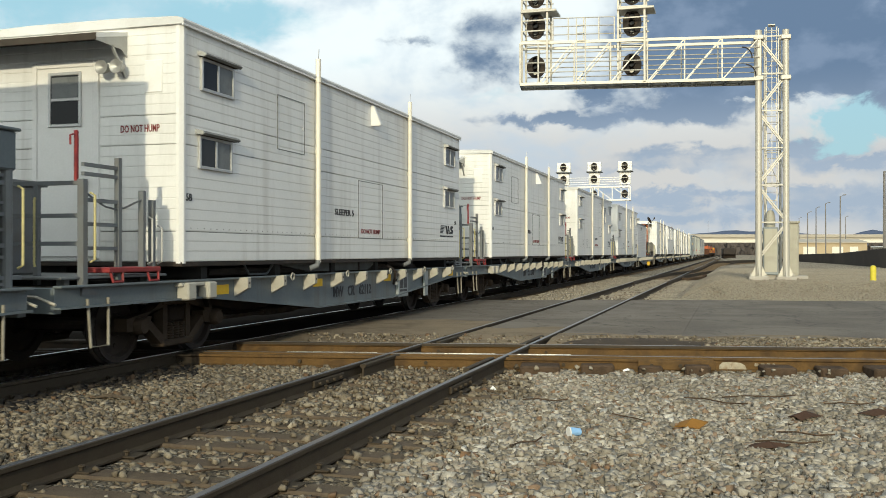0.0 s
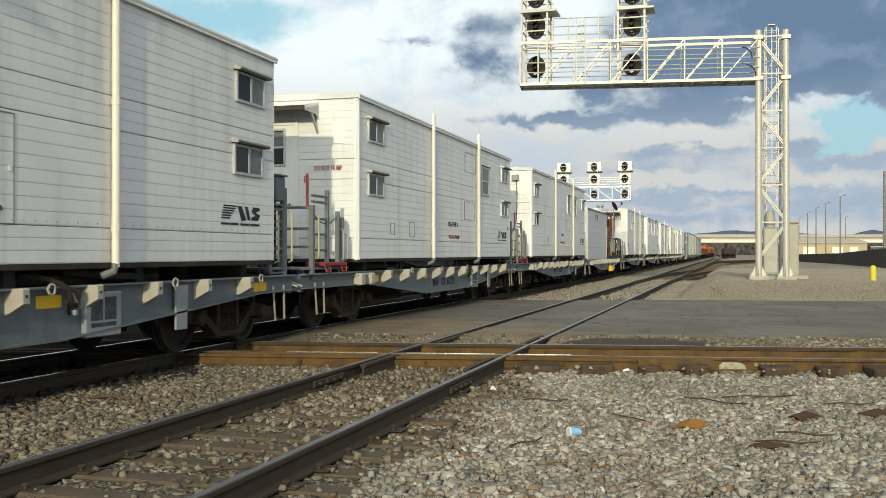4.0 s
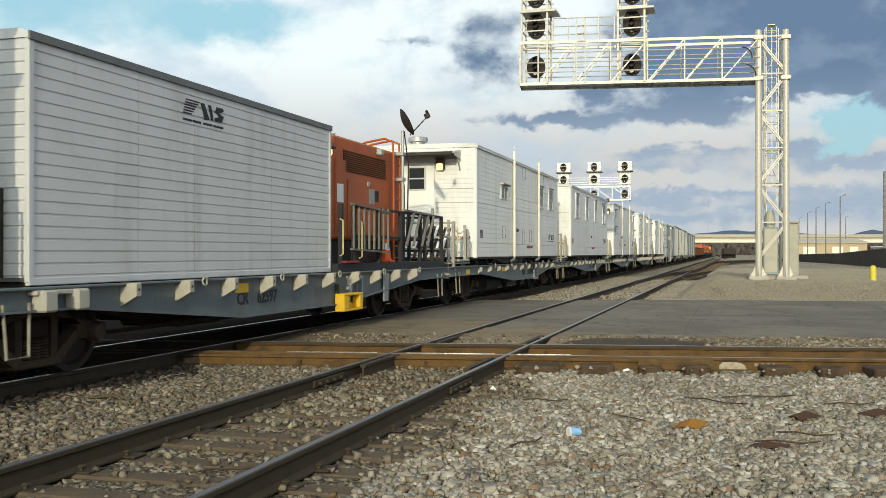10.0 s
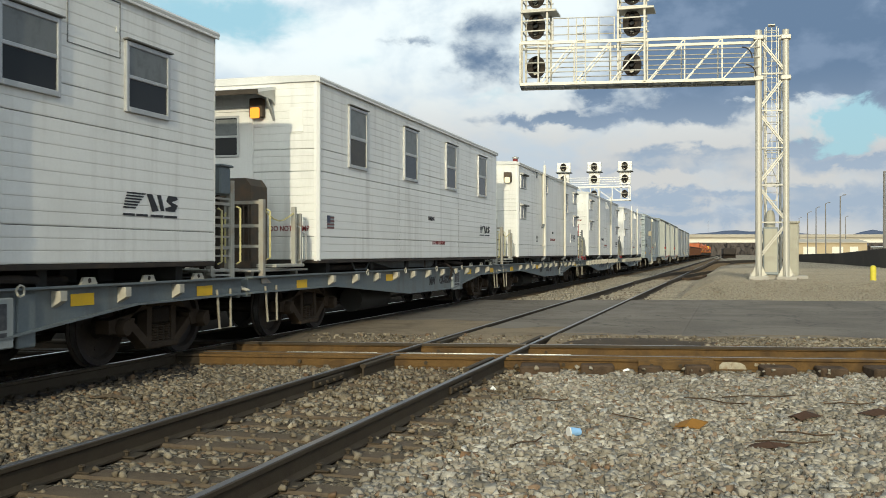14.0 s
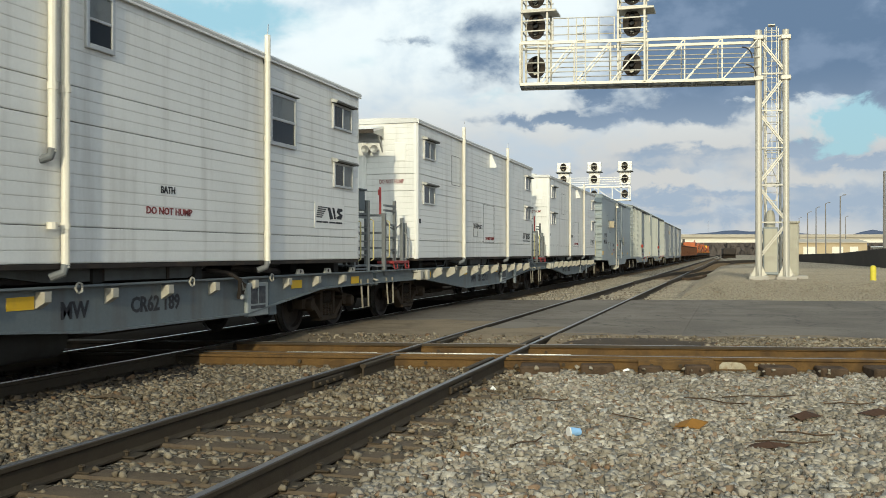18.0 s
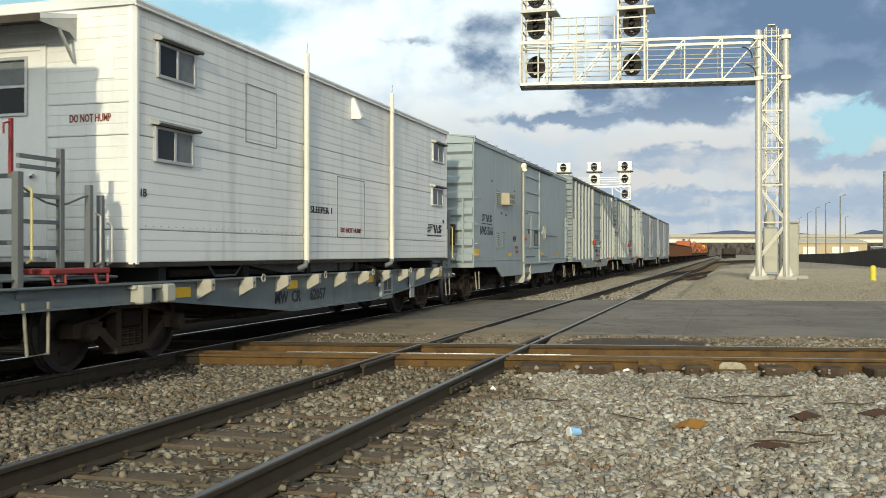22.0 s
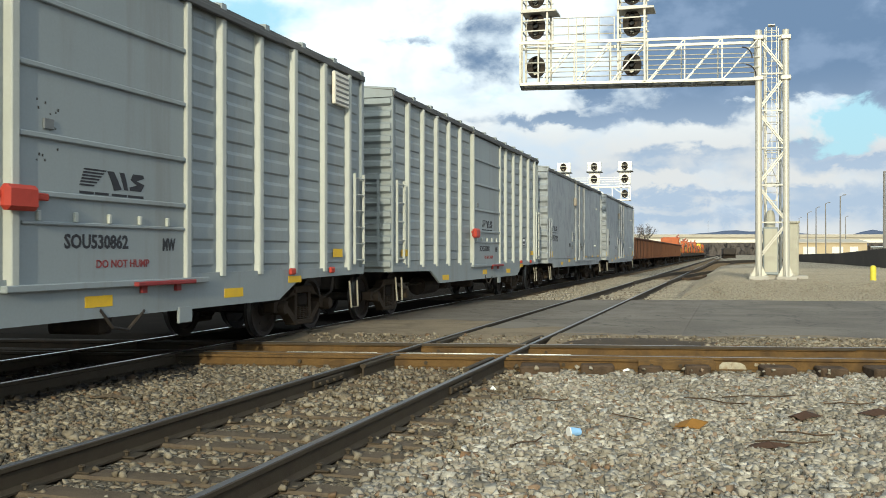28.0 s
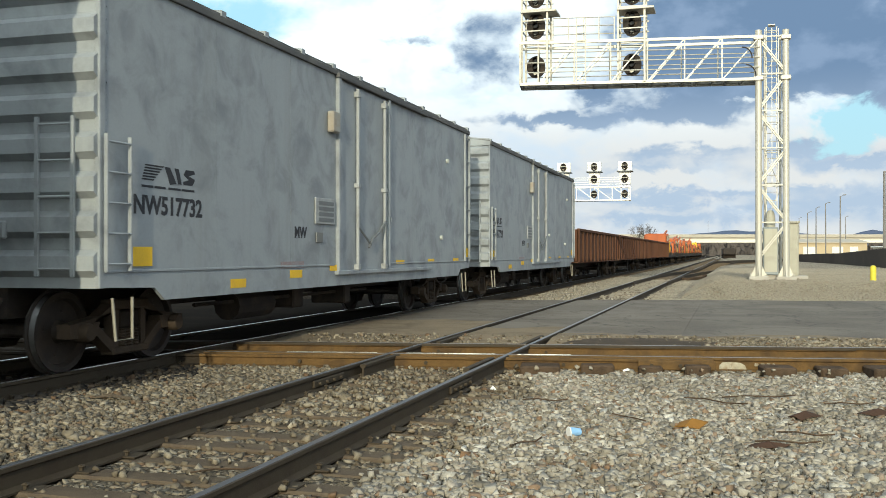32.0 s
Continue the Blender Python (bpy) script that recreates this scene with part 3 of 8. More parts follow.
            for k in range(4):
                part("bolt", Geo().tube((x + 0.045, y - 0.3 + 0.2 * k, 0.085), (x + 0.075, y - 0.3 + 0.2 * k, 0.085), 0.018, 6), RAIL_RUST, bar)
        for y0 in (0.0, 1.52):
            s0 = (x - 0.74 + y0 * math.sin(SKEW)) / math.cos(SKEW)
            for dx in (-0.24, 0.24):
                block = part("casting", Geo().box(s0 + dx - 0.16, s0 + dx + 0.16, y0 - 0.135, y0 - 0.04, 0.0, 0.145, 0.02), DIAMOND_RUST, line)
                part("bolt", Geo().tube((s0 + dx, y0 - 0.135, 0.08), (s0 + dx, y0 - 0.17, 0.08), 0.026, 6), RAIL_RUST, block)
    # a bolted block where the guard rail ends
    block = part("filler_block", Geo().box(-1.95, -0.98, -0.235, -0.2, 0.03, 0.15, 0.012), DIAMOND_RUST, line)
    for x in (-1.78, -1.42, -1.12):
        part("bolt", Geo().tube((x, -0.235, 0.09), (x, -0.268, 0.09), 0.026, 6), RAIL_RUST, block)
    for x in (-6.4, -5.2, -4.7, -3.3, -2.9, -2.3):
        part("bolt", Geo().tube((x, -0.205, 0.085), (x, -0.24, 0.085), 0.024, 6), RAIL_RUST, line)


# near-black for grease and the train's shade on the crossing line
GREASE_SHADE = paint("greasy_shaded_track", (0.03, 0.025, 0.02), 0.8, stains=(3, 0.5), other=(0.06, 0.04, 0.025), spec=0.05)


def build_road():
    road = tagged(new("road"), "worn grey asphalt road over the tracks", "road", kind="structure")
    tan = math.tan(SKEW)

    def slab(name, x0, x1, near, far, top, material, label=""):
        g = Geo()
        n = max(2, int((x1 - x0) / 1.2))
        rng = random.Random(int(x0 * 10))
        front = [(x0 + (x1 - x0) * k / n, near + tan * (x0 + (x1 - x0) * k / n) + rng.uniform(-0.25, 0.25)) for k in range(n + 1)]
        back = [(x, far + tan * x + rng.uniform(-0.2, 0.2)) for x, _ in front]
        v = [(x, y, top) for x, y in front] + [(x, y, top) for x, y in back] + [(x, y - 0.12, -0.05) for x, y in front] + [(x, y + 0.12, -0.05) for x, y in back]
        m = n + 1
        f = []
        for k in range(n):
            f += [(k, k + 1, m + k + 1, m + k), (2 * m + k, 2 * m + k + 1, k + 1, k), (m + k, m + k + 1, 3 * m + k + 1, 3 * m + k)]
        f += [(0, m, 3 * m, 2 * m), (m - 1, 2 * m + m - 1, 3 * m + m - 1, 2 * m - 1)]
        g.raw(v, f)
        part(name, g, material, road, label)

    slab("asphalt_slab", -2.78, -0.793, 16.5, 29.2, 0.155, ASPHALT)
    slab("asphalt_slab", -0.79, 70, 16.5, 29.2, 0.152, ASPHALT_COOL, "greyer asphalt past a straight joint")
    slab("asphalt_slab", -4.30, -2.94, 17.9, 29.0, 0.15, ASPHALT)
    slab("asphalt_slab", -7.16, -4.46, 19.4, 28.6, 0.15, ASPHALT)
    # dirt that has spilled from the road to the crossing line
    for x0, x1, far, material, label in ((-2.80, 40, 16.62, DIRT, "trodden dirt and grit"), (-4.32, -2.92, 18.1, DIRT, "tan dirt between the rails"), (-7.18, -4.44, 19.7, DIRT, "dirt mound between the tracks")):
        rng = random.Random(int(far * 10))
        nx, ny = max(6, int((x1 - x0) / 0.35)), 9
        v = []
        for j in range(ny + 1):
            for i in range(nx + 1):
                x = x0 + (x1 - x0) * i / nx
                y0, y1 = 14.6 + tan * x, far + tan * x + 0.25 * math.sin(1.9 * x) + 0.12 * math.sin(5.3 * x)
                y = y0 + (y1 - y0) * j / ny
                d = (y - 13.1) * math.cos(SKEW) - (x - 0.74) * math.sin(SKEW)
                edge = 0.012 if j == ny else 0
                v.append((x, y, 0.02 + 0.125 * min(max((d - 1.6) / 1.5, 0), 1) + rng.uniform(-0.012, 0.014) * (j < ny) + edge + 0.006))
        part("dirt_apron", Geo().raw(v, [(j * (nx + 1) + i, j * (nx + 1) + i + 1, (j + 1) * (nx + 1) + i + 1, (j + 1) * (nx + 1) + i) for j in range(ny) for i in range(nx)]), material, road, label, True)
    n = 26
    rng = random.Random(2)
    c = Vector((0.74, 13.1, 0)) + Matrix.Rotation(SKEW, 3, "Z") @ Vector((-1.75, 2.55, 0))
    ring = []
    for k in range(n):
        r = rng.uniform(0.78, 1.12)
        o = Matrix.Rotation(SKEW, 3, "Z") @ Vector((1.15 * r * math.cos(2 * math.pi * k / n), 0.42 * r * math.sin(2 * math.pi * k / n), 0))
        d = 2.55 + 0.42 * r * math.sin(2 * math.pi * k / n)
        ring.append((c.x + o.x, c.y + o.y, 0.048 + 0.125 * min(max((d - 1.6) / 1.5, 0), 1)))
    g = Geo().raw(ring + [(c.x, c.y, 0.155)], [(k, (k + 1) % n, n) for k in range(n)])
    part("oil_patch", g, DARK_DIRT, road, "oil-blackened dirt", True)
    slab("asphalt_slab", -8.66, -7.33, 15.4, 28.6, 0.14, ASPHALT_DARK, "asphalt between the rails, coloured dark for train shade")
    slab("asphalt_slab", -13.0, -8.84, 15.9, 28.8, 0.15, ASPHALT_DARK, "asphalt beside the rails, coloured dark for train shade")
    slab("asphalt_slab", -60, -13.02, 15.9, 28.8, 0.15, ASPHALT_DARK, "asphalt beyond the main track, coloured dark for train shade")


DIRT = paint("trodden_dirt", (0.25, 0.195, 0.13), 0.95, grain=(60, 0.5), stains=(1.4, 0.75), other=(0.12, 0.092, 0.062), bump=0.6, bump_scale=70)
DARK_DIRT = paint("oily_dirt", (0.07, 0.055, 0.042), 0.9, grain=(60, 0.5), stains=(2.5, 0.8), other=(0.12, 0.09, 0.06), bump=0.6, bump_scale=70)
# near-black colour stands for the train's shade on the asphalt
ASPHALT_DARK = paint("train_shade_asphalt", (0.022, 0.02, 0.018), 0.95, grain=(45, 0.3), stains=(0.8, 0.5), other=(0.034, 0.028, 0.023), bump=0.3, bump_scale=90, spec=0.0)
build_ground()
build_gap_sheet()
build_track("near_track", -3.63, 1.56, "weathered single railway track on ballast", None, RAIL_HEAD, 60)
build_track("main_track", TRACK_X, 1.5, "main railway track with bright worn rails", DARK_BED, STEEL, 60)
build_crossing()
build_road()


# ---------------------------------------------------------------- signals
def lattice(g, a, b, up, n, r):
    """Zigzag braces between two chords from a to b, offset by up."""
    a, b, up = Vector(a), Vector(b), Vector(up)
    for k in range(n):
        p, q = a.lerp(b, k / n), a.lerp(b, (k + 1) / n)
        g.bar(p, q + up, r) if k % 2 == 0 else g.bar(p + up, q, r)


def signal_head(parent, x, y, z, r=0.34, tall=1.4):
    """A tall oval black target with three hooded lamps, seen from in front."""
    n = 26
    rim = [(r * math.cos(2 * math.pi * k / n), r * tall * math.copysign(abs(math.sin(2 * math.pi * k / n)) ** 0.9, math.sin(2 * math.pi * k / n))) for k in range(n)]
    g = Geo().prism([(x + u, z + w) for u, w in rim], 1, y - 0.015, y + 0.015)
    head = part("signal_target", g, BLACK, parent, "tall oval black signal target")
    for dz in (-0.26, 0.0, 0.26):
        dz *= tall / 1.4
        part("hood", Geo().lathe([(0.10, -0.22), (0.105, -0.1), (0.11, -0.015)], (x, y, z + dz), 1, 14), BLACK, head, smooth=True)
        part("lens", Geo().lathe([(0, -0.025), (0.09, -0.03)], (x, y, z + dz), 1, 14), GLASS, head)
    part("lamp_case", Geo().box(x - 0.14, x + 0.14, y + 0.016, y + 0.2, z - 0.38 * tall / 1.4, z + 0.38 * tall / 1.4, 0.03), SILVER, head, "silver lamp case")
    part("bracket", Geo().box(x - 0.05, x + 0.05, y + 0.2, y + 0.4, z - 0.05, z + 0.05, 0.01), SILVER, head)
    part("lamp_plate", Geo().prism([(x - 0.1, z - r * tall + 0.2), (x + 0.1, z - r * tall + 0.2), (x + 0.05, z - r * tall + 0.09), (x - 0.05, z - r * tall + 0.09)], 1, y - 0.05, y - 0.016), SILVER, head)
    return head


def build_cantilever():
    sig = thing("signal_gantry", "aluminium-painted lattice signal gantry with round black targets", "signal gantry")
    base_z = 0.6
    posts = [(0.95, 35.8), (1.87, 35.95), (1.19, 36.75), (1.72, 36.80)]
    for k, (x, y) in enumerate(posts):
        part("post", Geo().tube((x, y, base_z + 0.1), (x, y, 9.42), 0.115 if k < 2 else 0.045, 16), SILVER, sig, smooth=True)
        if k > 1:
            continue
        foot = part("base_plate", Geo().box(x - 0.34, x + 0.34, y - 0.3, y + 0.3, base_z - 0.12, base_z + 0.1, 0.03), CONCRETE, sig, "concrete footing")
        for sx in (-1, 1):
            for sy in (-1, 1):
                part("anchor_bolt", Geo().tube((x + sx * 0.26, y + sy * 0.22, base_z + 0.1), (x + sx * 0.26, y + sy * 0.22, base_z + 0.2), 0.022, 6), SILVER, foot)
        for dx, dy in ((1, 0), (-1, 0), (0, 1), (0, -1)):
            flange = Geo()
            if dx:
                flange.prism([(x + dx * 0.1, base_z + 0.1), (x + dx * 0.27, base_z + 0.1), (x + dx * 0.1, base_z + 0.5)], 1, y - 0.012, y + 0.012)
            else:
                flange.prism([(y + dy * 0.1, base_z + 0.1), (y + dy * 0.27, base_z + 0.1), (y + dy * 0.1, base_z + 0.5)], 0, x - 0.012, x + 0.012)
            part("gusset", flange, SILVER, sig)
    for a, b, doubled in ((0, 1, True), (1, 3, False), (3, 2, False), (2, 0, False)):
        pa, pb = Vector((*posts[a], 1.3)), Vector((*posts[b], 1.3))
        n = 6
        for k in range(n):
            z0, z1 = 7.9 * k / n, 7.9 * (k + 1) / n
            p, q = (pa, pb) if k % 2 == 0 else (pb, pa)
            for dz in (0.0, 0.1) if doubled else (0.0,):
                part("lattice_brace", Geo().bar(p + Vector((0, 0, z0 + dz)), q + Vector((0, 0, z1 + dz - 0.12)), 0.045 if doubled else 0.022), SILVER, sig)
            part("lattice_tie", Geo().bar(pa + Vector((0, 0, z1)), pb + Vector((0, 0, z1)), 0.04 if doubled else 0.022), SILVER, sig)
    # ladder up the mast with a hooped cage
    lad = part("ladder", Geo().bar((1.22, 36.2, 3.0), (1.22, 36.2, 9.6), 0.03), SILVER, sig)
    part("ladder_rail", Geo().bar((1.58, 36.2, 3.0), (1.58, 36.2, 9.6), 0.03), SILVER, lad)
    for k in range(22):
        part("rung", Geo().tube((1.22, 36.2, 3.1 + 0.3 * k), (1.58, 36.2, 3.1 + 0.3 * k), 0.012, 5), SILVER, lad)
    for k in range(6):
        z = 4.0 + 1.08 * k
        part("cage_hoop", Geo().path([(1.4 + 0.25 * math.cos(j * math.pi / 6), 36.18 - 0.3 * math.sin(j * math.pi / 6), z) for j in range(7)], 0.018, 5), SILVER, lad)
    for x, y in ((1.4, 35.88), (1.17, 36.02), (1.63, 36.02)):
        part("cage_strip", Geo().bar((x, y, 4.0), (x, y, 9.5), 0.022), SILVER, lad)
    part("top_plate", Geo().box(1.28, 1.52, 36.0, 36.3, 9.62, 9.66, 0.008), SILVER, sig)
    for z in (7.72, 9.15):
        for x, y in posts[:2]:
            part("clamp", Geo().box(x - 0.17, x + 0.17, y - 0.16, y + 0.16, z - 0.08, z + 0.08, 0.02), SILVER, sig)

    # the arm
    A, B = Vector((1.0, 35.7, 0)), Vector((-7.35, 34.4, 0))
    back = Vector((-0.16, 1.0, 0))
    z0, z1 = 7.68, 9.18
    for off in (Vector(), back):
        for z in (z0, z1):
            lift = Vector((0, 0, z))
            part("chord", Geo().bar(A + off + lift, B + off + lift, 0.09, 0.10), SILVER, sig)
        lo, hi = Vector((0, 0, z0)), Vector((0, 0, z1))
        for k in range(7):
            p, q = A.lerp(B, k / 6.5 if k < 7 else 1), A.lerp(B, min((k + 1) / 6.5, 1))
            part("web_post", Geo().bar(p + off + lo, p + off + hi, 0.05), SILVER, sig)
            if k < 6:
                part("web_brace", Geo().bar(p + off + hi, q + off + lo, 0.042), SILVER, sig)
        part("web_post", Geo().bar(B + off + lo, B + off + hi, 0.07), SILVER, sig)
    # darker grey on beams and grating stands for shade beneath the walkway
    for k in range(17):
        p = A.lerp(B, k / 16)
        part("floor_beam", Geo().bar(p + Vector((0, 0, z0 - 0.02)), p + back + Vector((0, 0, z0 - 0.02)), 0.05), GREY_RAIL, sig)
    deck = Geo()
    for k in range(9):
        o = back * (0.08 + 0.105 * k)
        deck.bar(A + o + Vector((0, 0, z0 + 0.03)), B + o + Vector((0, 0, z0 + 0.03)), 0.05, 0.02)
    part("walkway_grating", deck, GREY_RAIL, sig)
    for z in (8.1, 8.45, 8.8):
        for off in (Vector((0, -0.02, 0)), back):
            part("handrail", Geo().tube(A + off + Vector((0, 0, z)), A.lerp(B, 0.98) + off + Vector((0, 0, z)), 0.022, 6), SILVER, sig)
    # two cages with ladders and three targets each
    for f in (0.945, 0.535):
        c = A.lerp(B, f)
        cage = Geo()
        for dx in (-0.42, 0.52):
            for dy in (0.0, 0.75):
                cage.bar(c + Vector((dx, dy, z0)), c + Vector((dx, dy, 11.4)), 0.07)
        for z in (9.25, 9.62, 10.0, 10.4, 10.75, 11.1, 11.4):
            cage.bar(c + Vector((-0.42, 0, z)), c + Vector((0.62, 0, z)), 0.045)
            cage.bar(c + Vector((-0.42, 0.75, z)), c + Vector((0.62, 0.75, z)), 0.04)
            cage.bar(c + Vector((-0.42, 0, z)), c + Vector((-0.42, 0.75, z)), 0.04)
            cage.bar(c + Vector((0.52, 0, z)), c + Vector((0.52, 0.75, z)), 0.04)
        part("cage", cage, SILVER, sig)
        plat = Geo().box(c.x - 0.45, c.x + 0.85, c.y - 0.1, c.y + 0.9, 10.28, 10.36, 0.01)
        part("platform", plat, SILVER, sig)
        for z in (8.35, 9.85, 11.0):
            signal_head(sig, c.x + 0.05, c.y + 0.3, z, 0.34, 1.2 if z < 9 else 1.42)
    rails = Geo()
    for z in (9.45, 9.75, 10.05):
        rails.tube(A.lerp(B, 0.86) + Vector((0, 0, z)), A.lerp(B, 0.60) + Vector((0, 0, z)), 0.02, 6)
    for k in range(5):
        p = A.lerp(B, 0.60 + 0.065 * k)
        rails.bar(p + Vector((0, 0, z1)), p + Vector((0, 0, 10.05)), 0.04)
    part("railing", rails, SILVER, sig)
    ladder = Geo()
    c = A.lerp(B, 0.74) + Vector((0, -0.08, 0))
    for dx in (-0.16, 0.16):
        ladder.bar(c + Vector((dx, 0, z0)), c + Vector((dx, 0, 10.0)), 0.035)
    for k in range(8):
        ladder.bar(c + Vector((-0.16, 0, 7.8 + 0.28 * k)), c + Vector((0.16, 0, 7.8 + 0.28 * k)), 0.03)
    part("short_ladder", ladder, SILVER, sig)
    wire = Geo()
    for s, dz in ((0.075, 0.0), (0.06, -0.62)):
        w = A.lerp(B, s) + Vector((0, 0, dz))
        wire.path([w + Vector((0.02 + 0.34 * math.sin(j * 0.26), -0.1, 8.8 - 0.42 * (1 - math.cos(j * 0.26)))) for j in range(7)], 0.022, 6)
    part("drooping_cable", wire, BLACK, sig)

    cab = thing("equipment_cabinet", "cream steel signal equipment cabinet beside the mast", "cabinet")
    part("body", Geo().box(2.0, 2.38, 37.3, 38.2, 0.7, 2.62, 0.04), CABINET, cab)
    part("roof", Geo().box(1.96, 2.42, 37.25, 38.25, 2.62, 2.69, 0.02), CABINET, cab)
    part("door", Geo().box(2.04, 2.34, 37.27, 37.30, 0.8, 2.52, 0.01), CABINET, cab)
    part("plinth", Geo().box(1.9, 2.7, 37.2, 38.4, 0.45, 0.7, 0.03), CONCRETE, cab)
    box = thing("junction_cabinet", "grey steel signal cabinet between the mast posts", "cabinet")
    part("body", Geo().box(1.1, 1.62, 36.0, 36.6, 0.75, 2.45, 0.03), BOX_GREY, box)
    part("door", Geo().box(1.14, 1.58, 35.975, 36.0, 0.85, 2.38, 0.01), CABINET, box)
    part("conduit", Geo().lathe([(0.17, 2.45), (0.17, 2.75), (0.13, 2.98), (0.08, 3.05), (0, 3.06)], (1.36, 36.3, 0), 2, 14), CABINET, box, smooth=True)
    part("foot", Geo().box(1.15, 1.57, 36.1, 36.5, 0.5, 0.75), CONCRETE, box)


def build_far_gantry():
    sig = thing("far_signal_gantry", "distant pale signal bridge with three signal masts", "signal gantry")
    c = Vector((-13.6, 100.2, 0))
    for z in (7.0, 8.4):
        for dy in (0, 1.0):
            part("chord", Geo().bar(c + Vector((-11, dy, z)), c + Vector((3.7, dy, z)), 0.14), WHITE_TRIM, sig)
    g = Geo()
    for k in range(9):
        x = -11 + 14.7 * k / 8
        g.bar(c + Vector((x, 0, 7.0)), c + Vector((x, 0, 8.4)), 0.09)
        if k:
            g.bar(c + Vector((x - 14.7 / 8, 0, 8.4)), c + Vector((x, 0, 7.0)), 0.08)
    part("web_brace", g, WHITE_TRIM, sig)
    part("walkway_grating", Geo().box(c.x - 11, c.x + 3.7, c.y, c.y + 1.0, 6.95, 7.0), WHITE_TRIM, sig)
    for x in (-11, -10):
        part("post", Geo().tube(c + Vector((x, 0.5, 0)), c + Vector((x, 0.5, 9)), 0.15, 8), WHITE_TRIM, sig)
    g = Geo()
    for z in (8.65, 8.9, 9.15, 9.35):
        g.bar(c + Vector((-11, 0, z)), c + Vector((3.7, 0, z)), 0.06)
    part("handrail", g, WHITE_TRIM, sig)
    for x in (-3.2, 0.0, 3.15):
        for dx in (-0.4, 0.4):
            part("signal_mast", Geo().bar(c + Vector((x + dx, 0.2, 7.0)), c + Vector((x + dx, 0.2, 10.9)), 0.1), WHITE_TRIM, sig)
        part("head_box", Geo().box(c.x + x - 0.72, c.x + x + 0.72, c.y + 0.1, c.y + 0.5, 10.0, 11.0, 0.05), WHITE_TRIM, sig, "white back box of a signal head")
        part("head_box", Geo().box(c.x + x - 0.58, c.x + x + 0.58, c.y + 0.1, c.y + 0.5, 8.6, 9.9, 0.05), WHITE_TRIM, sig, "white back box of a signal head")
        part("platform", Geo().box(c.x + x - 0.8, c.x + x + 0.8, c.y - 0.3, c.y + 0.9, 9.9, 10.0, 0.02), GREY_RAIL, sig)
        for z in (10.5, 9.2, 7.62):
            head = signal_head(sig, c.x + x, c.y - 0.1, z, 0.32, 1.3)
            part("visor", Geo().box(c.x + x - 0.3, c.x + x + 0.3, c.y - 0.42, c.y - 0.14, z + 0.02, z + 0.08, 0.01), SILVER, head, "pale lamp visor")


build_cantilever()
build_far_gantry()


# ---------------------------------------------------------------- the distance
def along(px, depth):
    """A place at that depth before the camera and px parts in 1700 to the side."""
    a = radians(TURN)
    x = px * depth / 1700
    return x * math.cos(a) - depth * math.sin(a), x * math.sin(a) + depth * math.cos(a)


def build_overpass():
    br = thing("overpass", "distant pale concrete road bridge on piers", "bridge")
    m = Matrix.Translation((*along(560, 350), 0)) @ Matrix.Rotation(radians(TURN), 4, "Z")
    br.matrix_basis = m
    part("deck", Geo().box(-60, 160, 0, 12, 6.6, 7.4, 0.1), CONCRETE_FAR, br)
    part("parapet", Geo().box(-60, 160, -0.3, 0, 7.2, 8.3, 0.05), CONCRETE_FAR, br)
    for k in range(7):
        part("girder", Geo().box(-58 + 31 * k, -28 + 31 * k, 0.4, 1.0, 5.3, 6.6, 0.05), CREAM, br)
    for k in range(8):
        x = -50 + 31 * k - 6
        part("pier", Geo().box(x - 0.6, x + 0.6, 2, 4, 0, 5.3, 0.1).box(x - 0.6, x + 0.6, 8, 10, 0, 5.3, 0.1).box(x - 0.9, x + 0.9, 1, 11, 4.6, 5.3, 0.1), CONCRETE_FAR, br)


def build_hills():
    rng = random.Random(4)
    g = Geo()
    n = 120
    pts = []
    for k in range(n):
        px = -900 + 2600 * k / (n - 1)
        h = 34 + 3.5 * math.sin(px / 70) + 2.5 * math.sin(px / 31 + 1) + 1.5 * math.sin(px / 13) + 9 * math.exp(-((px - 757) / 38) ** 2) + 5 * math.exp(-((px - 500) / 60) ** 2)
        pts.append((px, h - 8 * math.exp(-((px - 405) / 40) ** 2)))
    v = []
    for px, h in pts:
        x, y = along(px, 2600)
        x2, y2 = along(px * 1.2, 3400)
        v += [(x * 0.8, y * 0.8, -5), (x, y, h * 1.55), (x2, y2, -5)]
    f = []
    for k in range(n - 1):
        f += [(3 * k, 3 * k + 3, 3 * k + 4, 3 * k + 1), (3 * k + 1, 3 * k + 4, 3 * k + 5, 3 * k + 2)]
    g.raw(v, f)
    tagged(new("backdrop", g.mesh("hills", HILL, True)), "blue hazy wooded ridge on the horizon", "hills", kind="structure")


CONCRETE_FAR = paint("pale_concrete", (0.43, 0.39, 0.32), 0.85, stains=(0.05, 0.4), grain=(0.7, 0.15), other=(0.36, 0.32, 0.27))
# blue distance haze is mixed into the ridge's colour
HILL = paint("hazy_woods", (0.10, 0.125, 0.19), 1.0, grain=(0.03, 0.2), stains=(0.004, 0.4), other=(0.075, 0.095, 0.15))
DARK_FENCE = paint("dark_weathered_boards", (0.045, 0.038, 0.032), 0.9, stains=(0.3, 0.5), other=(0.08, 0.065, 0.05))
POLE = paint("grey_pole", (0.2, 0.19, 0.18), 0.7)
TAN_WALL = paint("tan_block_wall", (0.46, 0.37, 0.24), 0.9, stains=(0.2, 0.3))
WOODS = paint("bare_woods", (0.11, 0.095, 0.085), 1.0, grain=(0.6, 0.4), stains=(0.1, 0.5), other=(0.07, 0.065, 0.07))
build_overpass()
build_hills()


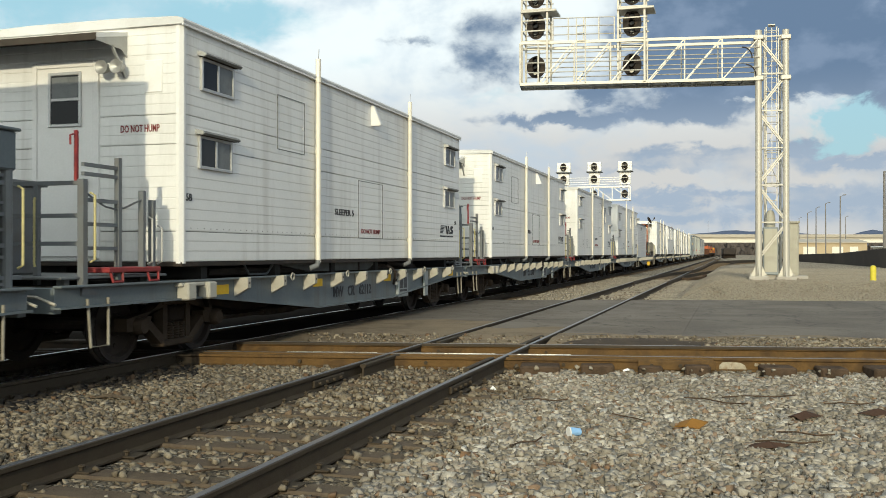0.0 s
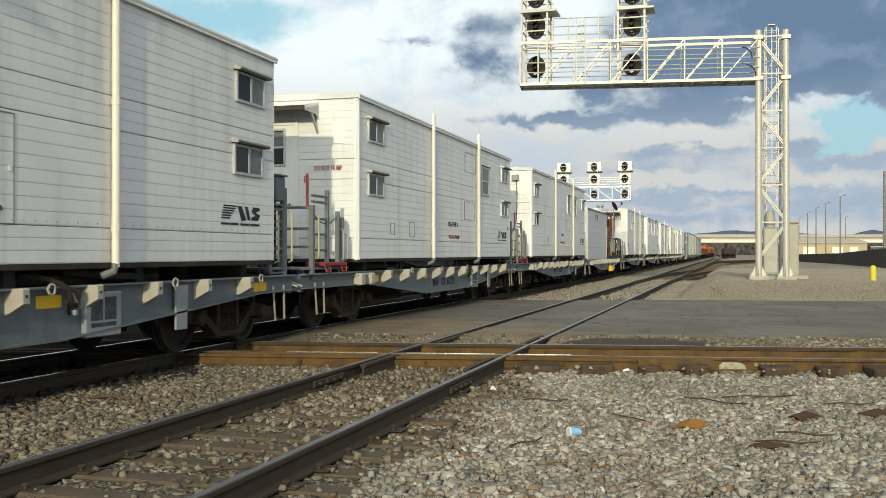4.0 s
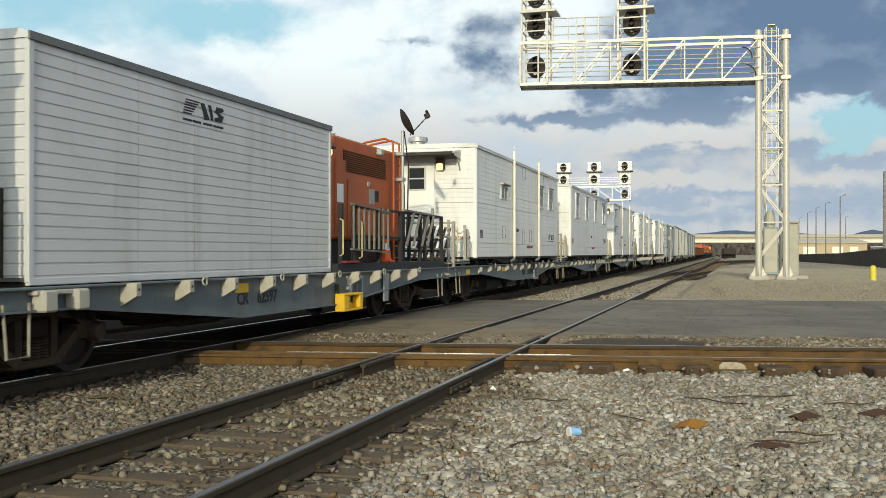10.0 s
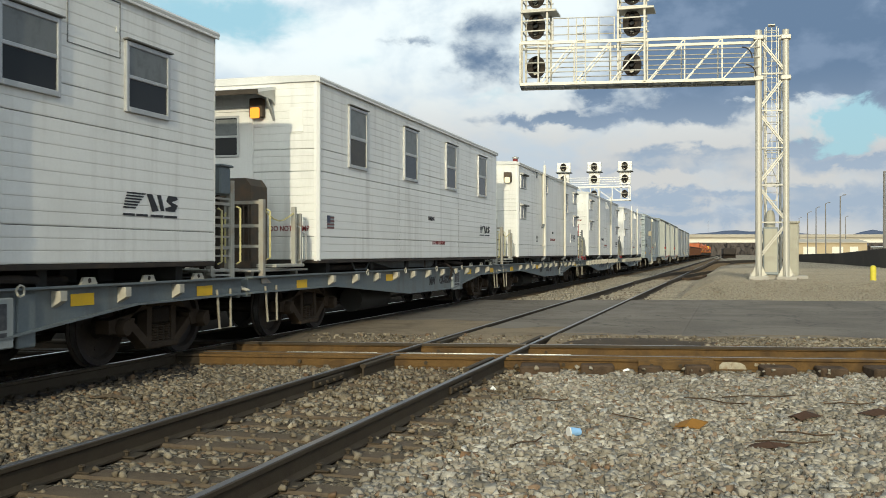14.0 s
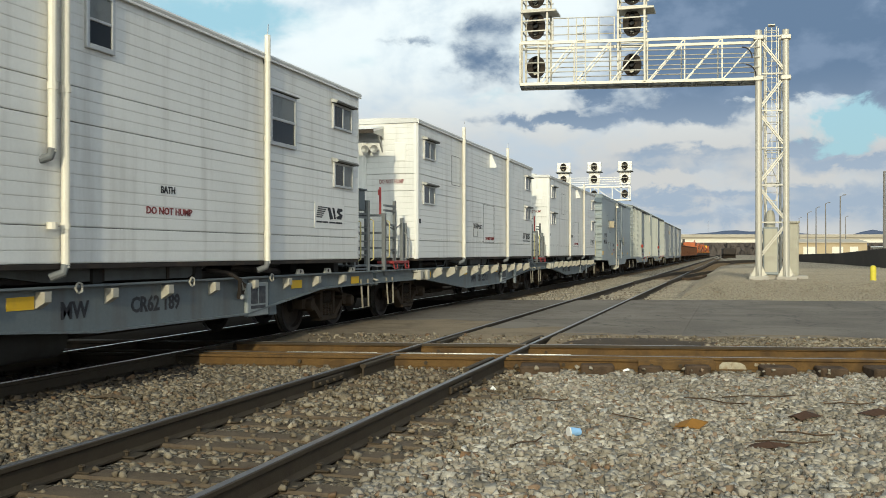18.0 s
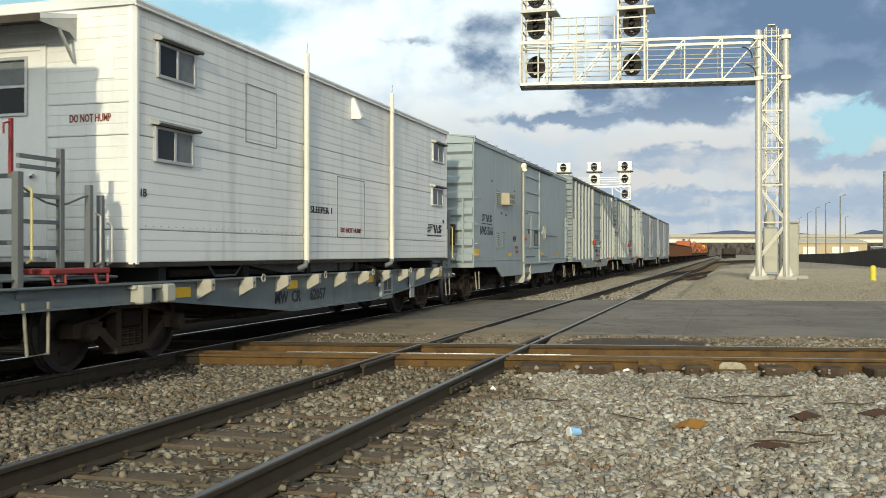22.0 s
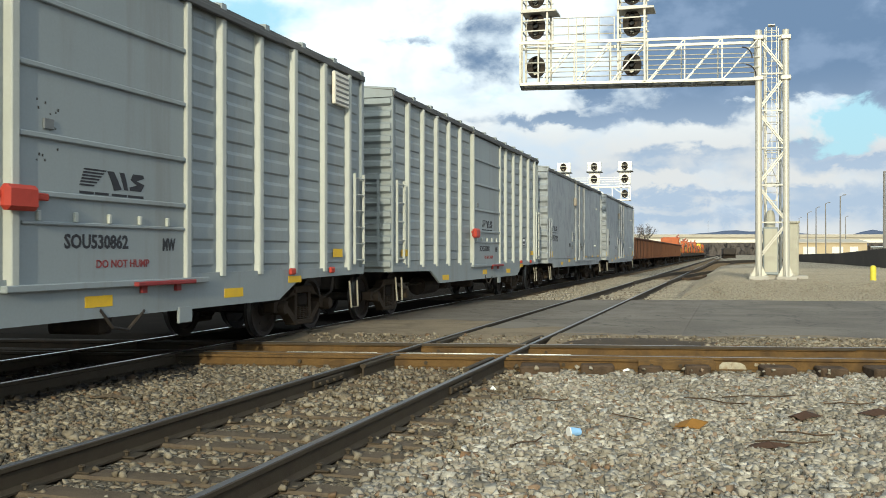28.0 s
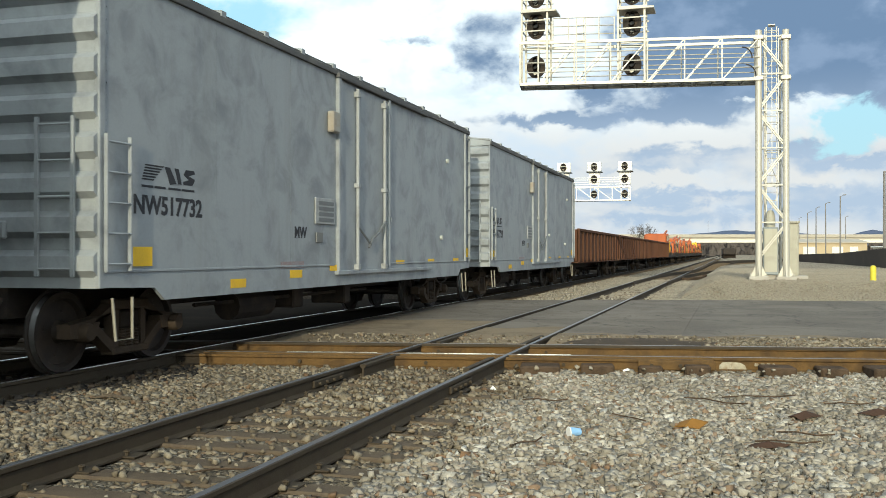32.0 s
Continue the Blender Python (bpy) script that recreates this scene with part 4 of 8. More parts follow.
def build_far_things():
    hall = thing("warehouse", "low tan warehouse with white loading doors", "building")
    hall.matrix_basis = Matrix.Translation((*along(690, 210), 0.3)) @ Matrix.Rotation(radians(TURN), 4, "Z")
    part("wall", Geo().box(-7.5, 7.5, 0, 12, 0, 3.4, 0.05), TAN_WALL, hall)
    part("roof", Geo().prism([(-0.4, 3.4), (12.4, 3.4), (12.4, 3.6), (6, 4.4), (-0.4, 3.6)], 0, -7.8, 7.8), CONCRETE_FAR, hall)
    for x, w in ((-5.2, 1.3), (1.0, 1.2), (4.6, 0.9)):
        part("loading_door", Geo().box(x - w, x + w, -0.06, 0.0, 0.3, 2.6, 0.02), CREAM, hall)
    hall2 = thing("warehouse", "long low white-roofed shed in the distance", "building")
    hall2.matrix_basis = Matrix.Translation((*along(860, 230), 0.3)) @ Matrix.Rotation(radians(TURN), 4, "Z")
    part("wall", Geo().box(-9, 12, 0, 10, 0, 2.6, 0.05), CONCRETE_FAR, hall2)
    part("roof", Geo().box(-9.4, 12.4, -0.4, 10.4, 2.6, 2.9, 0.05), WHITE_TRIM, hall2)
    fence = thing("yard_fence", "long dark weathered board fence across the yard", "fence")
    p = [(*along(610, 116), 1.33), (*along(625, 108), 1.36), (*along(700, 84), 1.5), (*along(784, 62), 1.85), (*along(1000, 46), 2.0)]
    for (x0, y0, t0), (x1, y1, t1) in zip(p, p[1:]):
        n = 16
        for k in range(n):
            a, b = Vector((x0, y0, t0)).lerp(Vector((x1, y1, t1)), k / n), Vector((x0, y0, t0)).lerp(Vector((x1, y1, t1)), (k + 0.985) / n)
            top = a.z + 0.02 * ((k * 7) % 5) / 4
            g = Geo().raw([(*a.xy, 0.3), (*b.xy, 0.3), (*b.xy, top), (*a.xy, top), (a.x, a.y + 0.06, 0.3), (b.x, b.y + 0.06, 0.3), (b.x, b.y + 0.06, top), (a.x, a.y + 0.06, top)],
                          [(0, 1, 2, 3), (4, 5, 6, 7), (0, 1, 5, 4), (3, 2, 6, 7), (0, 3, 7, 4), (1, 2, 6, 5)])
            part("board", g, DARK_FENCE, fence)
    for px, depth, top in ((645, 200, 9.9), (660, 185, 10.2), (677, 170, 10.3), (703, 140, 9.8), (781, 70, 7.5), (712, 260, 11.3), (630, 260, 11.0)):
        pole = thing("light_pole", "slim grey yard light pole", "light pole", Matrix.Translation((*along(px, depth), 0)), "yard light poles")
        part("shaft", Geo().tube((0, 0, 0), (0, 0, top), 0.13, 8, 0.08), POLE, pole, smooth=True)
        part("lamp_arm", Geo().bar((0, 0, top - 0.1), (0.5, 0.1, top + 0.2), 0.07).box(0.4, 0.8, 0.0, 0.25, top + 0.12, top + 0.26, 0.03), POLE, pole)
    mast = thing("radio_mast", "thin far radio mast above the bridge", "mast", Matrix.Translation((*along(469, 800), 0)))
    part("shaft", Geo().tube((0, 0, 0), (0, 0, 28), 0.3, 6, 0.12), POLE, mast)
    bol = thing("bollard", "yellow painted steel bollard on the gravel", "bollard", Matrix.Translation((*along(761, 33.0), 0.45)))
    part("post", Geo().lathe([(0, 0), (0.1, 0), (0.1, 0.58), (0.07, 0.64), (0, 0.66)], (0, 0, 0), 2, 14), BOLLARD, bol, smooth=True)
    part("footing", Geo().lathe([(0, -0.2), (0.16, -0.2), (0.16, 0.02), (0, 0.03)], (0, 0, 0), 2, 14), CONCRETE, bol)
    car = thing("far_railcar", "dark distant railcar standing on another track", "railcar", Matrix.Translation((*along(507, 190), 0.4)) @ Matrix.Rotation(radians(2), 4, "Z"))
    part("body", Geo().box(-1.2, 1.2, 0, 14, 0.8, 2.1, 0.15), BLACK, car)
    part("truck", Geo().box(-1.2, 1.2, 1, 3.5, 0, 0.9, 0.1), GRIME, car)
    part("truck", Geo().box(-1.2, 1.2, 10.5, 13, 0, 0.9, 0.1), GRIME, car)
    rng = random.Random(9)
    g = Geo()
    for k in range(900):
        px = rng.uniform(250, 1100)
        x, y = along(px, rng.uniform(430, 640))
        tall = rng.uniform(6.5, 11.0)
        for j in range(7):
            a = rng.uniform(0, 6.28)
            o, r = Vector((x + rng.uniform(-1.6, 1.6), y, tall * rng.uniform(0.1, 0.8))), rng.uniform(0.5, 1.5)
            u, w = Vector((math.cos(a), math.sin(a), rng.uniform(-0.4, 0.4))) * r, Vector((rng.uniform(-0.3, 0.3), 0, rng.uniform(0.8, 1.4))) * r
            g.face([o - u - w, o + u - w * 0.7, o + u * 0.6 + w, o - u * 0.8 + w * 0.8])
    tagged(new("far_woods", g.mesh("far_woods", WOODS)), "low line of bare brown trees", "woods", kind="stuff")


build_far_things()


def build_yard_lead():
    """A lead that leaves the near track past the road and bends away from the main line."""
    lead = tagged(new("yard_lead"), "rusty yard lead branching off the near track", "railway track", kind="structure")

    def centre(y):
        return -3.63 + 0.00185 * max(y - 44, 0) ** 2

    def bed(y):
        return ground_height(centre(y), y) + 0.05 if centre(y) > -3.4 else -0.03

    ys = [46 + 2.5 * k for k in range(40)]
    for side in (-0.78, 0.78):
        g = Geo()
        for a, b in zip(ys, ys[1:]):
            g.bar((centre(a) + side, a, bed(a) + 0.13), (centre(b) + side, b, bed(b) + 0.13), 0.07, 0.17)
        part("rail", g, RAIL_RUST, lead)
    for k in range(120):
        y = 50 + 0.6 * k
        if centre(y) + 3.63 > 0.25:
            part("tie", Geo().box(centre(y) - 1.3, centre(y) + 1.3, y - 0.11, y + 0.11, bed(y) - 0.1, bed(y) + 0.03), TIE, lead)
    for px, depth, w in ((437, 53, 0.5), (453, 54, 0.45), (463, 54.5, 0.35)):
        heap = thing("spent_tie", "short dark cut-off timber lying on the bank", "timber", Matrix.Translation((*along(px, depth), ground_height(*along(px, depth)))) @ Matrix.Rotation(0.4 + px, 4, "Z"), "cut timbers on the bank")
        part("timber", Geo().box(-w, w, -0.13, 0.13, 0.0, 0.2, 0.03), TIE_DARK, heap)


build_yard_lead()


def bare_tree():
    rng = random.Random(3)
    x, y = along(352, 160)
    tree = thing("tree", "bare grey winter tree with fine branches", "tree", Matrix.Translation((x, y, 0)))
    trunk, twigs = Geo(), Geo()
    trunk.tube((0, 0, 0), (0.1, 0, 2.2), 0.22, 8, 0.16)

    def grow(p, d, length, r, depth):
        q = p + d * length
        (trunk if depth < 2 else twigs).tube(p, q, r, 5 if depth < 2 else 3, r * 0.65)
        if depth < 5:
            for _ in range(3):
                e = (d + Vector((rng.uniform(-0.8, 0.8), rng.uniform(-0.8, 0.8), rng.uniform(-0.2, 0.5)))).normalized()
                grow(q, e, length * rng.uniform(0.6, 0.8), r * 0.6, depth + 1)

    for k in range(4):
        a = k * 1.6 + 0.3
        grow(Vector((0.1, 0, 2.0)), Vector((0.6 * math.cos(a), 0.6 * math.sin(a), 1)).normalized(), 1.5, 0.1, 0)
    part("trunk", trunk, WOODS, tree)
    part("crown", twigs, WOODS, tree)


bare_tree()


# ---------------------------------------------------------------- loose stones and litter
def scatter(name, label, material, region, count, seed, size, keep, lift=0.0):
    """Many small broken stones, joined; keep(x, y) gives the chance that a stone lies there and its base height."""
    rng = np.random.default_rng(seed)
    base = np.array([(x, y, z) for x in (-1, 1) for y in (-1, 1) for z in (-1, 1)]) * 0.72
    tri = np.array([(0, 1, 3), (0, 3, 2), (4, 6, 7), (4, 7, 5), (0, 4, 5), (0, 5, 1), (2, 3, 7), (2, 7, 6), (0, 2, 6), (0, 6, 4), (1, 5, 7), (1, 7, 3)])
    x0, x1, y0, y1 = region
    xs, ys = rng.uniform(x0, x1, count), rng.uniform(y0, y1, count)
    verts, n = [], 0
    for x, y in zip(xs, ys):
        chance, z = keep(x, y)
        if rng.random() > chance:
            continue
        s = size * min(rng.lognormal(0, 0.27), 1.9)
        v = (base + rng.uniform(-0.42, 0.42, (8, 3))) * (s * rng.uniform(0.7, 1.35), s * rng.uniform(0.7, 1.3), s * rng.uniform(0.55, 1.0))
        a, b = rng.uniform(0, 6.28), rng.uniform(-0.8, 0.8)
        rz = np.array([(np.cos(a), -np.sin(a), 0), (np.sin(a), np.cos(a), 0), (0, 0, 1)])
        rx = np.array([(1, 0, 0), (0, np.cos(b), -np.sin(b)), (0, np.sin(b), np.cos(b))])
        verts.append(v @ (rz @ rx).T + (x, y, z + rng.uniform(-0.006, 0.022) + lift))
        n += 1
    faces = (tri[None] + 8 * np.arange(n)[:, None, None]).reshape(-1, 3)
    me = bpy.data.meshes.new(name)
    me.vertices.add(8 * n), me.loops.add(36 * n), me.polygons.add(12 * n)
    me.vertices.foreach_set("co", np.concatenate(verts).ravel())
    me.loops.foreach_set("vertex_index", faces.ravel())
    me.polygons.foreach_set("loop_start", np.arange(0, 36 * n, 3))
    me.polygons.foreach_set("loop_total", np.full(12 * n, 3))
    me.update()
    me.materials.append(material)
    tagged(new(name, me), label, "ballast", kind="stuff")


def crossing_line(x, y):
    """How far a place lies beyond the near rail of the crossing line."""
    return (y - 13.1) * math.cos(SKEW) - (x - 0.74) * math.sin(SKEW)


def apron_height(d):
    """The dirt that rises from the crossing line to the road."""
    return 0.02 + 0.125 * min(max((d - 1.6) / 1.5, 0), 1)


def keep_pale(x, y, dirty=False):
    """Clean stone on the open side of the near track, dirtier stone round it."""
    if x < -0.9 * y - 0.2 or x > 0.16 * y + 0.9 or x < -6.75 - 0.15 * math.sin(y * 1.7) - 0.08 * math.sin(y * 5.1):
        return 0, 0
    d = crossing_line(x, y)
    edge = -2.2 - 0.25 * math.sin(y * 2.3) - 0.12 * math.sin(y * 6.1)
    if (x < edge or d > -0.3) != dirty:
        return 0, 0
    if -0.62 < d <= 0:
        s = (x - 0.74) / math.cos(SKEW)
        if any(abs(s - c) < w for c, w in ((-3.2, 0.24), (-2.47, 0.2), (-1.8, 0.14), (-1.22, 0.15), (-0.22, 0.19), (0.44, 0.16), (1.12, 0.24), (1.9, 0.2))):
            return 0.03, 0.06
    if abs(d) < 0.1 or abs(d - 1.52) < 0.1 or d > 3.25:
        return 0, 0
    for rail in (-4.41, -2.85):
        if abs(x - rail) < 0.075:
            return 0, 0
    if 0.1 < d < 1.52:
        return 0.8, -0.03
    if d > 1.6:
        along_x = (x - 0.74) * math.cos(SKEW) + (y - 13.1) * math.sin(SKEW)
        if -7 < along_x and abs((along_x + 1.8) / 1.1) ** 2 + abs((d - 2.5) / 0.5) ** 2 < 1:
            return 0.1, apron_height(d)
        return (1.0 if d < 2.9 + 0.2 * math.sin(3 * x) else 0.25, apron_height(d)) if x > -1.3 + 0.3 * math.sin(9 * d) else (0.16, apron_height(d))
    if -4.9 < x < -2.3:
        on_tie = abs(((y - 2.0 + 0.265) % 0.53) - 0.265) < 0.12
        return (0.5 if y > 8.3 + 0.6 * math.sin(2.1 * x) else 0.05, 0.0) if on_tie else (0.95, -0.035 if y > 8 else -0.045)
    return 1.0, -0.012


def keep_dark(x, y):
    if x < -0.92 * y - 0.4 or x > -6.55 - 0.15 * math.sin(y * 1.7):
        return 0, 0
    d = crossing_line(x, y)
    if abs(d) < 0.3 or abs(d - 1.52) < 0.3 or abs(x + 7.25) < 0.08 or abs(x + 8.75) < 0.08:
        return 0, 0
    return 0.8, -0.02


scatter("ballast_stones", "pale grey and tan crushed ballast stones", STONE, (-3.0, 3.5, 3.6, 17.2), 74000, 5, 0.0245, keep_pale)
scatter("dirty_ballast_stones", "brown-grey ballast stones round the near track", STONE_DIRTY, (-8.5, 3.5, 3.6, 17.2), 112000, 8, 0.0237, lambda x, y: keep_pale(x, y, True))
scatter("oily_ballast_stones", "oily ballast stones along the main track, coloured dark for train shade", STONE_DARK, (-10.5, -6.3, 5.0, 15.5), 12000, 6, 0.036, keep_dark)
scatter("bank_stones", "pale crushed stones on the bank by the mast", STONE_SAND, (-2.6, 10.5, 29.4, 62.0), 100000, 7, 0.021,
        lambda x, y: (1.0 if y < 40 else 0.7, ground_height(x, y)) if y > 29.5 + 0.18 * x and -1.6 < x < 0.152 * y + 0.5 else (0, 0))


scatter("verge_stones", "sandy pale ballast stones beyond the road", STONE_SAND, (-6.8, 0.5, 28.4, 62.0), 30000, 12, 0.034,
        lambda x, y: (0.9 if abs(x + 3.63) > 1.1 else 0.5, -0.02) if y > 29.2 + 0.18 * x and x < -1.6 + 0.02 * (y - 30) and min(abs(x + 4.41), abs(x + 2.85)) > 0.08 else (0, 0))


def spot(px, py):
    """A place on the level ground from its bearing: parts in 1700 to the side of and below the camera's axis."""
    depth = 1700 * 1.53 / py
    return along(px, depth)


def litter():
    rng = random.Random(21)

    def flat_scrap(name, label, px, py, w, d, material, h=0.02):
        x, y = spot(px, py)
        ob = thing(name, label, "litter", Matrix.Translation((x, y, 0.012)) @ Matrix.Rotation(radians(TURN), 4, "Z"))
        n = 9
        ring = [(w / 2 * math.cos(2 * math.pi * k / n) * rng.uniform(0.7, 1.1), d / 2 * math.sin(2 * math.pi * k / n) * rng.uniform(0.7, 1.1)) for k in range(n)]
        zs = [rng.uniform(0.0, h) for _ in ring]
        v = [(x_, y_, z_) for (x_, y_), z_ in zip(ring, zs)] + [(x_, y_, z_ + 0.006) for (x_, y_), z_ in zip(ring, zs)] + [(0, 0, h * 1.6), (0, 0, h * 1.6 + 0.006)]
        f = [(k, (k + 1) % n, 2 * n) for k in range(n)] + [(n + k, n + (k + 1) % n, 2 * n + 1) for k in range(n)] + [(k, (k + 1) % n, n + (k + 1) % n, n + k) for k in range(n)]
        part("sheet", Geo().raw(v, f), material, ob)

    flat_scrap("cardboard_scrap", "orange-brown torn scrap lying on the ballast", 441, 312, 0.36, 0.22, LEAF, 0.05)
    flat_scrap("rag_scrap", "dark brown crumpled scrap on the ballast", 640, 298, 0.34, 0.2, DARK_SCRAP, 0.05)
    flat_scrap("rag_scrap", "blackened scrap lying on the ballast", 770, 290, 0.4, 0.18, DARK_SCRAP, 0.04)
    flat_scrap("bark_scrap", "dark strip of bark on the stones", 575, 348, 0.34, 0.12, DARK_SCRAP, 0.03)
    x, y = spot(233, 330)
    cup = thing("plastic_cup", "crumpled pale blue plastic cup", "litter", Matrix.Translation((x, y, 0.03)) @ Matrix.Rotation(radians(35), 4, "Z"))
    part("body", Geo().tube((-0.05, 0, 0.035), (0.05, 0.01, 0.03), 0.042, 12, 0.03), BLUE_LITTER, cup, smooth=True)
    part("rim", Geo().tube((-0.058, 0, 0.035), (-0.05, 0, 0.035), 0.046, 12), WHITE_TRIM, cup)
    flat_scrap("paper_scrap", "small white paper scrap by the rail", 326, 213, 0.13, 0.06, WHITE_TRIM, 0.03)
    flat_scrap("paper_scrap", "white scrap among the stones", 88, 245, 0.08, 0.05, WHITE_TRIM, 0.03)
    flat_scrap("wood_scrap", "grey splinter of timber on the ballast", -590, 262, 0.5, 0.14, TIE, 0.04)
    for k, (px, py, length, turn) in enumerate(((560, 262, 0.8, 20), (610, 345, 0.5, 5), (150, 345, 0.4, 60), (480, 270, 0.7, -30), (720, 275, 0.5, 15), (330, 300, 0.4, 140), (180, 268, 0.45, 5), (-380, 395, 0.5, 35), (640, 330, 0.45, -10))):
        x, y = spot(px, py)
        ob = thing("stick", "thin dry stick on the ballast", "stick", Matrix.Translation((x, y, 0.045)) @ Matrix.Rotation(radians(turn), 4, "Z"), "dry sticks")
        part("twig", Geo().path([(-length / 2, 0, 0), (-length / 6, 0.02, 0.01), (length / 5, -0.01, 0.0), (length / 2, 0.03, 0.012)], 0.007, 5), TIE_DARK, ob)


LEAF = paint("orange_brown_card", (0.22, 0.11, 0.025), 0.8, stains=(8, 0.4))
DARK_SCRAP = paint("dark_brown_scrap", (0.06, 0.035, 0.024), 0.85, stains=(8, 0.4))
BLUE_LITTER = paint("pale_blue_plastic", (0.25, 0.45, 0.72), 0.4, stains=(10, 0.3), other=(0.6, 0.7, 0.8))
litter()


# ---------------------------------------------------------------- the train
# each car's own y runs from its body's front to the rear, z from the rail heads; the side that faces the camera is at +x
MOVING, WHEELS = [], []
SHARED = {}


def shared(key, make, material, smooth=False):
    if key not in SHARED:
        SHARED[key] = make().mesh(key[0] if isinstance(key, tuple) else key, material, smooth)
    return SHARED[key]


def piece(name, mesh, parent, loc=(0, 0, 0), rz=0.0, label=""):
    ob = new(name, mesh)
    ob.parent, ob.location, ob.rotation_euler = parent, loc, (0, 0, rz)
    return tagged(ob, label)


def place_along(T, half=1.525):
    """Where a body's front stands at the start, if it comes abreast of the lens at T seconds."""
    return SPEED * T - (-TRACK_X - half) * math.tan(radians(TURN))


def rolling(name, label, front, category, group=""):
    ob = thing(name, label, category, Matrix.Translation((TRACK_X, front, RAIL)), group)
    MOVING.append((ob, front))
    return ob


# ---- trucks
def side_frame(x):
    """One cast side frame with its window, springs and bearing boxes, along y."""
    g = Geo()
    for s in (-1, 1):
        g.prism([(s * 1.12, 0.56), (s * 1.12, 0.40), (s * 0.66, 0.40), (s * 0.60, 0.56)], 0, x - 0.09, x + 0.09)
        g.prism([(s * 1.05, 0.56), (s * 0.70, 0.56), (s * 0.30, 0.78), (s * 0.30, 0.66)], 0, x - 0.08, x + 0.08)
        g.prism([(s * 0.72, 0.46), (s * 0.60, 0.50), (s * 0.22, 0.22), (s * 0.34, 0.17)], 0, x - 0.08, x + 0.08)
        g.prism([(s * 0.32, 0.72), (s * 0.22, 0.72), (s * 0.22, 0.22), (s * 0.32, 0.22)], 0, x - 0.07, x + 0.07)
    g.box(x - 0.1, x + 0.1, -0.36, 0.36, 0.68, 0.80, 0.02)
    g.box(x - 0.1, x + 0.1, -0.36, 0.36, 0.15, 0.24, 0.02)
    return g


def add_truck(car, y, spin=True):
    truck = piece("truck", shared("truck_bolster", lambda: Geo().box(-1.05, 1.05, -0.2, 0.2, 0.45, 0.66, 0.03).box(-0.3, 0.3, -0.3, 0.3, 0.6, 0.82, 0.03), GRIME), car, (0, y, 0))
    for x in (-0.98, 0.98):
        piece("side_frame", shared(("side_frame", x), lambda: side_frame(x), TRUCK_BROWN), truck)
        for k in (-0.13, 0.0, 0.13):
            spring = shared("spring", lambda: Geo().lathe([(0, 0), (0.055, 0)] + [(0.045 + 0.016 * (j % 2), 0.016 * j) for j in range(14)] + [(0, 0.21)], (0, 0, 0), 2, 10), TRUCK_BROWN, True)
            piece("spring", spring, truck, (x + (0.04 if x > 0 else -0.04), k, 0.24))
        for s in (-0.89, 0.89):
            cap = shared("bearing_cap", lambda: Geo().lathe([(0, -0.1), (0.09, -0.1), (0.11, -0.06), (0.11, 0.1), (0.09, 0.14), (0, 0.14)], (0, 0, 0), 0, 12), TRUCK_BROWN, True)
            piece("bearing_cap", cap, truck, (x + (0.05 if x > 0 else -0.05), s, 0.46))
    for s in (-0.89, 0.89):
        def wheelset():
            g = Geo().tube((-0.75, 0, 0), (0.75, 0, 0), 0.085, 10)
            for e in (-1, 1):
                g.lathe([(0.10, e * 0.80), (0.12, e * 0.80), (0.14, e * 0.745), (0.36, e * 0.735), (0.39, e * 0.79), (0.455, e * 0.79), (0.458, e * 0.70), (0.485, e * 0.685), (0.485, e * 0.665), (0.38, e * 0.66), (0.36, e * 0.70), (0.14, e * 0.70), (0.1, e * 0.67)], (0, 0, 0), 0, 28)
                for k in range(4):
                    a = k * math.pi / 2
                    g.tube((e * 0.742, 0.25 * math.cos(a), 0.25 * math.sin(a)), (e * 0.75, 0.25 * math.cos(a), 0.25 * math.sin(a)), 0.035, 6)
            return g
        w = piece("wheelset", shared("wheelset", wheelset, WHEEL_STEEL, True), car, (0, y + s, 0.46))
        for e in (-1, 1):
            tread = shared(("tread", e), lambda: Geo().lathe([(0.4585, e * 0.785), (0.459, e * 0.71)], (0, 0, 0), 0, 28), TREAD, True)
            piece("tread", tread, w, label="bright worn wheel tread")
        if spin:
            WHEELS.append((w, y + s))


TREAD = paint("worn_wheel_tread", (0.22, 0.215, 0.21), 0.42, 0.8, stains=(6, 0.5), other=(0.12, 0.11, 0.10))
WHEEL_STEEL = paint("wheel_steel", (0.03, 0.024, 0.02), 0.6, 0.2, stains=(5, 0.5), other=(0.07, 0.05, 0.036))
DECK_WOOD = paint("dark_deck_boards", (0.06, 0.052, 0.045), 0.9, stains=(2, 0.5), other=(0.1, 0.085, 0.07), bump=0.3)
STENCIL = paint("stencil_black", (0.045, 0.047, 0.055), 0.6, grain=(35, 0.3), stains=(9, 0.7), other=(0.12, 0.125, 0.13))
DARK_BLUE = paint("dark_blue_decal", (0.045, 0.055, 0.10), 0.5)
FADED_RED = paint("faded_red_decal", (0.16, 0.07, 0.07), 0.6)
RUSTY = paint("rusty_sheet", (0.23, 0.10, 0.05), 0.85, stains=(4, 0.5), other=(0.12, 0.07, 0.05))
TAN_GREY = paint("rust_stained_grey", (0.34, 0.33, 0.29), 0.6, stains=(3, 0.6), other=(0.26, 0.18, 0.11))
WEATHERED_ALU = paint("dull_dirty_aluminium", (0.20, 0.19, 0.165), 0.55, 0.2, stains=(5, 0.5), other=(0.11, 0.095, 0.075))
MESH_GREY = paint("galvanised", (0.40, 0.40, 0.38), 0.45, 0.4, stains=(5, 0.4))
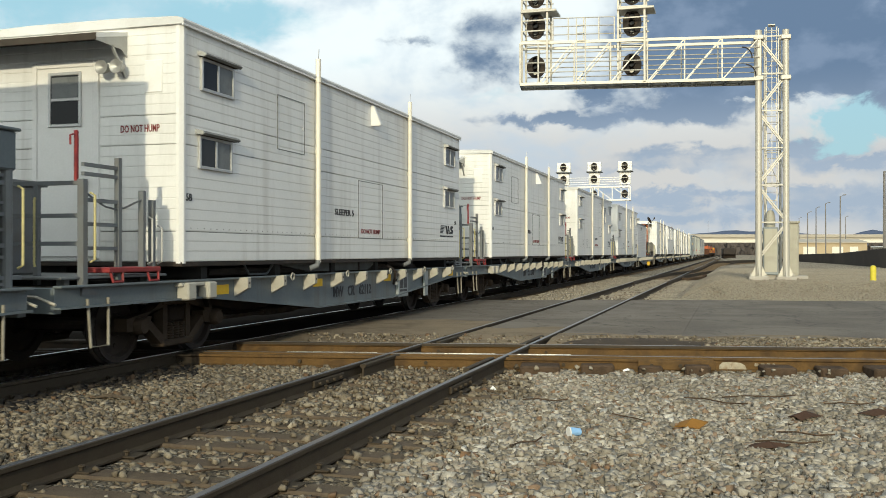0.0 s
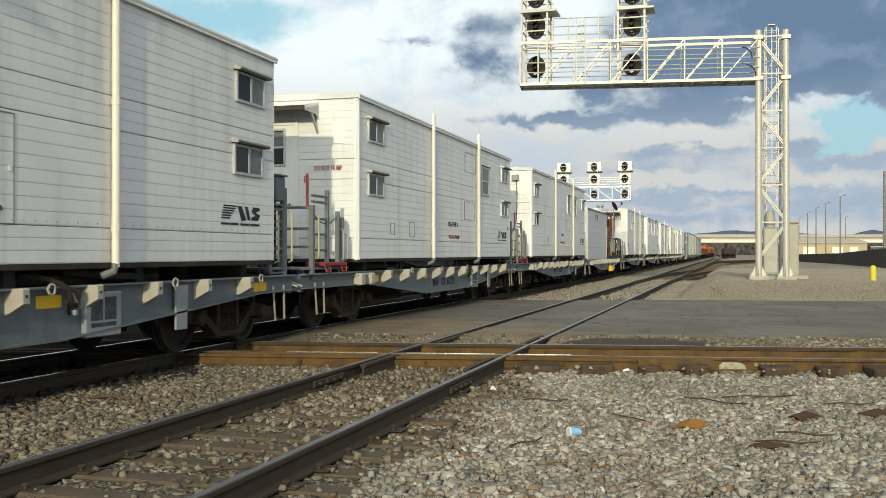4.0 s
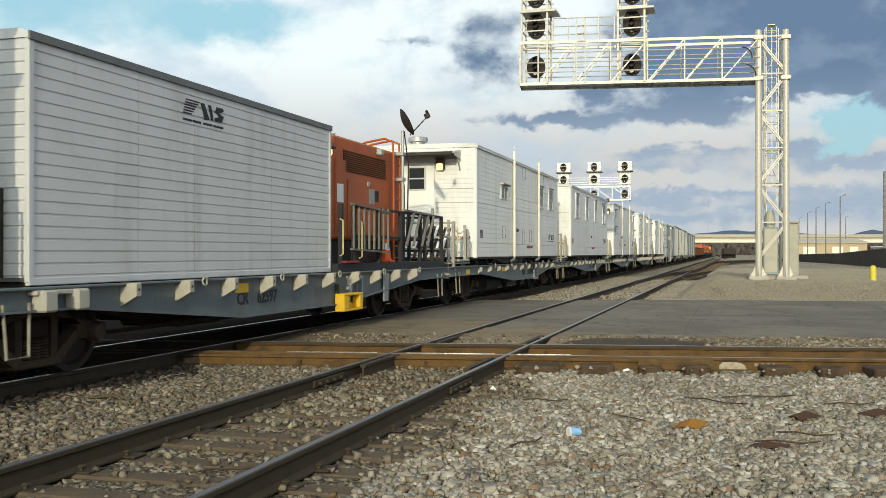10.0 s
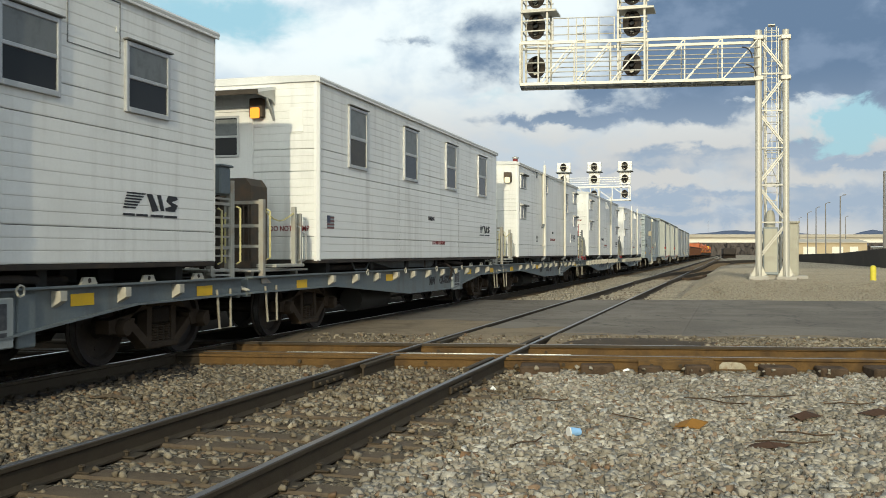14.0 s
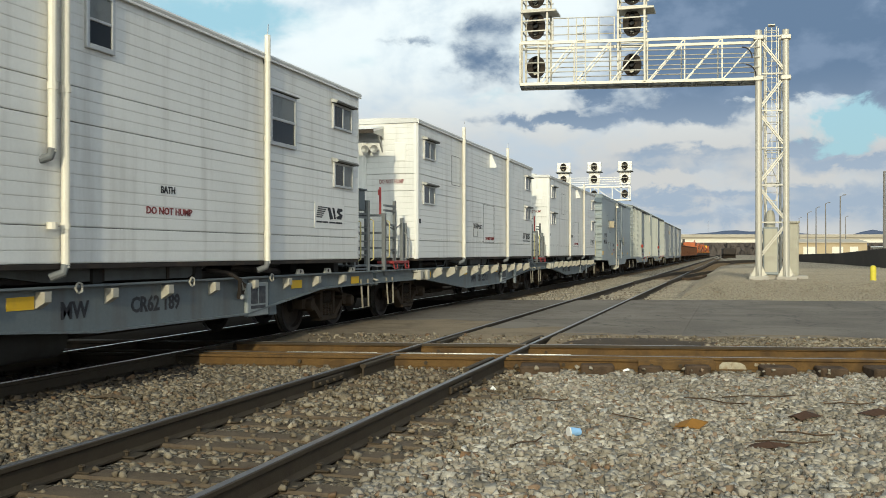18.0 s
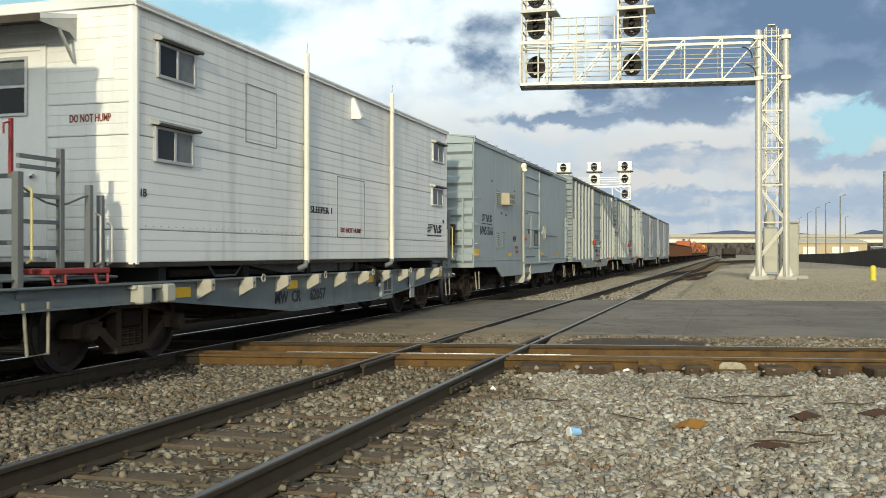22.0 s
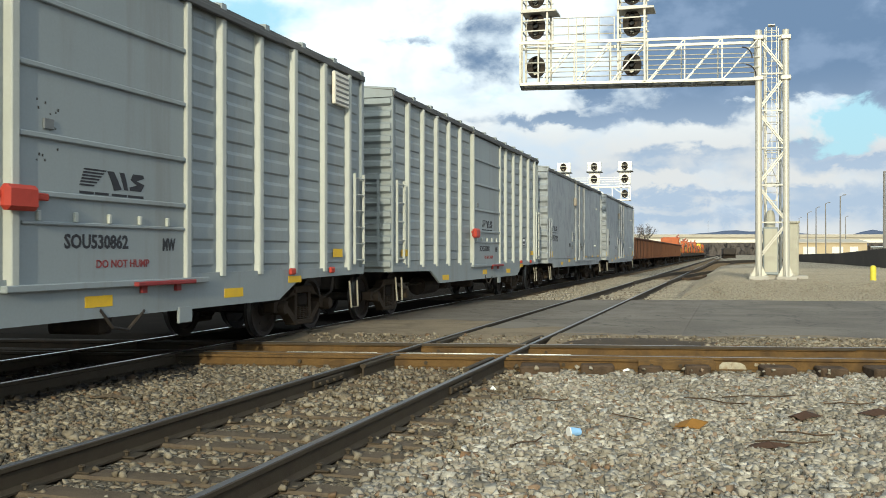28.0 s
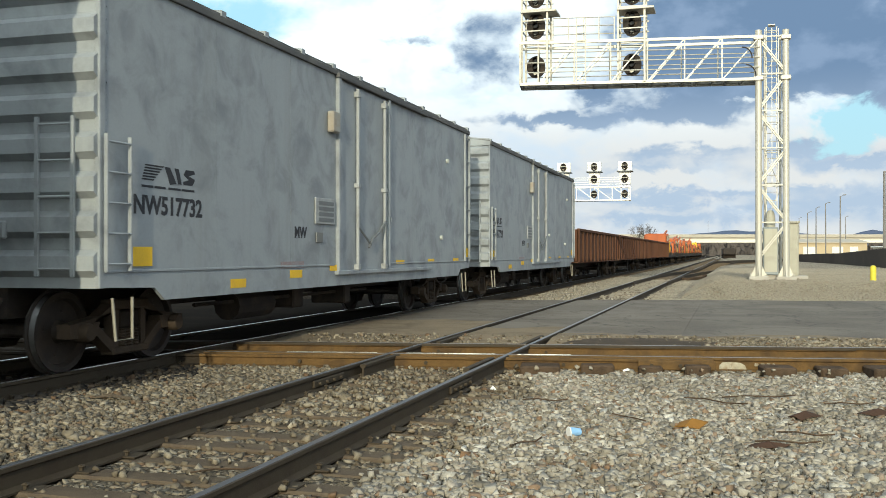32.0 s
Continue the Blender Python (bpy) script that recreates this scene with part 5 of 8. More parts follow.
# the shade below the modules is included in this dark colour
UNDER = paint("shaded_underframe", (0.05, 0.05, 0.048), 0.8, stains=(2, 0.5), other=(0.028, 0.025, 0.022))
STEP_TAN = paint("worn_step_paint", (0.26, 0.24, 0.19), 0.6, stains=(6, 0.6), other=(0.12, 0.09, 0.06))
RAIL_DARK = paint("near_black_railing", (0.022, 0.022, 0.024), 0.6, stains=(3, 0.4))


def stirrup(car, y, x=1.42, label="", material=None, drop=0.52):
    """A bent-rod step below a corner."""
    g = Geo()
    g.path([(x, y - 0.17, 0.86), (x + 0.03, y - 0.15, 0.86 - drop), (x + 0.03, y + 0.15, 0.86 - drop), (x, y + 0.19, 0.86)], 0.018, 6)
    part("corner_step", g, material or STEP_TAN, car, label)


def grab(parent, y, z0, z1, x=1.44, material=None, label="", out=0.06):
    g = Geo().path([(x, y, z0), (x + out, y, z0 + 0.03), (x + out, y, z1 - 0.03), (x, y, z1)], 0.014, 6)
    part("grab_iron", g, material or PALE_YELLOW, parent, label)


def flatcar(front, y0, y1, style, text, trucks, group_label):
    """A fishbelly flatcar from y0 to y1."""
    car = rolling("flatcar", group_label, front, "flatcar", "flatcars of the work train")
    part("deck", Geo().box(-1.36, 1.36, y0 + 0.1, y1 - 0.1, 0.93, 1.0, 0.01), DECK_WOOD, car)
    part("centre_sill", Geo().prism([(y0 + 0.2, 0.9), (y0 + 0.2, 0.7), (2.0, 0.68), (3.6, 0.42), (7.4, 0.42), (9.6, 0.68), (y1 - 0.2, 0.7), (y1 - 0.2, 0.9)], 0, -0.35, 0.35), BLACK, car)
    if style == "bracket":
        prof = [(y0, 0.985), (y0, 0.79), (0.7, 0.785), (4.3, 0.462), (7.9, 0.47), (12.2, 0.772), (y1, 0.79), (y1, 0.985)]
    else:
        prof = [(y0, 0.985), (y0, 0.79), (0.9, 0.79), (4.9, 0.505), (8.2, 0.495), (10.9, 0.77), (y1, 0.79), (y1, 0.985)]
    for s in (-1, 1):
        sill = part("side_sill", Geo().prism(prof, 0, s * 1.36, s * 1.385), GREY_STEEL, car, "grey steel fishbelly sill")
        part("top_flange", Geo().box(min(s * 1.36, s * 1.47), max(s * 1.36, s * 1.47), y0, y1, 0.985, 1.012, 0.006), GREY_STEEL, sill)
        low = Geo()
        lower = prof[1:-1]
        for (ya, za), (yb, zb) in zip(lower, lower[1:]):
            low.raw([(s * 1.37, ya, za), (s * 1.46, ya, za), (s * 1.46, yb, zb), (s * 1.37, yb, zb),
                     (s * 1.37, ya, za - 0.022), (s * 1.46, ya, za - 0.022), (s * 1.46, yb, zb - 0.022), (s * 1.37, yb, zb - 0.022)],
                    [(0, 1, 2, 3), (4, 5, 6, 7), (1, 2, 6, 5), (0, 3, 7, 4), (0, 1, 5, 4), (3, 2, 6, 7)])
        part("bottom_flange", low, GREY_STEEL, sill)
    for y in (y0, y1 - 0.12):
        part("end_sill", Geo().box(-1.38, 1.38, y, y + 0.12, 0.72, 0.99, 0.01), GREY_STEEL, car)
    for y, s in ((y0, -1), (y1, 1)):
        part("coupler", Geo().box(-0.1, 0.1, min(y, y + s * 0.3), max(y, y + s * 0.3), 0.72, 0.92, 0.03), BLACK, car)
        lever = Geo().path([(0.3, y + s * 0.06, 0.9), (1.2, y + s * 0.06, 0.9), (1.45, y + s * 0.06, 0.82)], 0.016, 6)
        part("uncoupling_lever", lever, POCKET, car)
        part("air_hose", Geo().path([(0.35, y, 0.8), (0.38, y + s * 0.12, 0.62), (0.3, y + s * 0.16, 0.45), (0.12, y + s * 0.14, 0.4)], 0.025, 6), BLACK, car)
    if style == "bracket":
        mesh = shared("stake_pocket", lambda: Geo().prism([(1.386, 1.0), (1.585, 1.016), (1.60, 1.0), (1.60, 0.865), (1.386, 0.745)], 1, -0.045, 0.045), POCKET)
        ys = [1.60 + 1.12 * k for k in range(10)]
    else:
        mesh = shared("stake_pocket_small", lambda: Geo().prism([(1.386, 0.965), (1.50, 0.965), (1.50, 0.86), (1.386, 0.79)], 1, -0.05, 0.05), POCKET)
        ys = [0.75 + 1.1 * k for k in range(11)]
    hole = shared("pocket_hole", lambda: Geo().box(1.6005, 1.604, -0.014, 0.014, 0.92, 0.95), BLACK)
    for k, y in enumerate(ys):
        p = piece("stake_pocket", mesh, car, (0, y, 0), label="pale steel stake pocket")
        if style == "bracket":
            piece("pocket_hole", hole, p)
        piece("stake_pocket", mesh, car, (0, y, 0), math.pi)
        if style != "bracket" and k > 7:
            eye = shared("deck_eye", lambda: Geo().prism([(-0.14, 1.012), (0.14, 1.012), (0.09, 1.09), (-0.09, 1.09)], 0, 1.40, 1.43), POCKET)
            eye_hole = shared("eye_hole", lambda: Geo().tube((1.4305, 0, 1.055), (1.434, 0, 1.055), 0.028, 8), BLACK)
            piece("eye_hole", eye_hole, piece("deck_eye", eye, car, (0, y + 0.5, 0)))
        elif k % 2:
            ring = shared("lashing_ring", lambda: Geo().path([(1.475 + 0.01 * (j % 2), 0.5 + 0.055 * math.cos(j * math.pi / 4), 0.985 + 0.055 * math.sin(j * math.pi / 4)) for j in range(9)], 0.012, 5), POCKET)
            piece("lashing_ring", ring, car, (0, y, 0))
    for y in (0.45,) if style == "bracket" else ():
        part("jack_pad", Geo().box(1.386, 1.56, y - 0.35, y - 0.15, 0.76, 0.98, 0.02).box(1.386, 1.56, y + 0.15, y + 0.35, 0.76, 0.98, 0.02).box(1.386, 1.50, y - 0.4, y + 0.4, 0.93, 0.98, 0.01), POCKET, car, "pale jacking pad")
    for y in ((1.02, 4.18, 7.58, 12.14) if y1 < 14 else (4.18,)) if style == "bracket" else (-0.53, 3.6, 9.8, 12.28):
        part("reflector", Geo().box(1.386, 1.392, y, y + 0.38, 0.79, 0.92), YELLOW, car, "yellow reflective strip")
    plate = part("placard", Geo().box(1.386, 1.45, 8.27, 8.9, 0.44, 0.925, 0.012), BOX_GREY, car, "grey consolidated stencil plate")
    for y, z, w, h in ((8.36, 0.62, 0.2, 0.25), (8.6, 0.62, 0.2, 0.25), (8.36, 0.55, 0.44, 0.045)):
        part("stencil_block", Geo().box(1.451, 1.454, y, y + w, z, z + h), STENCIL, plate, "near-black stencil panel")
    if y1 < 14:
        part("hose", Geo().path([(1.2, 7.55, 1.12), (1.42, 7.75, 1.08), (1.5, 7.95, 0.98), (1.47, 8.0, 0.84), (1.42, 8.06, 0.72)], 0.03, 6), BLACK, car, "black rubber hose", True)
        part("hose", Geo().path([(1.2, 7.7, 1.15), (1.44, 7.9, 1.04), (1.49, 8.1, 0.9), (1.44, 8.12, 0.78)], 0.024, 6), BLACK, car, "black rubber hose", True)
    part("valve", Geo().tube((1.49, 8.0, 0.93), (1.47, 8.1, 0.84), 0.02, 6).box(1.45, 1.5, 8.03, 8.09, 0.70, 0.76, 0.01), MESH_GREY, car)
    if style != "bracket":
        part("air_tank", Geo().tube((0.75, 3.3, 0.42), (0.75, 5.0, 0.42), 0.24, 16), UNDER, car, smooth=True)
        part("hanging_strap", Geo().box(1.36, 1.41, 9.0, 9.25, 0.42, 0.95, 0.01), GREY_STEEL, car)
    else:
        part("hanging_strap", Geo().prism([(10.0, 0.95), (10.26, 0.95), (10.24, 0.40), (10.0, 0.40)], 0, 1.43, 1.46), BOX_GREY, car, "pale grey hanging plate")
    part("brake_rigging", Geo().box(-0.5, 0.5, 4.2, 5.4, 0.3, 0.42, 0.03).tube((0.45, 2.0, 0.35), (0.45, 9.5, 0.35), 0.03, 6), BLACK, car)
    for y in trucks:
        add_truck(car, y)
    y_step = (y0 + 0.65, y1 - 0.55)
    for y in y_step:
        stirrup(car, y)
    if text:
        y, z, t = text
        for k, (word, dy) in enumerate(t):
            lettering("car_lettering", word, 0.25, near_side(1.3875, y + dy, z), INK, car, None)
    return car


# ---- bunk modules
DRUM = (-0.35, 0.75)
BANDS = (1.24, 1.62, 2.70, 3.07, 4.19)


def siding(z0, z1, a, b, plane, axis, pitch=0.128):
    """Lapped horizontal siding between z0 and z1 from a to b; axis 0: a side at x = plane, axis 1: an end that faces -y."""
    n = max(1, round((z1 - z0) / pitch))
    h = (z1 - z0) / n
    prof = [(plane - 0.045, z0), (plane - 0.012, z0)] if axis == 0 else [(plane + 0.045, z0), (plane + 0.012, z0)]
    s = 1 if axis == 0 else -1
    for k in range(n):
        z = z0 + k * h
        prof += [(plane - s * 0.0048, z + 0.001), (plane - s * 0.001, z + 0.010), (plane, z + 0.02), (plane - s * 0.001, z + h * 0.5), (plane - s * 0.0025, z + h - 0.001)]
    prof += [(plane - s * 0.045, z1)]
    g = Geo()
    if axis == 0:
        return g.prism(prof, 1, a, b)
    return g.prism(prof, 0, a, b)


def slider(parent, y, z, w=0.78, h=0.37, hood=True, x=1.525, left=None, right=None):
    """A small sliding window with two panes and a curved drip hood."""
    win = part("window", Geo().box(x - 0.02, x + 0.012, y, y + w, z, z + h), SEAM, parent)
    fr = Geo()
    fr.box(x - 0.01, x + 0.035, y - 0.03, y + 0.012, z - 0.03, z + h + 0.03, 0.006)
    fr.box(x - 0.01, x + 0.035, y + w - 0.012, y + w + 0.03, z - 0.03, z + h + 0.03, 0.006)
    fr.box(x - 0.01, x + 0.035, y + 0.012, y + w - 0.012, z - 0.03, z + 0.012, 0.006)
    fr.box(x - 0.01, x + 0.035, y + 0.012, y + w - 0.012, z + h - 0.012, z + h + 0.03, 0.006)
    fr.box(x - 0.01, x + 0.03, y + w * 0.48, y + w * 0.54, z + 0.01, z + h - 0.01, 0.006)
    part("frame", fr, FRAME_ALU, win)
    part("pane", Geo().box(x + 0.013, x + 0.018, y + 0.012, y + w * 0.48, z + 0.012, z + h - 0.012), left or GLASS, win)
    part("pane", Geo().box(x + 0.013, x + 0.018, y + w * 0.54, y + w - 0.012, z + 0.012, z + h - 0.012), right or BLIND, win)
    if hood:
        prof = [(x, z + h + 0.04), (x + 0.10, z + h + 0.02), (x + 0.13, z + h + 0.045), (x + 0.10, z + h + 0.075), (x, z + h + 0.1)]
        part("drip_hood", Geo().prism(prof, 1, y - 0.07, y + w + 0.07), SEAM, win)
        part("hood_end", Geo().prism(prof, 1, y - 0.09, y - 0.07), MESH_GREY, win)
        # black strip stands for the shadow that the hood throws
        part("hood_shadow_strip", Geo().box(x + 0.002, x + 0.10, y - 0.05, y + w + 0.05, z + h + 0.022, z + h + 0.032), BLACK, win, "black strip standing for the hood's shadow")


def sash(parent, y, z, w=0.8, h=0.72, x=1.525, cap=True):
    """A tall double-hung window with a pale upper and a dark lower sash."""
    win = part("window", Geo().box(x - 0.02, x + 0.010, y, y + w, z, z + h), SEAM, parent)
    fr = Geo()
    fr.box(x - 0.01, x + 0.035, y - 0.035, y + 0.02, z - 0.04, z + h + 0.035, 0.006)
    fr.box(x - 0.01, x + 0.035, y + w - 0.02, y + w + 0.035, z - 0.04, z + h + 0.035, 0.006)
    fr.box(x - 0.01, x + 0.04, y + 0.02, y + w - 0.02, z - 0.04, z + 0.02, 0.006)
    fr.box(x - 0.01, x + 0.035, y + 0.02, y + w - 0.02, z + h - 0.02, z + h + 0.035, 0.006)
    fr.box(x - 0.01, x + 0.03, y + 0.02, y + w - 0.02, z + h * 0.47, z + h * 0.53, 0.006)
    part("frame", fr, FRAME_ALU, win)
    part("upper_sash", Geo().box(x + 0.012, x + 0.02, y + 0.02, y + w - 0.02, z + h * 0.53, z + h - 0.02), BLIND, win)
    part("lower_sash", Geo().box(x + 0.011, x + 0.016, y + 0.02, y + w - 0.02, z + 0.02, z + h * 0.47), GLASS, win)
    if cap:
        part("drip_cap", Geo().box(x, x + 0.07, y - 0.06, y + w + 0.06, z + h + 0.04, z + h + 0.06, 0.005), SEAM, win)


def access_panel(parent, y0, y1, z0, z1, x=1.525):
    """A flush panel shown by its narrow frame."""
    w = 0.010
    g = Geo().box(x - 0.004, x + 0.006, y0, y1, z0, z0 + w).box(x - 0.004, x + 0.006, y0, y1, z1 - w, z1)
    g.box(x - 0.004, x + 0.006, y0, y0 + w, z0 + w, z1 - w).box(x - 0.004, x + 0.006, y1 - w, y1, z0 + w, z1 - w)
    p = part("access_panel", g, SEAM, parent, "narrow grey panel frame")
    part("latch", Geo().box(x, x + 0.012, y1 - 0.08, y1 - 0.04, (z0 + z1) / 2 - 0.03, (z0 + z1) / 2 + 0.03, 0.003), WHITE_TRIM, p)


def logo(parent, y, z, w, h, x, material=None, board=False):
    """The railway's mark as plain bars and slanted blocks."""
    mat = material or INK
    if board:
        part("sign_board", Geo().box(x - 0.003, x + 0.004, y - 0.05, y + w + 0.06, z - 0.06, z + h + 0.06), WHITE_TRIM, parent)
        x += 0.006
    for k in range(6):
        zz = z + h * (0.38 + 0.11 * k)
        part("logo_bar", Geo().prism([(y + w * (0.0 + 0.012 * k), zz), (y + w * (0.20 + 0.035 * k), zz), (y + w * (0.215 + 0.035 * k), zz + h * 0.06), (y + w * (0.006 + 0.012 * k), zz + h * 0.06)], 0, x, x + 0.003), mat, parent)
    part("logo_block", Geo().prism([(y + w * 0.40, z + h * 0.98), (y + w * 0.50, z + h * 0.98), (y + w * 0.62, z + h * 0.36), (y + w * 0.50, z + h * 0.30), (y + w * 0.47, z + h * 0.55)], 0, x, x + 0.003), mat, parent)
    part("logo_block", Geo().prism([(y + w * 0.585, z + h * 0.98), (y + w * 0.66, z + h * 0.98), (y + w * 0.70, z + h * 0.62), (y + w * 0.72, z + h * 0.36), (y + w * 0.66, z + h * 0.36)], 0, x, x + 0.003), mat, parent)
    part("logo_block", Geo().prism([(y + w * 0.755, z + h * 0.36), (y + w * 0.93, z + h * 0.36), (y + w * 0.985, z + h * 0.62), (y + w * 0.86, z + h * 0.74), (y + w * 0.985, z + h * 0.86), (y + w * 0.96, z + h * 0.98), (y + w * 0.80, z + h * 0.98), (y + w * 0.76, z + h * 0.76), (y + w * 0.86, z + h * 0.58), (y + w * 0.745, z + h * 0.48)], 0, x, x + 0.003), mat, parent)
    for a, b in ((0.0, 0.2), (0.22, 0.42), (0.47, 0.7), (0.72, 0.97)):
        part("logo_line", Geo().box(x, x + 0.003, y + w * a, y + w * b, z + h * 0.10, z + h * 0.19), mat, parent)


def downpipe(parent, y, x=1.525, z0=1.2, z1=4.5, material=None):
    pipe = part("downpipe", Geo().tube((x + 0.06, y, z0), (x + 0.06, y, z1), 0.044, 10), CREAM, parent, "cream vertical pipe", True)
    for z in (1.62, 3.0, 4.15):
        part("coupling", Geo().tube((x + 0.06, y, z - 0.035), (x + 0.06, y, z + 0.035), 0.053, 10), CREAM, pipe, smooth=True)
    part("elbow", Geo().path([(x + 0.06, y, z0 + 0.03), (x + 0.05, y - 0.02, z0 - 0.05), (x - 0.05, y - 0.10, z0 - 0.10)], 0.045, 10), GREY_RAIL, pipe, smooth=True)
    part("whip_rod", Geo().tube((x + 0.06, y, z1), (x + 0.07, y, z1 + 0.16), 0.008, 5), STEEL, pipe)


def bunk_module(front, L, spec, label, name="bunk_module"):
    mod = rolling(name, label, front, "crew module", "crew modules of the work train")
    X, top = 1.525, 4.25
    cuts = spec.get("seams", [4.0, 8.6])
    ends = [0.06] + cuts + [L - 0.03]
    for za, zb in zip(BANDS, BANDS[1:]):
        for a, b in zip(ends, ends[1:]):
            part("siding_panel", siding(za + 0.002, zb - 0.004, a + 0.003, b - 0.003, X, 0), WHITE, mod)
        part("end_siding_panel", siding(za + 0.002, zb - 0.004, -X + 0.06, X - 0.06, 0.0, 1), WHITE, mod)
    part("core", Geo().box(-X + 0.02, X - 0.04, 0.04, L - 0.02, 1.24, 4.2), SEAM, mod, "dark inner wall sheathing")
    part("far_side_wall", Geo().box(-X, -X + 0.02, 0, L, 1.24, 4.2), WHITE, mod)
    part("rear_wall", Geo().box(-X, X, L - 0.02, L, 1.24, 4.2), WHITE, mod)
    for sx in (-1, 1):
        ring = Geo()
        ring.prism([(sx * (X - 0.075), -0.012), (sx * (X - 0.03), -0.012), (sx * (X + 0.008), 0.03), (sx * (X + 0.008), 0.075), (sx * (X - 0.03), 0.06), (sx * (X - 0.06), 0.03)], 2, 1.22, 4.2)
        part("corner_trim", ring, WHITE_TRIM, mod, "smooth rounded corner trim")
    roof = Geo()
    roof.prism([(-X - 0.03, 4.17), (X + 0.02, 4.17), (X + 0.045, 4.185), (X + 0.05, 4.215), (X + 0.03, 4.245), (X - 0.05, 4.266), (0.7, 4.29), (-0.7, 4.29), (-X + 0.04, 4.262), (-X - 0.035, 4.225)], 1, -0.04, L + 0.03)
    part("roof", roof, ROOF_GREY, mod, "grey-white low arched roof", True)
    part("roof_edge_strip", Geo().box(X + 0.02, X + 0.045, -0.04, L + 0.03, 4.15, 4.185, 0.006), WHITE_TRIM, mod, "white drip edge")
    part("bottom_rail", Geo().box(-X, X - 0.005, 0.0, L, 1.18, 1.24, 0.008), BLACK, mod)
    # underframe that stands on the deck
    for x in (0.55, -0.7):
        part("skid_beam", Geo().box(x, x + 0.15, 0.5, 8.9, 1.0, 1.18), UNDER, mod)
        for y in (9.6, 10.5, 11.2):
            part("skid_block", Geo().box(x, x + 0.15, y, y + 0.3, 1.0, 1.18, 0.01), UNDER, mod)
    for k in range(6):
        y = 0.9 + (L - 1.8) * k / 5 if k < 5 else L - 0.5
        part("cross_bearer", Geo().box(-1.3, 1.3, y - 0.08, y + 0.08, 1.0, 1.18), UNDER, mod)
    part("drain_pipe", Geo().tube((1.15, 1.2, 1.09), (1.15, L - 2.5, 1.05), 0.06, 8), BLACK, mod, smooth=True)
    part("underframe_trough", Geo().prism([(3.1, 1.18), (4.3, 1.04), (7.0, 1.03), (7.5, 1.18)], 0, 1.1, 1.26), TROUGH, mod, "grey sloping holding tank")
    part("tank_strap", Geo().box(1.26, 1.272, 5.2, 5.26, 1.03, 1.18).box(1.26, 1.272, 6.5, 6.56, 1.03, 1.18), BLACK, mod)
    part("hanger_bracket", Geo().path([(1.3, 2.0, 1.18), (1.3, 2.15, 1.04), (1.3, 2.7, 1.04), (1.3, 2.9, 1.18)], 0.018, 6), GREY_RAIL, mod)
    part("drain_hose", Geo().path([(1.2, 8.2, 1.15), (1.38, 8.7, 1.1), (1.36, 9.3, 1.08), (1.1, 9.6, 1.12)], 0.045, 8), BLACK, mod, smooth=True)
    # front end: door, awning, lamp
    dx = spec.get("door", -0.16)
    w0, w1, dtop = spec.get("door_window", (3.0, 3.62, 3.72))
    door = part("door", Geo().box(dx - 0.43, dx + 0.43, -0.022, 0.03, 1.3, dtop, 0.008), WHITE_TRIM, mod, "white end door with a sash window")
    fr = Geo().box(dx - 0.5, dx - 0.43, -0.035, 0.03, 1.28, dtop + 0.07, 0.006).box(dx + 0.43, dx + 0.5, -0.035, 0.03, 1.28, dtop + 0.07, 0.006).box(dx - 0.43, dx + 0.43, -0.035, 0.03, dtop, dtop + 0.07, 0.006)
    part("door_frame", fr, WHITE_TRIM, door)
    part("door_glass", Geo().box(dx - 0.22, dx + 0.22, -0.028, -0.02, w0, w1), GLASS, door)
    mid = (w0 + w1) / 2
    if not spec.get("dark_door"):
        part("upper_blind", Geo().box(dx - 0.2, dx + 0.2, -0.031, -0.027, mid, w1 - 0.02), BLIND, door)
    gl = Geo()
    for a in (-0.25, 0.21):
        gl.box(dx + a, dx + a + 0.04, -0.045, -0.02, w0 - 0.04, w1 + 0.04, 0.006)
    for z in (w0 - 0.04, mid - 0.02, w1):
        gl.box(dx - 0.21, dx + 0.21, -0.043, -0.02, z, z + 0.04, 0.006)
    part("glazing_bar", gl, FRAME_ALU, door)
    part("door_knob", Geo().lathe([(0, -0.09), (0.035, -0.08), (0.035, -0.06), (0.015, -0.05), (0.015, -0.02)], (dx + 0.34, 0, 2.25), 1, 10), STEEL, door, smooth=True)
    if spec.get("awning", True):
        a0, a1 = (-1.45, 0.75) if not spec.get("wide_awning") else (-1.5, 1.1)
        reach = 0.85 if spec.get("wide_awning") else 0.62
        aw = part("awning", Geo().prism([(-0.0, 4.12), (-0.0, 4.07), (-reach, 3.93), (-reach, 3.98)], 0, a0, a1), WHITE_TRIM, mod, "white sloping metal awning")
        # thin dark sheet gives the awning's underside its shade
        part("awning_lining", Geo().prism([(-0.005, 4.067), (-0.005, 4.045), (-reach + 0.004, 3.905), (-reach + 0.004, 3.927)], 0, a0 + 0.01, a1 - 0.01), AWNING_DARK, aw, "dark sheet standing for the shade under the awning")
        part("fascia", Geo().box(a0, a1, -reach - 0.012, -reach - 0.002, 3.90, 3.985, 0.003), AWNING_DARK, aw, "dark brown front edge")
        for x in (a0, a1 - 0.02):
            part("gusset", Geo().prism([(0.0, 4.12), (0.0, 3.80), (-0.12, 3.88), (-0.62, 3.90), (-0.62, 3.985)], 0, x, x + 0.015), MESH_GREY, aw)
            part("strut", Geo().bar((x, -0.3, 3.9), (x, -0.02, 3.55), 0.03), MESH_GREY, aw)
    lamp = spec.get("lamp")
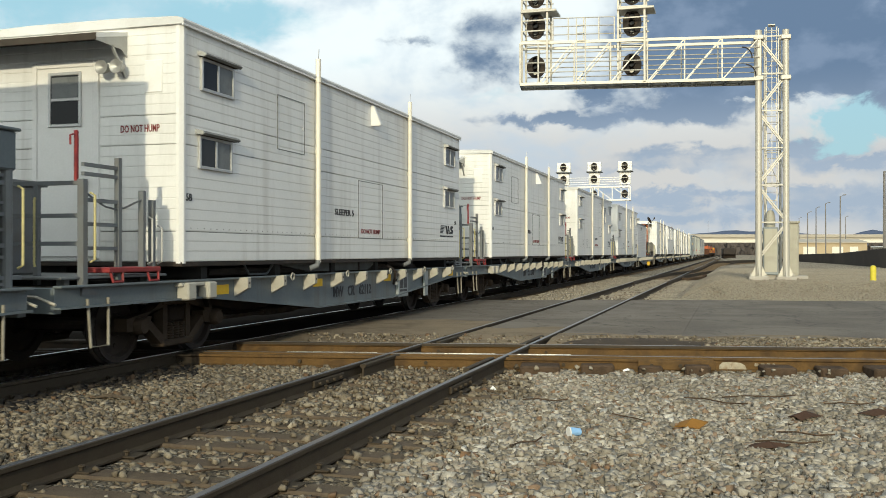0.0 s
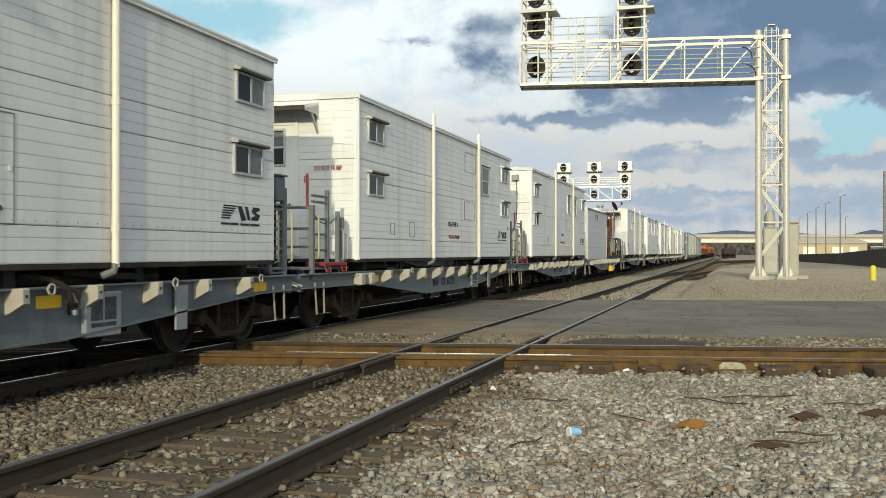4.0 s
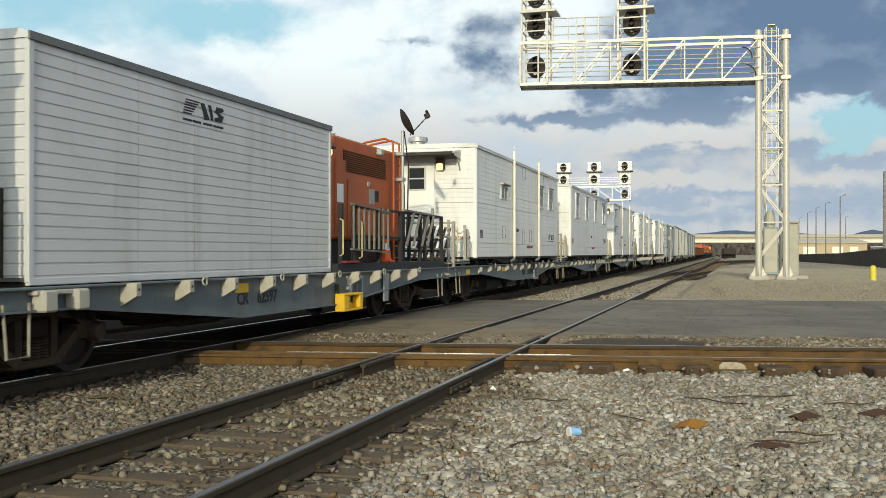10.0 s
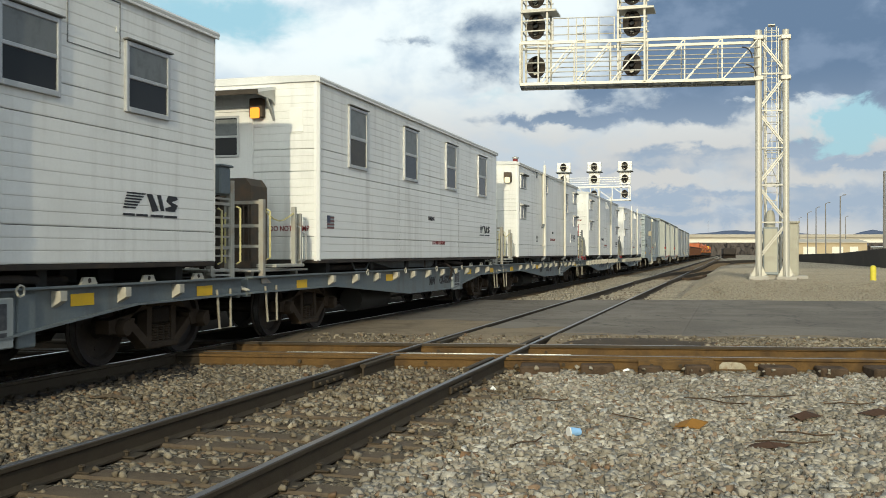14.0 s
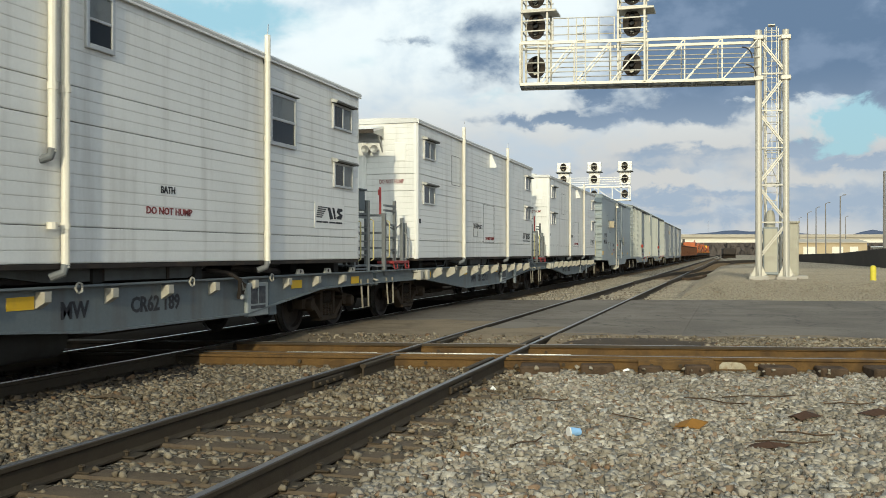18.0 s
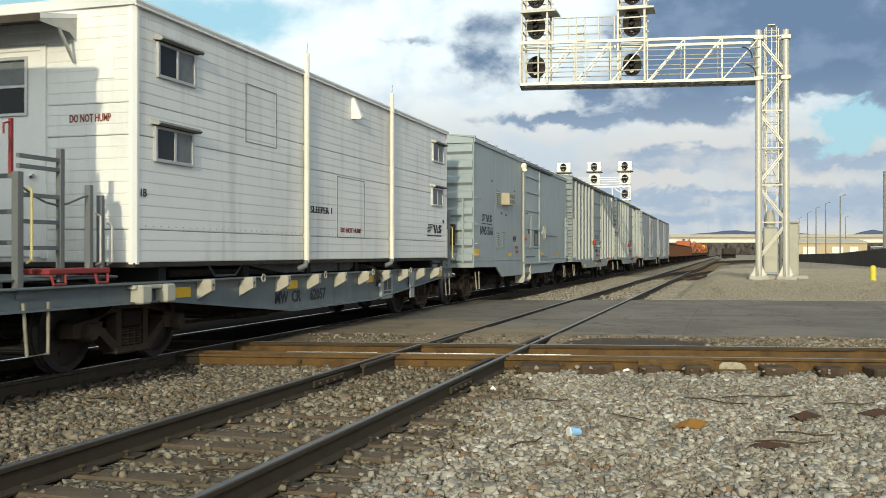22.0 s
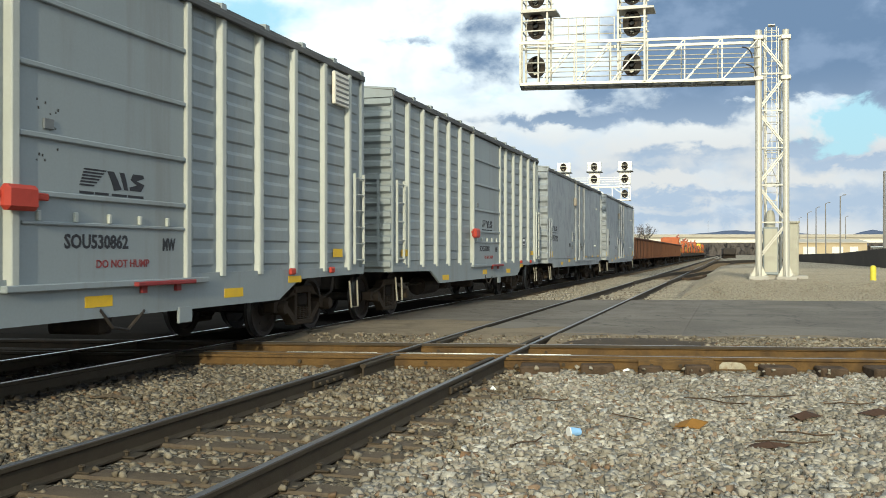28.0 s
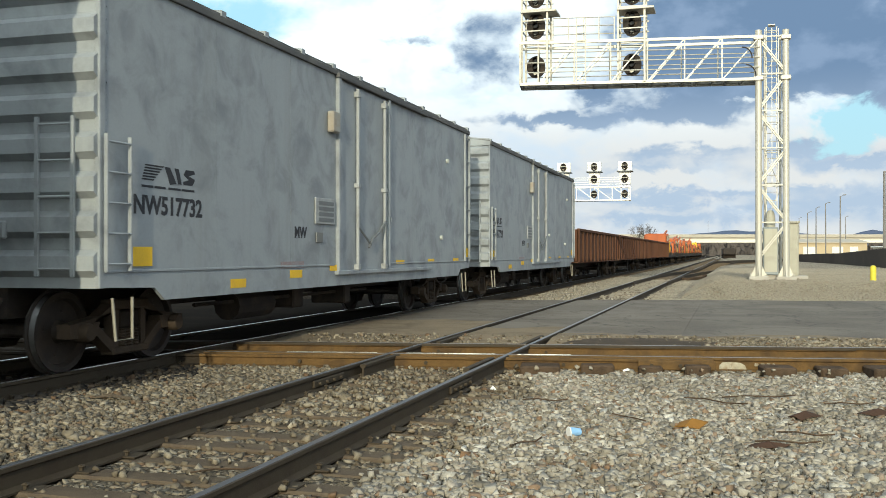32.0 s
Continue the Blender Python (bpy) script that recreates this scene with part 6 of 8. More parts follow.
    if lamp:
        x, z, mat = lamp
        if mat is None:
            body = part("wall_lamp", Geo().box(x - 0.05, x + 0.05, -0.05, -0.01, z - 0.03, z + 0.06, 0.01), MESH_GREY, mod, "twin round floodlight")
            for dx in (-0.11, 0.1):
                part("lamp_head", Geo().lathe([(0, 0.06), (0.05, 0.04), (0.085, -0.06), (0.09, -0.09), (0.075, -0.08), (0, -0.05)], (x + dx, -0.12, z), 1, 14), MESH_GREY, body, smooth=True)
        else:
            body = part("wall_lamp", Geo().box(x - 0.12, x + 0.12, -0.15, -0.01, z - 0.08, z + 0.24, 0.02), GATE_BROWN, mod, "lit end-wall floodlight")
            part("lens", Geo().box(x - 0.085, x + 0.085, -0.185, -0.14, z - 0.1, z + 0.08, 0.03), mat, body)
    if spec.get("meter_box"):
        box = part("meter_box", Geo().box(0.85, 1.08, -0.16, -0.01, 3.82, 4.02, 0.015), BOX_GREY, mod, "grey conduit box")
        part("drop_cable", Geo().path([(1.0, -0.06, 3.82), (1.02, -0.05, 3.2), (1.0, -0.05, 2.5), (0.86, -0.08, 2.05), (0.7, -0.2, 1.6), (0.6, -0.5, 1.12)], 0.012, 5), BLACK, box)
        lamp2 = part("wall_lamp", Geo().lathe([(0, 0.0), (0.06, 0.0), (0.085, -0.14), (0.07, -0.15), (0, -0.1)], (-0.72, -0.02, 3.6), 1, 14), MESH_GREY, mod, "round bulkhead lamp", True)
        part("conduit", Geo().tube((-0.72, -0.03, 3.6), (-0.72, -0.03, 4.05), 0.015, 6), MESH_GREY, lamp2)
    if spec.get("end_text"):
        lettering("end_lettering", spec["end_text"], 0.13, Matrix.Translation((0.93 if spec.get("high_text") else 1.0, -0.004, 2.9 if spec.get("high_text") else 1.75)) @ Euler((radians(90), 0, 0)).to_matrix().to_4x4(), INK_RED, mod, 0.56 if spec.get("high_text") else 0.72)
    part("vent_panel", Geo().box(1.0, 1.25, -0.012, 0.01, 3.35, 3.75, 0.004), WHITE_TRIM, mod)
    # near side
    for y in spec.get("pipes", []):
        downpipe(mod, y)
    for w in spec.get("windows", []):
        kind, y, z = w[0], w[1], w[2]
        if kind == "slide":
            slider(mod, y, z, right=w[3] if len(w) > 3 else None)
        elif kind == "sash":
            sash(mod, y, z)
        elif kind == "tall":
            sash(mod, y, z, 0.82, 1.02)
        elif kind == "narrow":
            sash(mod, y, z, 0.42, 0.56)
    for p in spec.get("panels", []):
        access_panel(mod, *p)
    for y, z0, z1 in spec.get("hoods", []):
        part("vent_hood", Geo().prism([(1.5, z0), (1.70, z0), (1.715, z0 + 0.03), (1.57, z1), (1.5, z1)], 1, y, y + 0.11), WHITE_TRIM, mod, "white wedge-shaped vent hood")
    for y, z in spec.get("louvres", []):
        for k in range(5):
            part("vent_louvre", Geo().box(1.52, 1.545, y, y + 0.2, z + 0.045 * k, z + 0.045 * k + 0.025), GREY_RAIL, mod)
    for text, y, z, size, mat, width in spec.get("texts", []):
        lettering("side_lettering", text, size, near_side(1.529, y, z), mat, mod, width)
    for text, y, z in spec.get("marks", []):
        lettering("side_lettering", text, 0.13, near_side(1.529, y, z), INK, mod)
    if "logo" in spec:
        y, z = spec["logo"]
        logo(mod, y, z, 1.12, 0.3, 1.529, board=spec.get("board", False))
    if "flag" in spec:
        y, z = spec["flag"]
        fl = part("flag_decal", Geo().box(1.527, 1.530, y, y + 0.30, z, z + 0.22), BOX_GREY, mod, "small faded striped flag decal")
        for k in range(4):
            part("stripe", Geo().box(1.530, 1.532, y, y + 0.30, z + 0.058 * k, z + 0.058 * k + 0.028), FADED_RED, fl)
        part("canton", Geo().box(1.532, 1.534, y, y + 0.13, z + 0.1, z + 0.22), DARK_BLUE, fl)
    for x, y, w, h in spec.get("roof_boxes", []):
        unit = part("roof_unit", Geo().box(x - 0.45, x + 0.45, y, y + w, 4.3, 4.3 + h, 0.05), ROOF_GREY, mod, "low roof air-conditioning unit")
        for k in range(4):
            part("grille_bar", Geo().box(x - 0.46 - 0.005, x - 0.45, y + 0.06 + k * w / 5, y + 0.06 + k * w / 5 + 0.03, 4.34, 4.28 + h), SEAM, unit)
    for y, r, h, mat in spec.get("stacks", []):
        st = part("flue", Geo().tube((0.9, y, 4.28), (0.9, y, 4.28 + h), r, 12), mat, mod, "short round roof flue", True)
        part("cap", Geo().lathe([(0, h + 0.06), (r * 1.35, h + 0.02), (r * 1.35, h - 0.03), (r * 1.0, h - 0.03)], (0.9, y, 4.28), 2, 12), MESH_GREY, st, smooth=True)
    if spec.get("drum"):
        fan = part("roof_fan", Geo().lathe([(0.2, 4.28), (0.2, 4.42), (0.27, 4.44), (0.27, 4.56), (0.2, 4.58), (0, 4.6)], (DRUM[0], DRUM[1], 0), 2, 18), MESH_GREY, mod, "round galvanised roof fan", True)
        part("fan_base", Geo().box(DRUM[0] - 0.3, DRUM[0] + 0.3, DRUM[1] - 0.3, DRUM[1] + 0.3, 4.27, 4.33, 0.02), ROOF_GREY, fan)
    if spec.get("rivets"):
        g = Geo()
        for k in range(int((L - 0.4) / 0.16)):
            g.box(1.524, 1.531, 0.2 + 0.16 * k, 0.212 + 0.16 * k, 1.655, 1.667)
        tagged(part("rivets", g, RIVET, mod), kind="stuff")
    return mod


RIVET = paint("dull_rivets", (0.42, 0.41, 0.39), 0.6)
TROUGH = paint("dull_grey_tank", (0.15, 0.155, 0.15), 0.7, stains=(2, 0.6), other=(0.08, 0.075, 0.065), streak=((0.05, 0.045, 0.04), 0.5))
GATE_BROWN = paint("rusted_gate", (0.085, 0.072, 0.058), 0.85, stains=(5, 0.6), other=(0.14, 0.09, 0.055))
AWNING_DARK = paint("dark_awning_board", (0.05, 0.042, 0.034), 0.9, stains=(2, 0.5), other=(0.09, 0.075, 0.06))
ROOF_GREY = paint("roof_coating", (0.60, 0.60, 0.58), 0.6, stains=(0.8, 0.4), other=(0.42, 0.4, 0.37))


# ---- end platforms on the flatcars
def front_platform(car, y0, red, mesh_gate=False):
    """Railings, grab irons and steps before a module's front end."""
    m = GREY_RAIL if red else TAN_GREY
    part("platform_plate", Geo().box(-1.3, 1.38, y0 + 0.1, -0.1, 1.07, 1.10, 0.008), m, car)
    for y in (y0 + 0.3, -0.35):
        part("platform_leg", Geo().box(1.2, 1.3, y - 0.04, y + 0.04, 1.0, 1.08), m, car)
    if red:
        part("step_tread", Geo().box(1.1, 1.46, -1.35, -0.35, 1.13, 1.19, 0.01), RED, car, "red-painted step tread")
        part("step_hanger", Geo().path([(1.44, -1.3, 1.13), (1.46, -1.28, 1.03), (1.46, -1.1, 1.03), (1.44, -1.08, 1.13)], 0.016, 6).path([(1.44, -0.6, 1.13), (1.46, -0.58, 1.03), (1.46, -0.4, 1.03), (1.44, -0.38, 1.13)], 0.016, 6), RED, car)
    else:
        part("step_tread", Geo().box(1.1, 1.44, -1.35, -0.35, 1.13, 1.18, 0.01), TAN_GREY, car, "rust-stained step tread")
    corner = y0 + 0.45
    part("corner_post", Geo().bar((1.38, corner, 0.95), (1.38, corner, 2.14), 0.075), m, car)
    part("foot_gusset", Geo().prism([(corner - 0.05, 1.05), (corner + 0.25, 0.9), (corner - 0.05, 0.9)], 0, 1.39, 1.41), m, car)
    for y, top in ((-0.62, 2.08), (-0.42, 1.98)):
        part("wall_post", Geo().bar((1.38, y, 1.18), (1.38, y, top), 0.07, 0.05), m, car)
        grab(car, y + 0.12, 1.22, top - 0.3, 1.38, MESH_GREY)
    grab(car, corner + 0.1, 1.25, 2.0, 1.40, PALE_YELLOW, "pale yellow hand hold")
    chain = [(1.38, corner + 0.05, 2.0)] + [(1.38, corner + 0.05 + (-0.68 - corner) * k / 6, 2.0 - 0.16 * math.sin(math.pi * k / 6)) for k in range(1, 6)] + [(1.38, -0.62, 1.98)]
    part("safety_chain", Geo().path(chain, 0.012, 5), GREY_RAIL if red else PALE_YELLOW, car)
    # rail across the end
    ends = Geo()
    for z in (1.45, 1.75, 2.1):
        ends.bar((-1.3, corner, z), (1.38, corner, z), 0.045)
    part("end_rail", ends, m, car)
    for x in (-1.3, -0.55, 0.2, 0.8):
        part("end_post", Geo().bar((x, corner, 1.0), (x, corner, 2.12), 0.055), m, car)
        grab(car, corner - 0.03, 1.2, 1.95, x, PALE_YELLOW if x > 0 else m, out=-0.01)
    if red:
        locker = part("equipment_locker", Geo().box(-0.95, 0.25, corner + 0.25, corner + 0.75, 1.1, 2.12, 0.02), GREY_RAIL, car, "dark grey steel locker")
        part("locker_lid", Geo().box(-1.0, 0.3, corner + 0.2, corner + 0.8, 2.12, 2.18, 0.01), GREY_RAIL, locker)
        for z in (1.4, 1.66, 1.92, 2.2, 2.3):
            part("ladder_rung", Geo().bar((1.38, corner, z), (1.38, corner + 0.62, z), 0.04), GREY_RAIL, car)
        part("ladder_post", Geo().bar((1.38, corner + 0.62, 1.05), (1.38, corner + 0.62, 2.42), 0.06), GREY_RAIL, car)
        mast = part("flag_post", Geo().bar((1.3, corner, 2.1), (1.3, corner, 2.66), 0.034), RED, car, "red-painted post")
        part("hook", Geo().path([(1.3, corner - 0.03, 2.62), (1.3, corner - 0.1, 2.6), (1.3, corner - 0.1, 2.5)], 0.012, 5), RED, mast)
        part("flag_post", Geo().bar((0.1, corner, 2.1), (0.1, corner, 2.72), 0.04), RED, car, "red-painted post")
    if mesh_gate:
        gate = part("mesh_gate", Geo().bar((0.2, corner + 0.1, 2.08), (1.1, corner + 0.1, 2.08), 0.05), TAN_GREY, car, "rusty wire mesh gate")
        for k in range(12):
            part("wire", Geo().bar((0.2 + 0.08 * k, corner + 0.1, 1.15), (0.24 + 0.08 * k, corner + 0.1, 2.08), 0.012), MESH_GREY, gate)
        for k in range(10):
            part("wire", Geo().bar((0.2, corner + 0.1, 1.2 + 0.09 * k), (1.1, corner + 0.1, 1.2 + 0.09 * k), 0.010), MESH_GREY, gate)


def rear_platform(car, L, y1, cabinet=True, tan=False, gate=""):
    """Ladder, box and railings behind a module's rear end."""
    m = TAN_GREY if tan else GREY_RAIL
    part("platform_plate", Geo().box(-1.3, 1.38, L + 0.08, y1 - 0.05, 1.09, 1.13, 0.008), m, car)
    part("platform_leg", Geo().box(1.2, 1.3, L + 0.3, L + 0.4, 1.0, 1.09), m, car)
    part("corner_post", Geo().tube((1.36, y1 - 0.25, 1.0), (1.36, y1 - 0.25, 2.35), 0.055, 10), m, car, smooth=True)
    part("wall_post", Geo().bar((1.36, L + 0.15, 1.05), (1.36, L + 0.15, 2.45), 0.07), m, car)
    g = Geo()
    for z in (1.42, 1.72, 2.02):
        g.bar((1.36, L + 0.15, z), (1.36, y1 - 0.25, z), 0.04)
    part("side_rail", g, m, car)
    ends = Geo()
    for z in (1.42, 1.72, 2.06):
        ends.bar((-1.3, y1 - 0.2, z), (1.36, y1 - 0.2, z), 0.045)
    part("end_rail", ends, m, car)
    for x in (-1.3, -0.5, 0.3, 0.9):
        part("end_post", Geo().bar((x, y1 - 0.2, 1.0), (x, y1 - 0.2, 2.1), 0.05), m, car)
    grab(car, L + 0.32, 1.2, 1.95, 1.38, PALE_YELLOW, "pale yellow hand hold")
    grab(car, y1 - 0.12, 1.2, 2.0, 1.38, PALE_YELLOW, "pale yellow hand hold")
    if cabinet:
        box = part("electric_cabinet", Geo().box(0.98, 1.42, L + 0.32, L + 0.6, 2.14, 2.52, 0.02), GREY_STEEL, car, "grey electrical cabinet on conduits")
        part("cabinet_lid", Geo().box(0.95, 1.45, L + 0.29, L + 0.63, 2.52, 2.55, 0.008), GREY_STEEL, box)
        part("name_plate", Geo().box(1.1, 1.3, L + 0.312, L + 0.32, 2.28, 2.36), BOX_GREY, box)
        for x in (1.06, 1.16, 1.3):
            part("conduit", Geo().tube((x, L + 0.45, 1.13), (x, L + 0.45, 2.16), 0.035, 8), BLACK, box, smooth=True)
        for dx, low in ((0.0, 1.3), (-0.16, 1.2), (-0.3, 1.42)):
            part("cable", Geo().path([(1.0 + dx, L + 0.4, 2.2), (0.93 + dx, L + 0.62, 1.9), (0.95 + dx, L + 0.72, 1.55), (0.85 + dx, L + 0.62, low), (0.7 + dx, L + 0.5, 1.13)], 0.032, 6), BLACK, box, smooth=True)
    lad = Geo()
    for k in range(5):
        lad.bar((1.36, y1 - 0.25, 1.05 + 0.26 * k), (1.36, L + 0.15, 1.05 + 0.26 * k), 0.028)
    part("ladder", lad, m, car)
    if gate == "arch":
        g2 = part("arched_gate", Geo().prism([(0.35, 1.15), (1.2, 1.15), (1.2, 2.3), (1.08, 2.45), (0.47, 2.45), (0.35, 2.3)], 1, y1 - 0.35, y1 - 0.33), GATE_BROWN, car, "rusty arched gate with mesh")
        for k in range(9):
            part("mesh_wire", Geo().bar((0.38 + 0.098 * k, y1 - 0.36, 1.2), (0.38 + 0.098 * k, y1 - 0.36, 2.15), 0.014), MESH_GREY, g2)
    if gate == "crate":
        g2 = part("rusty_crate", Geo().prism([(L + 0.2, 2.3), (L + 1.0, 2.25), (L + 1.0, 2.12), (L + 0.15, 2.12)], 0, 0.2, 0.8), RUSTY, car, "rusty brown steel lid")
        for k in range(9):
            part("mesh_wire", Geo().bar((0.2 + 0.1 * k, y1 - 0.4, 1.13), (0.28 + 0.1 * k, y1 - 0.35, 2.12), 0.012), MESH_GREY, g2)
        for k in range(8):
            part("mesh_wire", Geo().bar((0.2, y1 - 0.4, 1.2 + 0.11 * k), (1.1, y1 - 0.4, 1.2 + 0.11 * k), 0.010), MESH_GREY, g2)


# ---- the crew cars, in running order
def sleeper(T, L, number, mark, y1, lamp=None, extra=None):
    front = place_along(T)
    spec = dict(windows=[("slide", 0.45, 3.45), ("slide", 0.40, 2.45), ("slide", 11.36, 3.45), ("slide", 11.3, 2.45)],
                pipes=[3.95, 8.6], hoods=[(6.5, 3.74, 4.12)], panels=[(2.6, 3.55, 2.9, 3.72), (5.86, 7.12, 1.62, 2.67)],
                texts=[("SLEEPER %d" % number, 5.2, 2.05, 0.15, INK, 0.86), ("DO NOT HUMP", 6.48, 1.745, 0.12, INK_RED, 0.96)],
                logo=(10.95, 1.7), lamp=lamp, rivets=True, roof_boxes=[(0.3, 1.3, 0.9, 0.14)], seams=[3.95, 8.6],
                end_text="DO NOT HUMP", high_text=True)
    spec.update(extra or {})
    mod = bunk_module(front, L, spec, "white two-storey sleeper module with small sliding windows")
    if mark:
        lettering("side_lettering", mark, 0.13, near_side(1.529, 0.16, 2.04), INK, mod)
    return front


CAR = "grey steel flatcar carrying a white crew module"
f = sleeper(1.90, 12.62, 5, "5B", 13.5, (0.62, 3.66, None), dict(marks=[("5A", 12.25, 2.08)]))
c = flatcar(f, -2.15, 13.5, "bracket", (5.0, 0.66, (("MW", 0.25), ("CR", 0.85), ("62112", 1.55))), (0.65, 12.0), CAR)
front_platform(c, -2.15, True), rear_platform(c, 12.62, 13.5)
F0 = f
f = sleeper(4.36, 12.5, 4, "4B", 13.4, None, dict(pipes=[4.55, 8.6], seams=[4.55, 8.6]))
c = flatcar(f, -2.15, 13.4, "bracket", (5.0, 0.66, (("MW", 0.25), ("CR", 0.85), ("52707", 1.55))), (0.65, 12.0), CAR)
front_platform(c, -2.15, True), rear_platform(c, 12.5, 13.4)

f = place_along(6.80)
bunk_module(f, 12.5, dict(windows=[("slide", 0.5, 2.45), ("slide", 0.5, 3.45), ("sash", 8.97, 2.95), ("slide", 11.36, 3.46), ("slide", 11.3, 2.45)],
            pipes=[4.42, 8.48], panels=[(7.3, 8.35, 3.42, 3.92), (7.25, 8.25, 2.2, 2.66), (1.7, 1.97, 1.72, 1.95), (2.9, 3.25, 1.7, 2.0)],
            texts=[("SLEEPER 3", 6.22, 2.04, 0.15, INK, 0.84), ("DO NOT HUMP", 6.3, 1.735, 0.12, INK_RED, 0.95)], logo=(10.88, 1.68), seams=[4.42, 8.48], rivets=True, marks=[("3A", 12.2, 2.08)],
            end_text="DO NOT HUMP", high_text=True),
            "white two-storey sleeper module with one tall window")
c = flatcar(f, -2.15, 13.5, "bracket", (5.0, 0.66, (("MW", 0.25), ("CR", 0.85), ("62723", 1.5))), (0.65, 12.0), CAR)
front_platform(c, -2.15, True), rear_platform(c, 12.5, 13.5, False)

f = place_along(9.247)
bunk_module(f, 12.3, dict(windows=[("slide", 0.36, 3.32), ("slide", 0.32, 2.32, SCREEN), ("sash", 7.32, 2.97), ("sash", 8.87, 2.97), ("slide", 11.28, 3.32)],
            pipes=[4.3, 8.6], panels=[(2.9, 3.22, 1.64, 1.95), (7.1, 8.12, 2.24, 2.7), (11.12, 12.1, 2.24, 2.68)],
            texts=[("OFFICE", 6.18, 2.07, 0.14, INK, 0.56), ("DO NOT HUMP", 6.18, 1.77, 0.12, INK_RED, 0.95)], logo=(10.85, 1.7), seams=[4.3, 8.6], rivets=True,
            roof_boxes=[(-0.2, 0.3, 0.7, 0.22), (-0.2, 1.3, 0.7, 0.22)], meter_box=True), "white office module with sliding and sash windows", "office_module")
c = flatcar(f, -2.15, 13.55, "bracket", (5.0, 0.66, (("MW", 0.25), ("CR", 0.85), ("62595", 1.6))), (0.65, 12.0), CAR)
front_platform(c, -2.15, True), rear_platform(c, 12.3, 13.55, False)

# generator car
f = place_along(11.50)


def generator_car(front):
    c = flatcar(front, -0.8, 14.4, "bracket", (4.2, 0.70, (("CR", 0.2), ("62597", 0.95))), (0.6, 12.4), "grey flatcar carrying a container and an orange generator")
    box = rolling("container", "ribbed pale aluminium container on a flatcar", front + 0.17, "container")
    X = 1.30
    n = 19
    h = (3.50 - 1.10) / n
    for a, b in ((0.05, 1.85), (1.85, 3.1), (3.1, 5.3), (5.3, 7.5)):
        prof = [(X - 0.05, 1.10)]
        for k in range(n):
            z = 1.10 + k * h
            prof += [(X - 0.014, z), (X - 0.014, z + 0.016), (X, z + 0.026), (X, z + h - 0.004)]
        prof += [(X - 0.05, 3.50)]
        part("side_panel", Geo().prism(prof, 1, a + 0.004, b - 0.004), ALU, box)
    prof = [(0.05, 1.10)]
    for k in range(n):
        z = 1.10 + k * h
        prof += [(0.014, z), (0.014, z + 0.016), (0.0, z + 0.026), (0.0, z + h - 0.004)]
    prof += [(0.05, 3.50)]
    part("front_panel", Geo().prism(prof, 0, -X + 0.05, X - 0.05), ALU, box)
    part("rear_panel", Geo().box(-X, X, 7.5, 7.54, 1.05, 3.52), ALU, box)
    part("far_panel", Geo().box(-X, -X + 0.03, 0, 7.54, 1.05, 3.52), ALU, box)
    part("core", Geo().box(-X + 0.03, X - 0.04, 0.04, 7.5, 1.06, 3.5), SEAM, box, "dark inner lining")
    for sx in (-1, 1):
        for y in (0.0, 7.48):
            part("corner_post", Geo().box(sx * X - 0.05, sx * X + 0.012, y - 0.008, y + 0.07, 1.05, 3.52, 0.008) if sx > 0 else Geo().box(sx * X - 0.012, sx * X + 0.05, y - 0.008, y + 0.07, 1.05, 3.52, 0.008), ALU, box)
    part("roof", Geo().prism([(-X - 0.01, 3.5), (X + 0.01, 3.5), (X + 0.012, 3.56), (X - 0.1, 3.60), (-X + 0.1, 3.60), (-X - 0.012, 3.56)], 1, -0.02, 7.56), ALU, box)
    part("top_rail", Geo().box(X + 0.003, X + 0.03, -0.02, 7.56, 3.48, 3.57, 0.006), GREY_RAIL, box)
    part("bottom_rail", Geo().box(X - 0.04, X + 0.012, 0, 7.54, 1.02, 1.10, 0.008), ALU, box)
    part("bottom_skid", Geo().box(-1.2, 1.2, 0.1, 7.4, 1.0, 1.05), BLACK, box)
    part("end_hatch_frame", Geo().box(-0.5, 1.0, -0.03, 0.0, 1.95, 2.0).box(0.95, 1.0, -0.03, 0.0, 1.1, 1.95).box(-0.5, -0.45, -0.03, 0.0, 1.1, 1.95), BLACK, box, "black hatch frame")
    logo(box, 2.81, 3.02, 1.05, 0.32, X + 0.002)
    part("post", Geo().bar((1.2, -0.55, 1.0), (1.2, -0.55, 2.3), 0.09), GREY_RAIL, c)
    grab(c, -0.4, 1.2, 1.9, 1.25, PALE_YELLOW)

    gen = rolling("generator", "orange enclosed generator unit with louvres and ladder", front, "generator")
    gx = 1.0
    part("housing", Geo().box(-1.2, gx, 8.5, 12.3, 1.6, 3.54, 0.04), ORANGE, gen)
    part("skid_tank", Geo().box(-1.2, gx - 0.05, 8.5, 12.3, 1.0, 1.6, 0.03), BLACK, gen, "black fuel tank base")
    grille = part("louvre_band", Geo().box(gx, gx + 0.012, 9.0, 11.3, 2.9, 3.3), GEN_DARK, gen, "dark recessed upper grille")
    for k in range(9):
        part("louvre", Geo().box(gx + 0.012, gx + 0.022, 9.02, 11.28, 2.92 + 0.04 * k, 2.932 + 0.04 * k), RUSTY, grille)
    part("side_door", Geo().box(gx, gx + 0.02, 9.2, 11.5, 1.66, 2.76, 0.008), ORANGE, gen)
    part("side_door", Geo().box(gx, gx + 0.02, 8.6, 9.1, 1.66, 3.1, 0.008), ORANGE, gen)
    part("notice", Geo().box(gx + 0.02, gx + 0.026, 8.66, 8.96, 2.3, 2.64), WHITE_TRIM, gen, "white notice sheet")
